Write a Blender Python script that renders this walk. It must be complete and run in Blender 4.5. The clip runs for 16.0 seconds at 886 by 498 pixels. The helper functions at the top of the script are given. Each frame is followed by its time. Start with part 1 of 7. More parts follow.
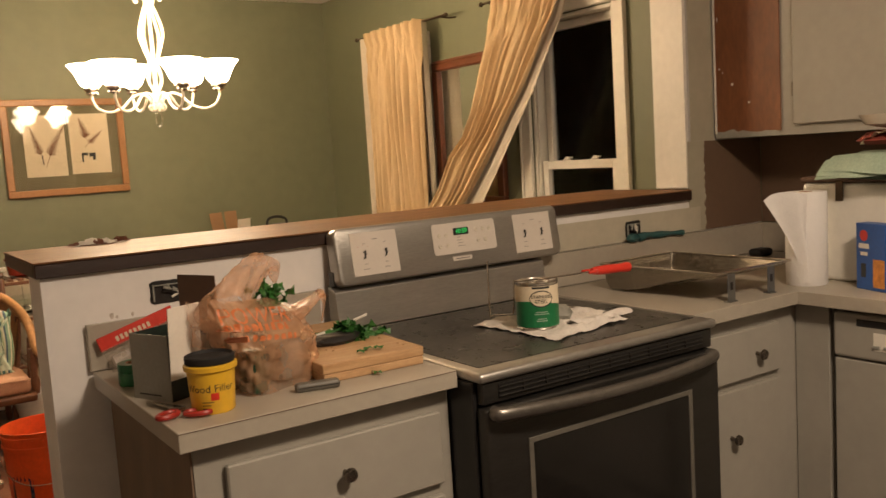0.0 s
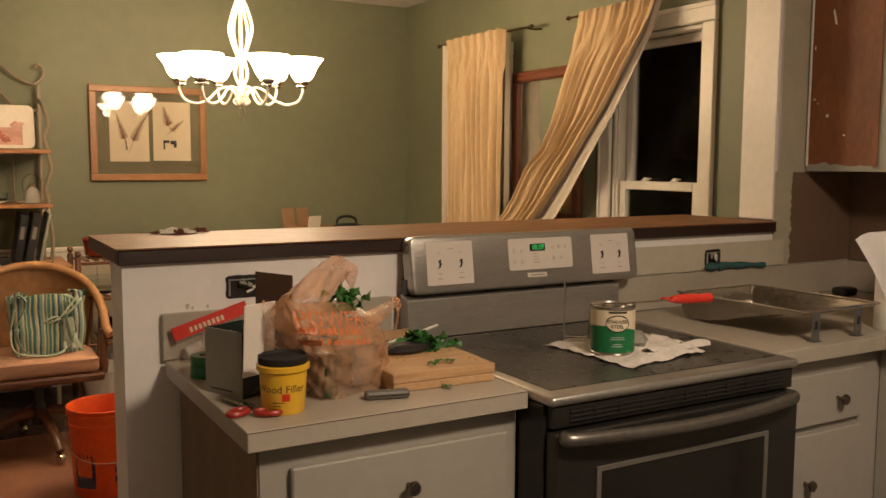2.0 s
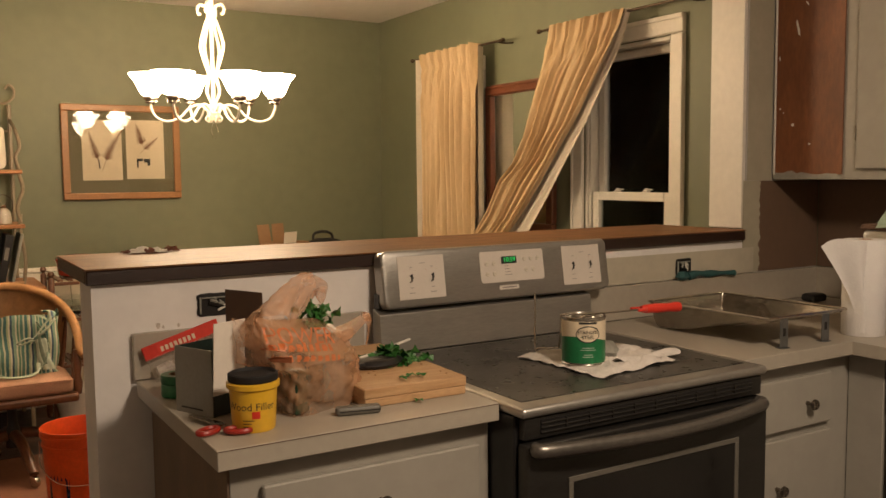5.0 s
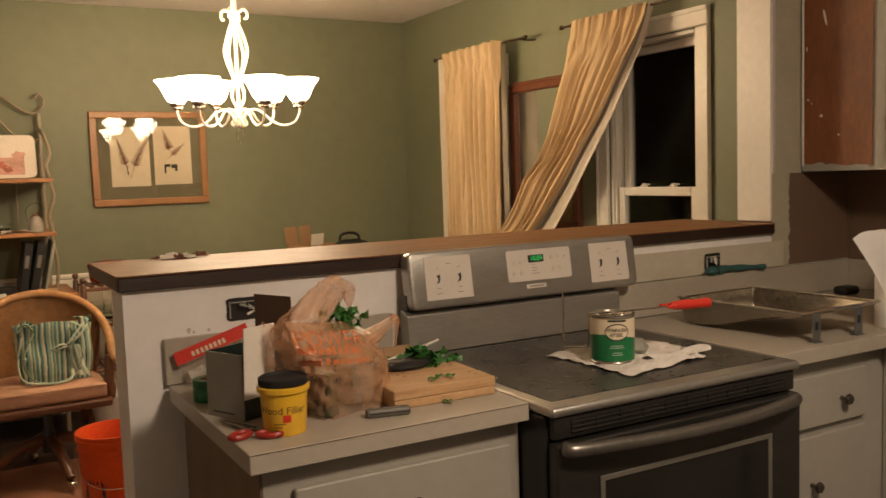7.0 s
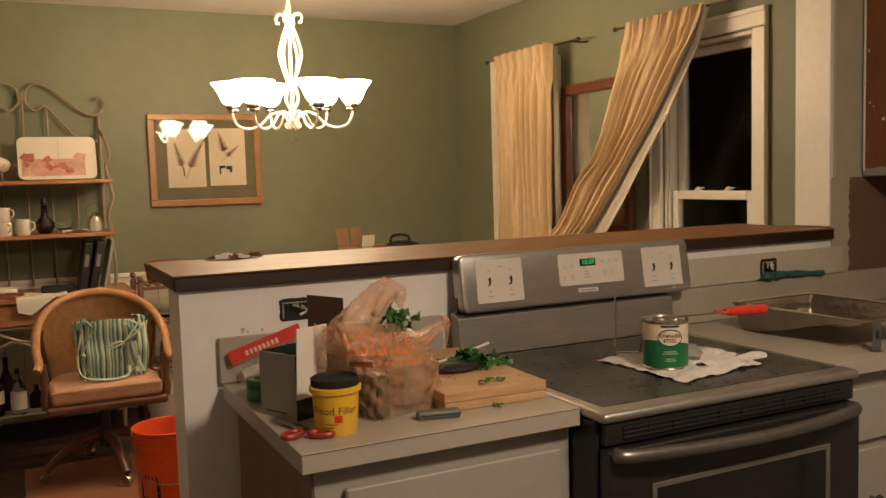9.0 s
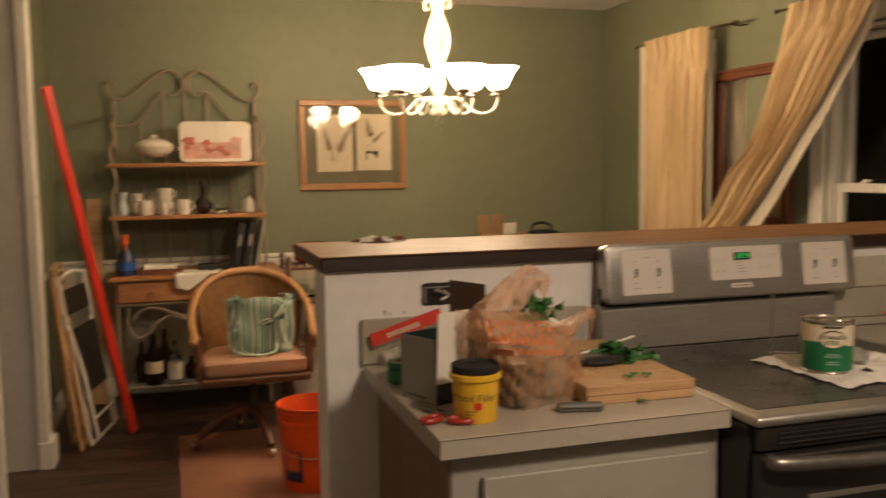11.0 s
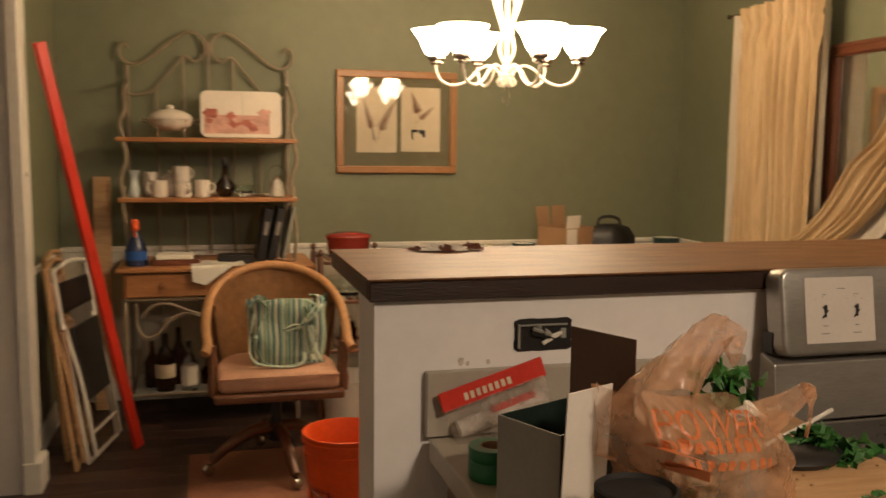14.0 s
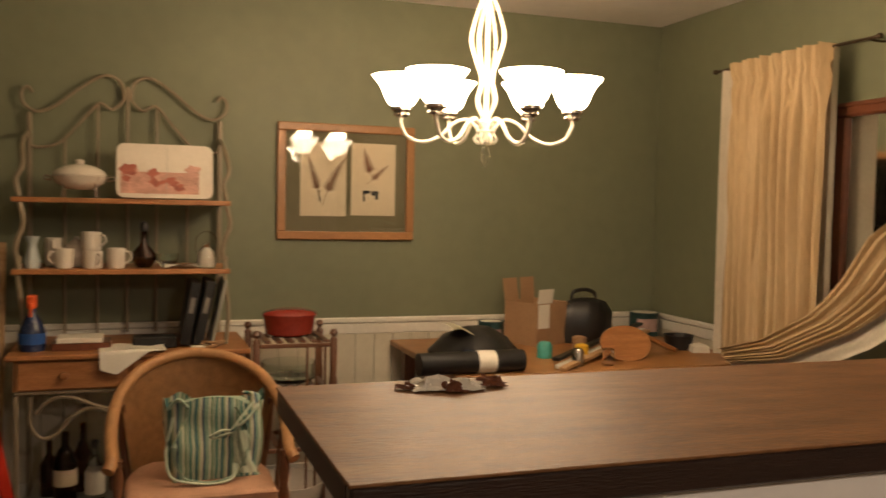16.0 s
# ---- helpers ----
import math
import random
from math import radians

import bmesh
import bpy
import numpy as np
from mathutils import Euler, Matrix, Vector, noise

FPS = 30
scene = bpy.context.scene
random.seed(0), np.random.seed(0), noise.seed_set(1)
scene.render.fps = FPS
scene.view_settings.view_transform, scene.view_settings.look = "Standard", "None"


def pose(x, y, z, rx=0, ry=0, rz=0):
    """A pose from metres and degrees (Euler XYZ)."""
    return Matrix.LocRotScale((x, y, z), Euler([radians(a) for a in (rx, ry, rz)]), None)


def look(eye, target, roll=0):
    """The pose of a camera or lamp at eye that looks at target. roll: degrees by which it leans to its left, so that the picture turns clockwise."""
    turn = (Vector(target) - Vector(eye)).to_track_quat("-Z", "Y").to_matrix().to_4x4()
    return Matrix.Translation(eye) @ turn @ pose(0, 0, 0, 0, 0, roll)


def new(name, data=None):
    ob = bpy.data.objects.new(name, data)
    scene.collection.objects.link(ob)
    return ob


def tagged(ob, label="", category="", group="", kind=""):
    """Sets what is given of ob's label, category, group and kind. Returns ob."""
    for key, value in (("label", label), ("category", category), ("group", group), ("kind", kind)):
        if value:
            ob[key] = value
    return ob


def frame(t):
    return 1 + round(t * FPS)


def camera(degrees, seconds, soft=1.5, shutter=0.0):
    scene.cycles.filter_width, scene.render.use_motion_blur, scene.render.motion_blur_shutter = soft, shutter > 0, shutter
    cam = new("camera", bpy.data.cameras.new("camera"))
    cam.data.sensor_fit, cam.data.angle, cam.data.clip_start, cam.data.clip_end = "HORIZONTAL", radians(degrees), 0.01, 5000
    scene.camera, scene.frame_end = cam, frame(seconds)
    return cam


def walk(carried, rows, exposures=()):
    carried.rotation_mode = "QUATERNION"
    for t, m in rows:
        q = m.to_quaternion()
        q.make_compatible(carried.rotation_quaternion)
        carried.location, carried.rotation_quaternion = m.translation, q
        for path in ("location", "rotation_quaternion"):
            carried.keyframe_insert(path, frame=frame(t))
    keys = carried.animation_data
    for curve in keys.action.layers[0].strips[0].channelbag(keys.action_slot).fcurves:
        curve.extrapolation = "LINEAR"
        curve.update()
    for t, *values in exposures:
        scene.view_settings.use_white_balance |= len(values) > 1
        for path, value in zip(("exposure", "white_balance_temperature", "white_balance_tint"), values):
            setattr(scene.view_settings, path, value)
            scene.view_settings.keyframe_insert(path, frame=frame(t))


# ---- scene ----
cam = camera(53.4, 16.0, shutter=0.5)
PATH = [
    (0, (0.343, 0.502, 1.38), (1.45, 2.154, 1.162), -3.6),
    (0.5, (0.342, 0.524, 1.386), (1.407, 2.202, 1.163), -1.8),
    (1, (0.327, 0.545, 1.394), (1.34, 2.259, 1.198), 1.2),
    (1.5, (0.321, 0.55, 1.391), (1.288, 2.29, 1.195), 1.0),
    (2, (0.325, 0.55, 1.393), (1.316, 2.276, 1.195), 0.3),
    (2.5, (0.334, 0.545, 1.396), (1.347, 2.26, 1.209), -0.1),
    (3, (0.339, 0.541, 1.396), (1.358, 2.252, 1.208), -0.5),
    (3.5, (0.342, 0.534, 1.398), (1.369, 2.241, 1.224), -0.9),
    (4, (0.337, 0.524, 1.398), (1.369, 2.228, 1.224), -0.6),
    (6.5, (0.345, 0.536, 1.395), (1.374, 2.243, 1.239), -0.7),
    (7, (0.34, 0.528, 1.403), (1.319, 2.263, 1.231), -1.9),
    (7.5, (0.332, 0.524, 1.406), (1.276, 2.279, 1.238), -2.0),
    (8, (0.333, 0.527, 1.401), (1.24, 2.302, 1.235), -1.8),
    (10.5, (0.337, 0.532, 1.413), (1.182, 2.337, 1.257), -1.3),
    (11, (0.339, 0.565, 1.399), (0.925, 2.468, 1.215), -0.8),
    (11.5, (0.353, 0.583, 1.389), (0.817, 2.517, 1.177), -0.3),
    (12, (0.364, 0.727, 1.375), (0.954, 2.626, 1.161), 0.5),
    (12.5, (0.346, 0.895, 1.385), (1.034, 2.765, 1.21), -0.6),
    (13, (0.395, 1.069, 1.405), (0.921, 2.984, 1.17), 0.4),
    (13.5, (0.438, 1.178, 1.405), (0.846, 3.128, 1.232), -0.0),
    (14, (0.426, 1.278, 1.396), (0.943, 3.198, 1.174), 0.6),
    (14.5, (0.383, 1.496, 1.393), (1.091, 3.353, 1.167), -0.3),
    (15, (0.385, 1.613, 1.407), (0.957, 3.518, 1.195), 0.6),
    (15.5, (0.484, 1.747, 1.453), (1.006, 3.675, 1.346), 1.6),
    (16, (0.495, 1.904, 1.44), (1.15, 3.791, 1.345), 1.2),
]
walk(cam, [(t, look(eye, target, roll)) for t, eye, target, roll in PATH],
     [(0.0, 0.27), (1.5, 0.10), (8.0, 0.06), (11.0, 0.02), (14.5, -0.06), (16.0, -0.30)])

# ---- world and lights ----
scene.view_settings.exposure = 0.0
world = bpy.data.worlds.new("night")
scene.world = world
world.use_nodes = True
world.node_tree.nodes["Background"].inputs[0].default_value = (0.004, 0.006, 0.012, 1)
world.node_tree.nodes["Background"].inputs[1].default_value = 1.0

WARM = (1.0, 0.69, 0.40)


def lamp(name, kind, place, power, color, size=0.1, **more):
    data = bpy.data.lights.new(name, kind)
    data.energy, data.color = power, color
    if kind == "AREA":
        data.shape, data.size = "DISK", size
    else:
        data.shadow_soft_size = size
    ob = new(name, data)
    ob.location = place
    return ob


CH = Vector((1.57, 4.60, 0.0))
lamp("kitchen_light", "AREA", (1.48, 0.45, 2.43), 36, (1.0, 0.78, 0.58), 0.34)
# added fill, no fixture of its own: spreads the ceiling light sideways
lamp("kitchen_fill", "POINT", (1.48, 0.45, 2.33), 31, (1.0, 0.78, 0.58), 0.10)

# ---- materials ----


def material(name, color, rough=0.6, metal=0.0, vary=0.12, scale=6.0, bump=0.0, bump_scale=80.0, color2=None, mix=0.5, stretch=(1, 1, 1), grime=0.0, by_object=0.0, coat=0.0):
    """A surface with two scales of variation in colour, some in gloss, and fine relief."""
    m = bpy.data.materials.new(name)
    m.use_nodes = True
    nt = m.node_tree
    N, L = nt.nodes, nt.links
    bsdf = N["Principled BSDF"]
    tc = N.new("ShaderNodeTexCoord")
    mp = N.new("ShaderNodeMapping")
    mp.inputs["Scale"].default_value = stretch
    L.new(tc.outputs["Object"], mp.inputs[0])
    n1 = N.new("ShaderNodeTexNoise")
    n1.inputs["Scale"].default_value, n1.inputs["Detail"].default_value = scale, 5
    n2 = N.new("ShaderNodeTexNoise")
    n2.inputs["Scale"].default_value, n2.inputs["Detail"].default_value = scale * 9, 3
    L.new(mp.outputs[0], n1.inputs[0]), L.new(mp.outputs[0], n2.inputs[0])
    ramp = N.new("ShaderNodeValToRGB")
    c2 = color2 or tuple(c * (1 - vary) for c in color)
    ramp.color_ramp.elements[0].position, ramp.color_ramp.elements[1].position = 0.5 - mix * 0.35, 0.5 + mix * 0.35
    ramp.color_ramp.elements[0].color, ramp.color_ramp.elements[1].color = (*c2, 1), (*color, 1)
    L.new(n1.outputs[0], ramp.inputs[0])
    hsv = N.new("ShaderNodeHueSaturation")
    L.new(ramp.outputs[0], hsv.inputs["Color"])
    val = N.new("ShaderNodeMapRange")
    val.inputs[1].default_value, val.inputs[2].default_value = 0.3, 0.7
    val.inputs[3].default_value, val.inputs[4].default_value = 1 - vary * 0.7, 1 + vary * 0.5
    L.new(n2.outputs[0], val.inputs[0])
    last = val.outputs[0]
    if by_object:
        oi = N.new("ShaderNodeObjectInfo")
        mr = N.new("ShaderNodeMapRange")
        mr.inputs[3].default_value, mr.inputs[4].default_value = 1 - by_object, 1 + by_object
        L.new(oi.outputs["Random"], mr.inputs[0])
        mu = N.new("ShaderNodeMath")
        mu.operation = "MULTIPLY"
        L.new(last, mu.inputs[0]), L.new(mr.outputs[0], mu.inputs[1])
        last = mu.outputs[0]
    L.new(last, hsv.inputs["Value"])
    out = hsv.outputs[0]
    if grime:
        n3 = N.new("ShaderNodeTexNoise")
        n3.inputs["Scale"].default_value, n3.inputs["Detail"].default_value = 2.3, 8
        L.new(tc.outputs["Object"], n3.inputs[0])
        r3 = N.new("ShaderNodeMapRange")
        r3.inputs[1].default_value, r3.inputs[2].default_value = 0.56, 0.72
        r3.inputs[4].default_value = grime
        L.new(n3.outputs[0], r3.inputs[0])
        mx = N.new("ShaderNodeMix")
        mx.data_type = "RGBA"
        mx.inputs[7].default_value = (*(c * 0.45 for c in color), 1)
        L.new(r3.outputs[0], mx.inputs[0]), L.new(out, mx.inputs[6])
        out = mx.outputs[2]
    L.new(out, bsdf.inputs["Base Color"])
    rr = N.new("ShaderNodeMapRange")
    rr.inputs[3].default_value, rr.inputs[4].default_value = max(rough - 0.1, 0.02), min(rough + 0.1, 1)
    L.new(n2.outputs[0], rr.inputs[0]), L.new(rr.outputs[0], bsdf.inputs["Roughness"])
    bsdf.inputs["Metallic"].default_value = metal
    bsdf.inputs["Coat Weight"].default_value = coat
    if bump:
        nb = N.new("ShaderNodeTexNoise")
        nb.inputs["Scale"].default_value, nb.inputs["Detail"].default_value = bump_scale, 4
        L.new(mp.outputs[0], nb.inputs[0])
        b = N.new("ShaderNodeBump")
        b.inputs["Strength"].default_value, b.inputs["Distance"].default_value = bump, 0.003
        L.new(nb.outputs[0], b.inputs["Height"]), L.new(b.outputs[0], bsdf.inputs["Normal"])
    return m


def glassy(name, color=(1, 1, 1), rough=0.02, ior=1.45, alpha=None):
    m = bpy.data.materials.new(name)
    m.use_nodes = True
    b = m.node_tree.nodes["Principled BSDF"]
    b.inputs["Base Color"].default_value = (*color, 1)
    b.inputs["Roughness"].default_value = rough
    b.inputs["Transmission Weight"].default_value = 1.0
    b.inputs["IOR"].default_value = ior
    return m


def glowing(name, color, strength, base=(0.9, 0.85, 0.8)):
    m = bpy.data.materials.new(name)
    m.use_nodes = True
    b = m.node_tree.nodes["Principled BSDF"]
    b.inputs["Base Color"].default_value = (*base, 1)
    b.inputs["Roughness"].default_value = 0.3
    b.inputs["Emission Color"].default_value = (*color, 1)
    b.inputs["Emission Strength"].default_value = strength
    return m


M_GREEN = material("green_wall_paint", (0.178, 0.190, 0.118), 0.55, vary=0.08, scale=1.5, bump=0.15, bump_scale=220, grime=0.06)
M_PRIMER = material("primed_drywall", (0.55, 0.52, 0.48), 0.7, vary=0.07, scale=3, bump=0.25, bump_scale=140, grime=0.12)
M_HALFWALL = material("white_primed_drywall", (0.80, 0.77, 0.74), 0.62, vary=0.05, scale=3, bump=0.06, bump_scale=120, grime=0.10)
M_WHITE = material("white_trim_paint", (0.72, 0.69, 0.62), 0.4, vary=0.06, scale=4, bump=0.1, bump_scale=90, grime=0.08)
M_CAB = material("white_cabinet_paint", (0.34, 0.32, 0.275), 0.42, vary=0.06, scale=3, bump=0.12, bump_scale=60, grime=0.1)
M_CEIL = material("ceiling_paint", (0.70, 0.66, 0.60), 0.8, vary=0.05, scale=2, bump=0.3, bump_scale=160)
M_WOODTOP = material("stained_plywood_bar", (0.25, 0.118, 0.048), 0.50, vary=0.40, scale=7, stretch=(1, 3.5, 3), color2=(0.16, 0.072, 0.029), grime=0.3, bump=0.3, bump_scale=60)
M_WOODTOP.node_tree.nodes["Principled BSDF"].inputs["Specular IOR Level"].default_value = 0.18
M_DARKWOOD = material("dark_bar_edge", (0.030, 0.014, 0.009), 0.38, vary=0.3, scale=7, stretch=(1, 8, 8), bump=0.3, bump_scale=60)
M_PLANK = material("dark_floor_plank", (0.070, 0.036, 0.027), 0.42, vary=0.45, scale=4, stretch=(1, 10, 1), color2=(0.026, 0.014, 0.011), by_object=0.5, bump=0.3, bump_scale=50)
M_LAMINATE = material("cream_laminate", (0.39, 0.35, 0.285), 0.38, vary=0.06, scale=5, bump=0.05, bump_scale=200, grime=0.1)
M_STEEL = material("painted_stainless", (0.44, 0.42, 0.385), 0.34, metal=0.8, vary=0.12, scale=5, bump=0.05, bump_scale=200, stretch=(1, 1, 6))
M_BLACKGLASS = material("black_glass", (0.012, 0.011, 0.010), 0.12, vary=0.3, scale=4)
M_BLACK = material("black_plastic", (0.015, 0.014, 0.014), 0.4, vary=0.2)
M_RAWWOOD = material("raw_brown_wood", (0.23, 0.085, 0.030), 0.5, vary=0.25, scale=3, stretch=(3, 3, 1), color2=(0.15, 0.050, 0.018), bump=0.2, bump_scale=40, grime=0.3)

# ---- mesh helpers ----


def part(name, bm, mat, parent=None, label="", smooth=False, kind=""):
    me = bpy.data.meshes.new(name)
    bmesh.ops.recalc_face_normals(bm, faces=bm.faces)
    bm.to_mesh(me)
    bm.free()
    for m in (mat if isinstance(mat, (list, tuple)) else (mat,)):
        me.materials.append(m)
    if smooth:
        me.shade_smooth()
        me.set_sharp_from_angle(angle=radians(smooth if smooth is not True else 40))
    ob = new(name, me)
    if parent:
        ob.parent = parent
    if label:
        ob["label"] = label
    if kind:
        ob["kind"] = kind
    return ob


def thing(name, place, label, category, group="", rz=0.0, kind=""):
    ob = new(name)
    ob.matrix_basis = pose(*place, 0, 0, rz)
    return tagged(ob, label, category, group, kind)


def box(x0, x1, y0, y1, z0, z1, bevel=0.0, bm=None, seg=1):
    own = bmesh.new()
    bmesh.ops.create_cube(own, size=1)
    for v in own.verts:
        v.co = (x0 + (v.co.x + 0.5) * (x1 - x0), y0 + (v.co.y + 0.5) * (y1 - y0), z0 + (v.co.z + 0.5) * (z1 - z0))
    if bevel:
        bmesh.ops.bevel(own, geom=own.edges[:], offset=bevel, segments=seg, affect="EDGES", profile=0.5)
    return join(bm, own)


def join(bm, own, m=None):
    if m is not None:
        own.transform(m)
    if bm is None:
        return own
    me = bpy.data.meshes.new("t")
    own.to_mesh(me)
    own.free()
    bm.from_mesh(me)
    bpy.data.meshes.remove(me)
    return bm


def lathe(profile, seg=24, bm=None, m=None, wobble=None):
    """profile: (radius, height) pairs from bottom to top."""
    own = bmesh.new()
    rings = []
    for r, z in profile:
        if r < 1e-5:
            rings.append([own.verts.new((0, 0, z))])
        else:
            ring = []
            for k in range(seg):
                a = 2 * math.pi * k / seg
                f = wobble(a, z) if wobble else 1
                ring.append(own.verts.new((r * f * math.cos(a), r * f * math.sin(a), z)))
            rings.append(ring)
    for a, b in zip(rings, rings[1:]):
        for k in range(seg):
            q = [a[k % len(a)], a[(k + 1) % len(a)], b[(k + 1) % len(b)], b[k % len(b)]]
            q = list(dict.fromkeys(q))
            if len(q) > 2:
                own.faces.new(q)
    return join(bm, own, m)


def smooth_path(points, n=8, closed=False):
    pts = [Vector(p) for p in points]
    out = []
    count = len(pts) if closed else len(pts) - 1
    for i in range(count):
        p1, p2 = pts[i], pts[(i + 1) % len(pts)]
        p0 = pts[i - 1] if (i or closed) else p1 * 2 - p2
        p3 = pts[(i + 2) % len(pts)] if (i + 2 < len(pts) or closed) else p2 * 2 - p1
        for k in range(n):
            t = k / n
            out.append(0.5 * ((2 * p1) + (p2 - p0) * t + (2 * p0 - 5 * p1 + 4 * p2 - p3) * t * t + (3 * p1 - p0 - 3 * p2 + p3) * t ** 3))
    if not closed:
        out.append(pts[-1])
    return out


def tube(points, r, seg=8, bm=None, n=6, closed=False, rough_path=False, taper=None, flat=1.0):
    own = bmesh.new()
    pts = [Vector(p) for p in points] if rough_path else smooth_path(points, n, closed)
    rings = []
    up = Vector((0.13, 0.21, 0.97)).normalized()
    for i, p in enumerate(pts):
        a = pts[i - 1] if (i or closed) else p
        b = pts[(i + 1) % len(pts)] if (i + 1 < len(pts) or closed) else p
        d = (b - a).normalized()
        s = d.cross(up)
        if s.length < 0.05:
            s = d.cross(Vector((1, 0.1, 0)))
        s.normalize()
        u = s.cross(d).normalized()
        rr = r * (taper(i / max(len(pts) - 1, 1)) if taper else 1)
        rings.append([own.verts.new(p + s * rr * math.cos(2 * math.pi * k / seg) + u * rr * flat * math.sin(2 * math.pi * k / seg)) for k in range(seg)])
    pairs = list(zip(rings, rings[1:])) + ([(rings[-1], rings[0])] if closed else [])
    for a, b in pairs:
        for k in range(seg):
            own.faces.new([a[k], a[(k + 1) % seg], b[(k + 1) % seg], b[k]])
    if not closed:
        own.faces.new(rings[0][::-1]), own.faces.new(rings[-1])
    return join(bm, own)


def prism(outline, z0, z1, bm=None, bevel=0.0, m=None):
    own = bmesh.new()
    low = [own.verts.new((x, y, z0)) for x, y in outline]
    f = own.faces.new(low)
    up = bmesh.ops.extrude_face_region(own, geom=[f])
    bmesh.ops.translate(own, verts=[v for v in up["geom"] if isinstance(v, bmesh.types.BMVert)], vec=(0, 0, z1 - z0))
    if bevel:
        bmesh.ops.bevel(own, geom=[e for e in own.edges], offset=bevel, segments=2, affect="EDGES", profile=0.5)
    return join(bm, own, m)


def structure(name, bm, mat, label, category):
    return tagged(part(name, bm, mat), label, category, kind="structure")


FAR, WIN, BAR, CEIL = 6.35, 3.34, 2.69, 2.50
# ---- walls, floor and ceiling ----
structure("subfloor", box(-2.6, 3.5, -2.4, 6.5, -0.12, -0.012), M_BLACK, "dark subfloor under the wood planks", "floor")
structure("ceiling", box(-2.6, 3.5, -2.4, 6.5, CEIL, CEIL + 0.1), M_CEIL, "off-white painted textured ceiling", "ceiling")
structure("wall_north", box(-0.48, WIN + 0.15, FAR, FAR + 0.15, 0, CEIL), M_GREEN, "sage green painted dining room wall", "wall")
# window wall, with two openings: (y0, y1, z0, z1)
OPEN = [(3.455, 4.06, 0.78, 2.015), (5.05, 5.40, 0.78, 2.015)]
bm = None
edges = [-2.4]
for a, b, c, d in OPEN:
    bm = box(WIN, WIN + 0.15, edges[-1], a, 0, CEIL, bm=bm)
    bm = box(WIN, WIN + 0.15, a, b, 0, c, bm=bm)
    bm = box(WIN, WIN + 0.15, a, b, d, CEIL, bm=bm)
    edges.append(b)
bm = box(WIN, WIN + 0.15, edges[-1], FAR, 0, CEIL, bm=bm)
structure("wall_east", bm, M_GREEN, "sage green painted wall with two window openings", "wall")
structure("wall_stub", box(2.931, WIN, BAR, BAR + 0.15, 1.146, CEIL), M_PRIMER, "grey primed wall end above the bar with patched plaster", "wall")
structure("wall_bar", box(0.69, WIN, BAR, BAR + 0.15, 0, 1.148), M_HALFWALL, "white primed half wall under the bar top", "wall")
structure("wall_stub_left", box(-1.5, -0.262, 5.02, 5.16, 0, CEIL), M_PRIMER, "grey painted wall end beside the dining room", "wall")
structure("wall_west_dining", box(-0.48, -0.33, 5.16, FAR, 0, CEIL), M_GREEN, "sage green side wall of the dining room", "wall")
# out of view, place assumed: added to enclose the kitchen's left side
structure("wall_west_kitchen", box(-1.30, -1.15, -2.4, 4.28, 0, CEIL), M_PRIMER, "unseen grey wall added to close the kitchen's side", "wall")
structure("wall_west_hall", box(-2.6, -2.5, -2.4, 6.5, 0, CEIL), M_PRIMER, "dark hallway wall beyond the opening", "wall")
structure("wall_hall_end", box(-2.5, -1.5, 5.02, 5.16, 0, CEIL), M_PRIMER, "dark end wall of the hallway", "wall")
# behind the camera and never seen; added to enclose the room
structure("wall_south", box(-2.6, 3.5, -2.5, -2.4, 0, CEIL), M_PRIMER, "unseen plain wall added to close the room's back", "wall")

# bar top
bar = thing("bar_top", (0, 0, 0), "brown stained plywood bar top with dark moulded edge", "bar counter")
part("top_board", box(0.676, 2.912, 2.670, 3.120, 1.1835, 1.187, 0.001), M_WOODTOP, bar)
part("core_board", box(0.70, 2.912, 2.693, 3.10, 1.150, 1.183), M_DARKWOOD, bar)
part("front_edge", box(0.678, 2.912, 2.671, 2.692, 1.149, 1.183, 0.003), M_DARKWOOD, bar, "dark front edging")
part("left_edge", box(0.678, 0.699, 2.693, 3.118, 1.149, 1.183, 0.003), M_DARKWOOD, bar, "dark end edging")

# ---- more materials ----
M_OAK = material("oak_frame", (0.36, 0.17, 0.06), 0.4, vary=0.2, scale=8, stretch=(1, 1, 1), bump=0.15, bump_scale=90)
M_PINE = material("honey_pine", (0.42, 0.19, 0.07), 0.42, vary=0.25, scale=6, stretch=(1, 7, 7), color2=(0.30, 0.12, 0.04), bump=0.1, bump_scale=70)
M_CHAIRWOOD = material("dark_turned_wood", (0.16, 0.065, 0.03), 0.35, vary=0.25, scale=8, coat=0.2)
M_CANE = material("honey_cane", (0.46, 0.235, 0.095), 0.5, vary=0.25, scale=30, bump=0.5, bump_scale=220)
M_MAHOG = material("carved_mahogany", (0.17, 0.055, 0.025), 0.35, vary=0.25, scale=9, coat=0.3)
M_IRON = material("cream_wrought_iron", (0.27, 0.215, 0.145), 0.45, vary=0.15, scale=20, bump=0.2, bump_scale=120)
M_LAMPMETAL = material("cream_lamp_metal", (0.74, 0.68, 0.56), 0.35, vary=0.1, scale=20)
M_BRONZE = material("dark_bronze", (0.10, 0.07, 0.045), 0.4, metal=0.8, vary=0.2)
M_CHROME = material("brushed_nickel", (0.55, 0.50, 0.44), 0.22, metal=1.0, vary=0.1)
M_KNOB = material("pewter_knob", (0.20, 0.17, 0.14), 0.28, metal=0.9, vary=0.15)
M_FOIL = material("aluminium_tray", (0.64, 0.60, 0.53), 0.20, metal=1.0, vary=0.2, scale=9, bump=0.7, bump_scale=45)
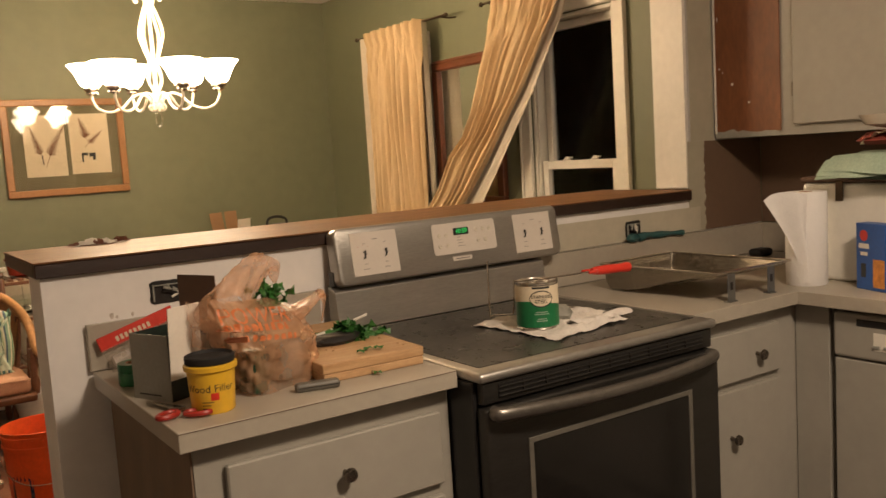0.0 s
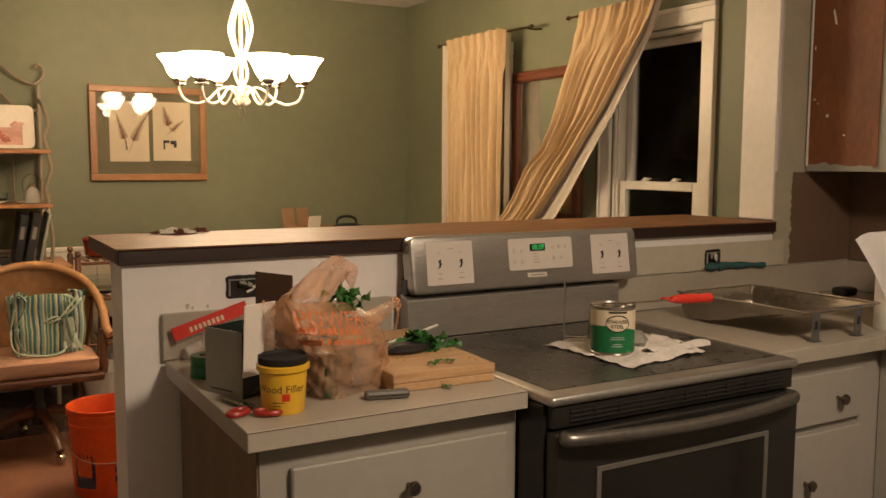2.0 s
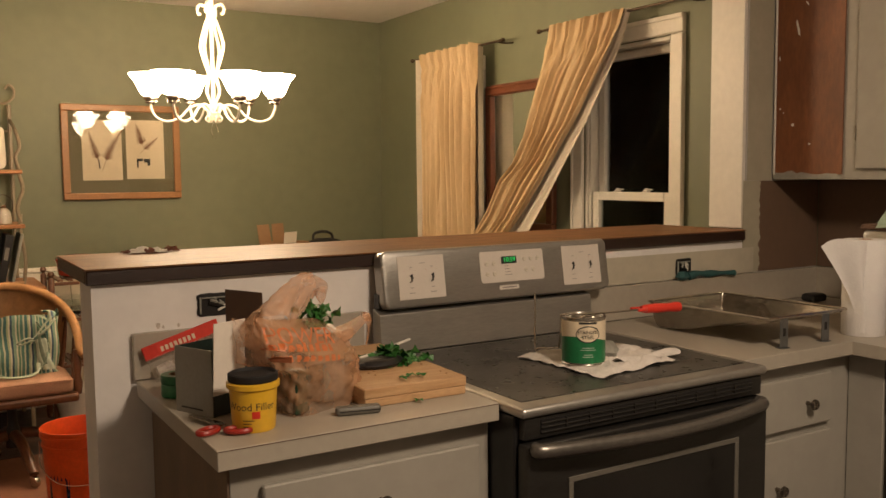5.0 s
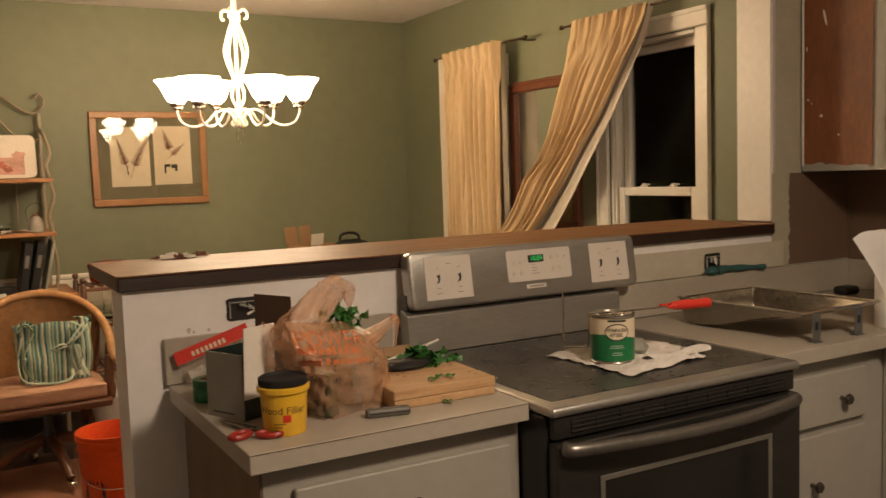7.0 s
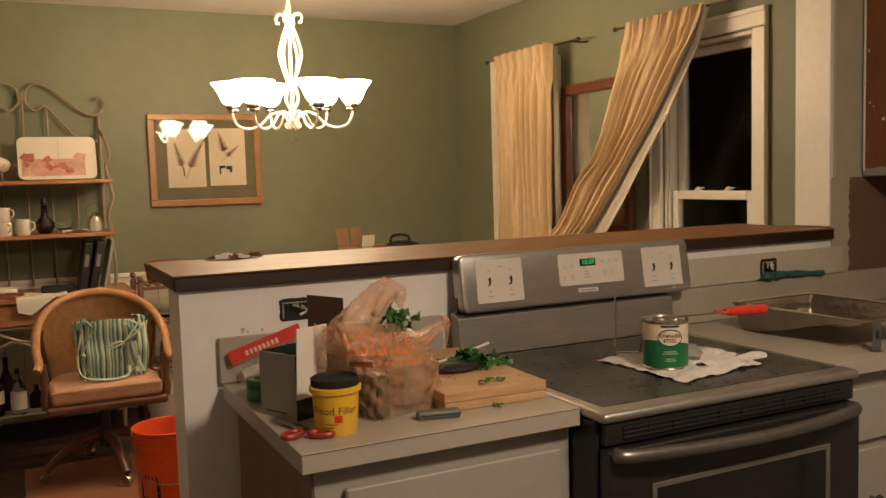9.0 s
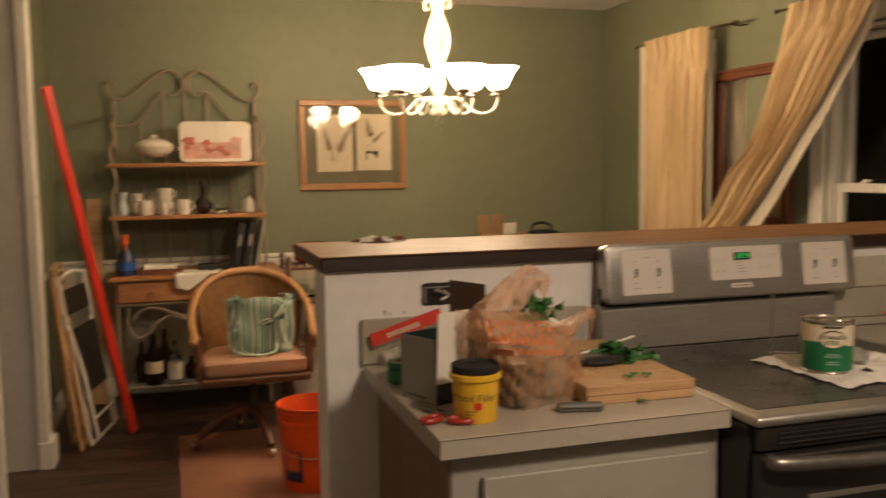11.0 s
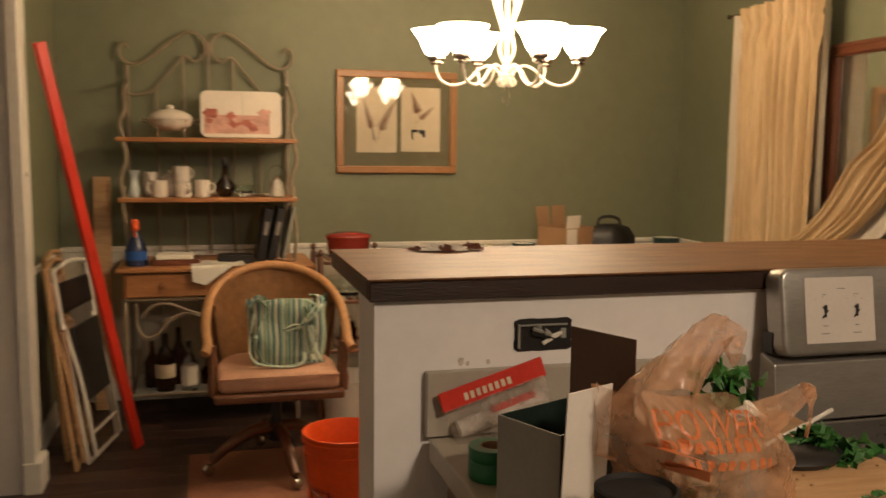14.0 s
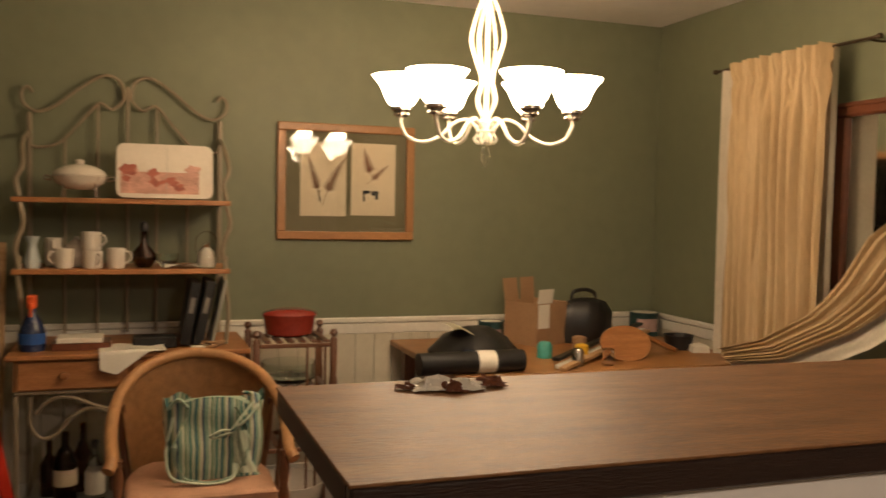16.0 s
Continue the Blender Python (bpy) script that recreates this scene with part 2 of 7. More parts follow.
M_FABRIC = material("gold_curtain_fabric", (0.56, 0.42, 0.25), 0.75, vary=0.12, scale=10, stretch=(1, 1, 0.2), color2=(0.50, 0.36, 0.20), bump=0.3, bump_scale=300)
M_LINING = material("white_curtain_lining", (0.66, 0.60, 0.50), 0.8, vary=0.08, scale=10, bump=0.2, bump_scale=300)
M_CUSHION = material("pink_tan_upholstery", (0.54, 0.30, 0.19), 0.8, vary=0.15, scale=14, bump=0.5, bump_scale=250)
M_PAPER = material("white_paper", (0.74, 0.70, 0.62), 0.7, vary=0.05, scale=12)
M_CREAMPAPER = material("cream_print_paper", (0.68, 0.58, 0.42), 0.7, vary=0.06, scale=20)
M_MATBOARD = material("olive_mat_board", (0.17, 0.15, 0.085), 0.8, vary=0.06, scale=20)
M_FERN = material("pressed_fern", (0.22, 0.09, 0.045), 0.8, vary=0.3, scale=60)
M_INK = material("black_ink", (0.02, 0.02, 0.02), 0.6, vary=0.1)
M_CARD = material("brown_cardboard", (0.36, 0.21, 0.11), 0.8, vary=0.12, scale=10, bump=0.2, bump_scale=150)
M_DARKCARD = material("dark_brown_flap", (0.10, 0.052, 0.03), 0.7, vary=0.15, scale=10)
M_RED = material("red_plastic", (0.62, 0.035, 0.018), 0.35, vary=0.1, scale=10, coat=0.2)
M_ORANGE = material("orange_bucket_plastic", (0.80, 0.10, 0.015), 0.4, vary=0.12, scale=8, grime=0.15)
M_YELLOW = material("yellow_tub_plastic", (0.78, 0.46, 0.03), 0.35, vary=0.08, scale=8, coat=0.2)
M_GREENP = material("green_label", (0.012, 0.16, 0.055), 0.4, vary=0.15, scale=14)
M_LEAF = material("fresh_cilantro", (0.035, 0.16, 0.025), 0.5, vary=0.35, scale=40)
M_BOARD = material("pale_cutting_board", (0.52, 0.33, 0.17), 0.5, vary=0.18, scale=8, stretch=(1, 9, 9), color2=(0.42, 0.24, 0.11), bump=0.15, bump_scale=60)
M_CLOTH = material("white_paper_towel", (0.64, 0.60, 0.55), 0.9, vary=0.1, scale=14, bump=0.6, bump_scale=160, grime=0.3)
M_BLUE = material("blue_box_print", (0.02, 0.09, 0.34), 0.4, vary=0.15, scale=12)
M_NAVY = material("navy_plastic", (0.02, 0.035, 0.10), 0.25, vary=0.2, coat=0.3)
M_MINT = material("mint_cloth", (0.34, 0.44, 0.34), 0.85, vary=0.18, scale=16, bump=0.4, bump_scale=200)
M_CHINA = material("white_china", (0.68, 0.62, 0.54), 0.2, vary=0.05, coat=0.4)
M_PINK = material("pink_print", (0.52, 0.16, 0.11), 0.6, vary=0.3, scale=22)
M_TAN = material("tan_hardboard_sheet", (0.30, 0.13, 0.075), 0.75, vary=0.15, scale=4, grime=0.3, bump=0.1)
M_DIRTY = material("grey_painted_metal", (0.34, 0.34, 0.30), 0.4, metal=0.2, vary=0.12, scale=9)
M_TEAL = material("teal_paint", (0.06, 0.32, 0.27), 0.5, vary=0.1)
M_DOORDARK = material("taupe_door_paint", (0.36, 0.31, 0.26), 0.5, vary=0.08, scale=3, grime=0.1)
M_SIDEPLY = material("unpainted_brown_ply", (0.20, 0.135, 0.09), 0.6, vary=0.2, scale=4, stretch=(3, 3, 1), grime=0.2)
# brown paint, with the shade under the wall cabinets in its colour
M_BROWNPATCH = material("brown_wallpaint_with_shade", (0.16, 0.10, 0.065), 0.6, vary=0.1, scale=5, bump=0.2, bump_scale=80)
M_CREAMWALL = material("cream_old_paint", (0.50, 0.46, 0.36), 0.55, vary=0.08, scale=4, bump=0.15, grime=0.15)
M_GREYGREEN = material("grey_green_paint", (0.42, 0.385, 0.29), 0.6, vary=0.08, scale=3, bump=0.15, bump_scale=160, grime=0.1)
M_MINTCHINA = material("pale_blue_china", (0.42, 0.46, 0.46), 0.2, vary=0.05, coat=0.4)
M_RED2 = material("orange_trigger_plastic", (0.75, 0.12, 0.03), 0.4, vary=0.1)
M_TAN2 = material("worn_tan_wood", (0.36, 0.21, 0.13), 0.5, vary=0.2, scale=8)
M_REDGLAZE = material("dark_red_glaze", (0.28, 0.03, 0.02), 0.15, vary=0.15, coat=0.6)
M_INKTEAL = material("dark_teal_can_print", (0.015, 0.05, 0.05), 0.35, vary=0.2)
M_PINKLABEL = material("pale_can_label", (0.45, 0.30, 0.27), 0.5, vary=0.2, scale=40)
M_GREYTOOL = material("grey_tool_plastic", (0.13, 0.12, 0.10), 0.45, vary=0.15, scale=20)
M_DIRTYCARD = material("grey_carton_print", (0.26, 0.25, 0.22), 0.6, vary=0.1, scale=12)
M_CARTONPRINT = material("dark_green_carton_print", (0.020, 0.035, 0.028), 0.4, vary=0.5, scale=30)
M_CARDDULL = material("dull_brown_box", (0.12, 0.07, 0.04), 0.7, vary=0.2)
M_GREENDARK = material("dark_green_tin", (0.015, 0.05, 0.025), 0.35, vary=0.2)
M_ORANGEPRINT = material("orange_bag_print", (0.62, 0.18, 0.055), 0.4, vary=0.15)
M_TIN = material("bare_tin_metal", (0.55, 0.52, 0.47), 0.22, metal=1.0, vary=0.1)
M_STEELPLATE = material("galvanised_leg", (0.24, 0.25, 0.25), 0.35, metal=0.8, vary=0.15)
M_TEALDARK = material("dark_teal_handle", (0.03, 0.10, 0.10), 0.5, vary=0.2)
M_ROLL = material("quilted_white_paper", (0.72, 0.70, 0.68), 0.9, vary=0.04, scale=30, bump=0.4, bump_scale=120)
M_MITT = material("dark_red_cloth", (0.22, 0.035, 0.02), 0.85, vary=0.3, scale=14)
M_ORANGEFOOD = material("orange_food_print", (0.65, 0.25, 0.04), 0.5, vary=0.4, scale=60)
M_GLASS = glassy("clear_glass")
M_AMBER = glassy("dark_amber_glass", (0.12, 0.035, 0.01))
M_GLASSB = glassy("pale_green_glass", (0.88, 0.94, 0.90))
M_MIRROR = material("mirror_silver", (0.86, 0.86, 0.82), 0.02, metal=1.0, vary=0.0)
M_SHADE = glowing("lit_alabaster_shade", (1.0, 0.78, 0.53), 26.0)
M_DISPLAY = glowing("green_display_digits", (0.04, 1.0, 0.18), 0.55, (0.02, 0.1, 0.02))


def pane(name):
    """Thin glass: see through, with a clear reflection."""
    m = bpy.data.materials.new(name)
    m.use_nodes = True
    N, L = m.node_tree.nodes, m.node_tree.links
    N.remove(N["Principled BSDF"])
    fr, tr, gl, mx = (N.new("ShaderNode" + k) for k in ("Fresnel", "BsdfTransparent", "BsdfGlossy", "MixShader"))
    fr.inputs[0].default_value = 1.5
    gl.inputs["Roughness"].default_value = 0.015
    L.new(fr.outputs[0], mx.inputs[0]), L.new(tr.outputs[0], mx.inputs[1]), L.new(gl.outputs[0], mx.inputs[2])
    L.new(mx.outputs[0], N["Material Output"].inputs[0])
    return m


M_PANE = pane("thin_window_glass")


def film_material(name, color, alpha, rough=0.3):
    """Thin translucent plastic film."""
    m = bpy.data.materials.new(name)
    m.use_nodes = True
    N, L = m.node_tree.nodes, m.node_tree.links
    b = N["Principled BSDF"]
    b.inputs["Base Color"].default_value = (*color, 1)
    b.inputs["Roughness"].default_value = rough
    b.inputs["Coat Weight"].default_value = 0.5
    n = N.new("ShaderNodeTexNoise")
    n.inputs["Scale"].default_value, n.inputs["Detail"].default_value = 16, 4
    r = N.new("ShaderNodeMapRange")
    r.inputs[1].default_value, r.inputs[2].default_value = 0.35, 0.65
    r.inputs[3].default_value, r.inputs[4].default_value = alpha - 0.15, alpha + 0.15
    tc = N.new("ShaderNodeTexCoord")
    L.new(tc.outputs["Object"], n.inputs[0]), L.new(n.outputs[0], r.inputs[0]), L.new(r.outputs[0], b.inputs["Alpha"])
    tl, ms, tr = (N.new("ShaderNode" + k) for k in ("BsdfTranslucent", "MixShader", "BsdfTransparent"))
    tl.inputs[0].default_value = (*color, 1)
    ms.inputs[0].default_value = 0.45
    b.inputs["Alpha"].default_value = 1.0
    cut = N.new("ShaderNodeMixShader")
    L.remove(b.inputs["Alpha"].links[0])
    b.inputs["Alpha"].default_value = 1.0
    L.new(b.outputs[0], ms.inputs[1]), L.new(tl.outputs[0], ms.inputs[2])
    L.new(r.outputs[0], cut.inputs[0]), L.new(tr.outputs[0], cut.inputs[1]), L.new(ms.outputs[0], cut.inputs[2])
    L.new(cut.outputs[0], N["Material Output"].inputs[0])
    bp = N.new("ShaderNodeBump")
    bp.inputs["Strength"].default_value, bp.inputs["Distance"].default_value = 0.9, 0.008
    n2 = N.new("ShaderNodeTexNoise")
    n2.inputs["Scale"].default_value, n2.inputs["Detail"].default_value, n2.inputs["Distortion"].default_value = 30, 3, 1.5
    L.new(tc.outputs["Object"], n2.inputs[0]), L.new(n2.outputs[0], bp.inputs["Height"]), L.new(bp.outputs[0], b.inputs["Normal"])
    return m


M_BAG = film_material("tan_plastic_film", (0.74, 0.44, 0.26), 0.46, 0.17)
M_SCISSOR = material("dark_red_plastic", (0.32, 0.022, 0.014), 0.35, vary=0.15, scale=10)
M_MATBLACK = material("matte_black_lid", (0.010, 0.009, 0.009), 0.75, vary=0.3, scale=20)
M_CLEARFILM = film_material("clear_plastic_film", (0.6, 0.5, 0.4), 0.35)


def text(words, size, mat, parent, m, name="lettering", align="CENTER", thick=0.0003):
    cu = bpy.data.curves.new("t", "FONT")
    cu.body, cu.size, cu.align_x, cu.align_y, cu.extrude = words, size, align, "CENTER", thick
    cu.resolution_u = 3
    tmp = bpy.data.objects.new("t", cu)
    scene.collection.objects.link(tmp)
    bpy.context.view_layer.update()
    me = bpy.data.meshes.new_from_object(tmp.evaluated_get(bpy.context.evaluated_depsgraph_get()))
    bpy.data.objects.remove(tmp)
    bpy.data.curves.remove(cu)
    me.materials.clear()
    me.materials.append(mat)
    ob = new(name, me)
    ob.parent = parent
    ob.matrix_basis = m
    return ob


# ---- trims and wainscot of the dining room ----
def trim(name, bm, mat, label, category="trim"):
    return tagged(part(name, bm, mat), label, category, kind="structure")


M_WAINS = material("cream_wainscot_paint", (0.60, 0.55, 0.44), 0.5, vary=0.06, scale=4, grime=0.12)
trim("chair_rail_north", box(-0.328, WIN - 0.002, FAR - 0.022, FAR - 0.001, 0.83, 0.86, 0.006, box(-0.328, WIN - 0.002, FAR - 0.014, FAR - 0.001, 0.775, 0.828, 0.003)), M_WHITE, "white moulded chair rail on the green wall")
trim("chair_rail_east", box(WIN - 0.022, WIN - 0.001, 5.53, FAR - 0.023, 0.83, 0.86, 0.006, box(WIN - 0.014, WIN - 0.001, 5.53, FAR - 0.023, 0.775, 0.828, 0.003)), M_WHITE, "white moulded chair rail on the window wall")
trim("chair_rail_west", box(-0.329, -0.308, 5.17, FAR - 0.03, 0.83, 0.86, 0.005), M_WHITE, "white chair rail on the side wall")
wains = tagged(thing("wainscot_north", (0, 0, 0), "cream beadboard wainscot under the chair rail", "wainscot"), kind="structure")
bead = part("board", box(0, 0.0965, FAR - 0.010, FAR - 0.001, 0.12, 0.775, 0.002), M_WAINS, wains)
bead.location.x = -0.325
for k in range(1, 37):
    b = new("board", bead.data)
    b.parent = wains
    b.location.x = -0.325 + k * 0.0995
bm = bmesh.new()
for a, b in ((2.86, 3.36), (4.22, 4.86), (5.53, 6.33)):
    box(WIN - 0.010, WIN - 0.001, a, b, 0.12, 0.775, 0.002, bm=bm)
trim("wainscot_east", bm, M_WAINS, "cream wainscot on the window wall", "wainscot")
trim("baseboard_north", box(-0.328, WIN - 0.002, FAR - 0.016, FAR - 0.001, 0, 0.118, 0.004), M_WHITE, "white painted baseboard along the green wall", "baseboard")
trim("baseboard_west", box(-0.329, -0.313, 5.17, FAR - 0.02, 0, 0.118, 0.004), M_WHITE, "white painted baseboard of the side wall", "baseboard")
trim("baseboard_stub", box(-0.305, -0.235, 4.998, 5.165, 0, 0.13, 0.004), M_WHITE, "scuffed white baseboard return at the wall end", "baseboard")
trim("corner_trim_stub", box(-0.304, -0.259, 5.008, 5.165, 0.13, CEIL - 0.003, 0.003), M_WHITE, "white corner bead on the grey wall end")
part("wall_button", lathe([(0, 0.008), (0.010, 0.008), (0.012, 0), (0, 0)], 12), M_PAPER, tagged(thing("wall_hook", (-0.257, 5.06, 1.29), "small white wall hook on the corner trim", "hook"), kind="")).matrix_basis = pose(0, 0, 0, 0, 90, 0)

# doorway at the left
DY = 4.28
structure("wall_hall_face", box(-1.5, -1.15, DY, DY + 0.12, 0, CEIL, bm=box(-1.15, -0.335, DY, DY + 0.05, 2.06, CEIL)), M_PRIMER, "grey wall around the taupe door", "wall")
trim("door_casing", box(-0.402, -0.322, DY - 0.025, DY + 0.03, 0, CEIL - 0.002, 0.004), M_WHITE, "white painted door casing with chipped edges", "door casing")
trim("door_casing_head", box(-1.15, -0.404, DY - 0.022, DY - 0.001, 2.04, 2.12, 0.004), M_WHITE, "white painted casing over the door", "door casing")
dr = tagged(thing("door_1", (0, 0, 0), "closed taupe painted door with a black latch", "door"), kind="structure")
part("door_leaf", box(-1.14, -0.406, DY + 0.005, DY + 0.045, 0.005, 2.036, 0.003), M_DOORDARK, dr)
part("latch", box(-0.50, -0.445, DY - 0.018, DY + 0.004, 1.23, 1.31, 0.006, box(-0.53, -0.49, DY - 0.030, DY - 0.018, 1.245, 1.262, 0.002)), M_BLACK, dr, "black surface latch")

# ---- windows ----
def window(name, y0, y1, z0, z1, mid, label):
    w = tagged(thing(name, (0, 0, 0), label, "window"), kind="structure")
    X = WIN
    c = 0.085
    bm = box(X - 0.022, X - 0.001, y0 - c, y0 - 0.002, z0 - 0.02, z1 + 0.002, 0.005)
    box(X - 0.022, X - 0.001, y1 + 0.002, y1 + c, z0 - 0.02, z1 + 0.002, 0.005, bm)
    box(X - 0.026, X - 0.001, y0 - c, y1 + c, z1 + 0.004, z1 + 0.088, 0.005, bm)
    box(X - 0.033, X - 0.0265, y0 - c, y1 + c, z1 + 0.066, z1 + 0.088, 0.003, bm)
    # backband on the casing
    box(X - 0.030, X - 0.023, y0 - c, y0 - c + 0.018, z0 - 0.02, z1, 0.003, bm)
    box(X - 0.030, X - 0.023, y1 + c - 0.018, y1 + c, z0 - 0.02, z1, 0.003, bm)
    part("window_casing", bm, M_WHITE, w)
    bm = box(X + 0.001, X + 0.13, y0 + 0.001, y0 + 0.018, z0 + 0.01, z1 - 0.001, 0.002)
    box(X + 0.001, X + 0.13, y1 - 0.018, y1 - 0.001, z0 + 0.01, z1 - 0.001, 0.002, bm)
    box(X + 0.001, X + 0.13, y0 + 0.019, y1 - 0.019, z1 - 0.018, z1 - 0.001, 0.002, bm)
    for yy in (y0 + 0.019, y1 - 0.03):
        box(X + 0.012, X + 0.024, yy, yy + 0.011, z0 + 0.012, z1 - 0.02, 0.001, bm)
    part("window_frame", bm, M_WHITE, w)
    part("window_sill", box(X - 0.06, X + 0.12, y0 - 0.09, y1 + 0.09, z0 - 0.045, z0 - 0.021, 0.005, box(X + 0.0, X + 0.12, y0 + 0.001, y1 - 0.001, z0 - 0.02, z0 + 0.009)), M_WHITE, w)
    a, b = y0 + 0.031, y1 - 0.031
    for nm, x, lo, hi in (("lower_sash", X + 0.026, z0 + 0.012, mid + 0.028), ("upper_sash", X + 0.066, mid - 0.014, z1 - 0.02)):
        bm = box(x, x + 0.034, a, a + 0.042, lo, hi, 0.003)
        box(x, x + 0.034, b - 0.042, b, lo, hi, 0.003, bm)
        box(x, x + 0.034, a + 0.043, b - 0.043, lo, lo + (0.05 if nm == "lower_sash" else 0.04), 0.003, bm)
        box(x, x + 0.034, a + 0.043, b - 0.043, hi - 0.042, hi, 0.003, bm)
        s = part(nm, bm, M_WHITE, w)
        g = part("pane", box(x + 0.014, x + 0.018, a + 0.040, b - 0.040, lo + 0.04, hi - 0.04), M_PANE, s)
        g.visible_shadow = False
    for yy in ((y0 * 2 + y1) / 3, (y0 + y1 * 2) / 3):
        bm = lathe([(0, 0), (0.019, 0), (0.019, 0.006), (0.009, 0.012), (0.009, 0.018), (0, 0.020)], 12)
        box(-0.008, 0.022, -0.026, 0.010, 0.009, 0.016, 0.003, bm)
        part("sash_lock", bm, M_WHITE, w, smooth=True).matrix_basis = pose(X + 0.040, yy, mid + 0.028)
    return w


window("window_1", 3.455, 4.06, 0.78, 2.015, 1.272, "white double-hung window with two sash locks, dark night outside")
window("window_2", 5.050, 5.400, 0.78, 2.015, 1.272, "white double-hung window behind the gold curtain")
structure("night_backdrop", box(3.9, 3.92, 2.0, 7.0, -0.5, 3.2), material("night_dark", (0.012, 0.016, 0.012), 0.9, vary=0.5, scale=3), "dark night garden outside the windows", "backdrop")

# opening jamb at the bar's end
trim("jamb_board", box(2.913, 2.930, BAR + 0.004, BAR + 0.156, 1.19, CEIL - 0.002, 0.002), M_WHITE, "white painted jamb board standing on the bar", "jamb")
structure("plaster_grey", box(2.933, 3.062, BAR - 0.003, BAR - 0.001, 1.363, CEIL - 0.002, bm=box(2.914, 3.04, BAR - 0.003, BAR - 0.001, 1.03, 1.3625)), M_GREYGREEN, "grey-green painted strip of wall beside the jamb", "wall")
structure("plaster_cream", box(2.20, 2.97, BAR - 0.0058, BAR - 0.0042, 1.03, 1.12), M_CREAMWALL, "cream old paint between bar and backsplash", "wall")


def ragged(x0, x1, z0, z1, y, mat, name, label, amount=0.012, parent=None):
    """A patch of paint on a wall facing the kitchen, its left and top edge ragged."""
    n = 60
    bm = bmesh.new()
    rows = []
    for k in range(n + 1):
        z = z0 + (z1 - z0) * k / n
        e = noise.noise(Vector((z * 14, 3.1, 0))) * amount * 1.6 + noise.noise(Vector((z * 60, 7.7, 0))) * amount * 0.8
        rows.append([bm.verts.new((px, py, z)) for px, py in ((x0 + e, y), (x0 + e + 0.001, y - 0.001), (x1, y - 0.001))])
    for a, b in zip(rows, rows[1:]):
        for i in (0, 1):
            bm.faces.new([a[i], a[i + 1], b[i + 1], b[i]])
    return tagged(part(name, bm, mat), label, "wall", kind="structure")


# both patches carry the cabinets' shade as dark brown colour
ragged(3.003, 3.335, 1.03, 1.361, BAR - 0.0032, M_BROWNPATCH, "plaster_brown", "old brown paint with a ragged edge, darkened as shade under the wall cabinet")
structure("plaster_brown_side", box(WIN - 0.004, WIN - 0.001, 0.2, BAR - 0.007, 1.03, 1.361), M_BROWNPATCH, "brown strip of side wall with the shade under the wall cabinets coloured in", "wall")


def splatter(parent, mat, spots, plane_y, rnd, name="paint_chip"):
    for x, z, w, h in spots:
        bm = bmesh.new()
        n = 9
        vs = [bm.verts.new((x + math.cos(a) * w * rnd.uniform(0.6, 1.1), plane_y, z + math.sin(a) * h * rnd.uniform(0.6, 1.1))) for a in [2 * math.pi * k / n for k in range(n)]]
        bm.faces.new(vs)
        part(name, bm, mat, parent)


# stains and torn paper above the left backsplash
st = bpy.data.objects["wall_bar"]
rnd = random.Random(4)
M_STAIN = material("brown_stain", (0.60, 0.53, 0.46), 0.7, vary=0.3, scale=60)
spots = [(0.835 + 0.07 * rnd.random(), 1.034 + 0.012 * rnd.random(), 0.003 + 0.003 * rnd.random(), 0.004 + 0.007 * rnd.random()) for _ in range(3)]
for k, sp in enumerate(spots):
    splatter(st, M_STAIN, [sp], BAR - 0.0006 - 0.00003 * k, rnd, "stain")
splatter(st, M_BROWNPATCH, [(2.80, 1.046, 0.02, 0.006), (2.75, 1.04, 0.01, 0.005)], BAR - 0.004, rnd, "stain")


def electric_box(x, z, w, h, label, group="wall boxes"):
    o = thing("electrical_box", (x, BAR, z), label, "electrical box", group)
    rr = random.Random(int(x * 100))
    bm = bmesh.new()
    n = 36
    edge = []
    for k in range(n):
        a = 2 * math.pi * k / n
        c, s = math.cos(a), math.sin(a)
        q = min(1 / max(abs(c), 0.01), 1 / max(abs(s), 0.01)) * rr.uniform(0.93, 0.98)
        edge.append(bm.verts.new((c * q * w / 2, -0.0016, s * q * h / 2)))
    bm.faces.new(edge)
    # flat black face on the wall: colours in the shade inside the box
    part("hole_shade", bm, M_BLACK, o)
    bm = box(-w / 2 + 0.008, -w / 2 + 0.012, -0.0085, -0.002, -h / 2 + 0.008, h / 2 - 0.010, 0.001)
    box(-w / 2 + 0.013, w / 2 - 0.012, -0.0085, -0.002, h / 2 - 0.014, h / 2 - 0.011, 0.001, bm)
    box(w / 2 - 0.024, w / 2 - 0.014, -0.0045, -0.002, -0.008, 0.010, 0.001, bm)
    part("rim", bm, M_DIRTY, o, "bent metal box rim")
    for k in range(3):
        r = random.Random(k + int(x * 10))
        p = [(r.uniform(-w / 3, w / 3), -0.006 - 0.006 * r.random(), r.uniform(-h / 3, h / 3)) for _ in range(4)]
        part("wire", tube(p, 0.0035, 6), (M_PAPER, M_DIRTY, M_BLACK)[k], o, smooth=True)
    return o


electric_box(0.988, 1.080, 0.112, 0.060, "open metal wall box with loose wires above the backsplash")
electric_box(2.610, 1.070, 0.078, 0.062, "open wall box with twisted wires behind the paint tray").location.y = BAR - 0.0058

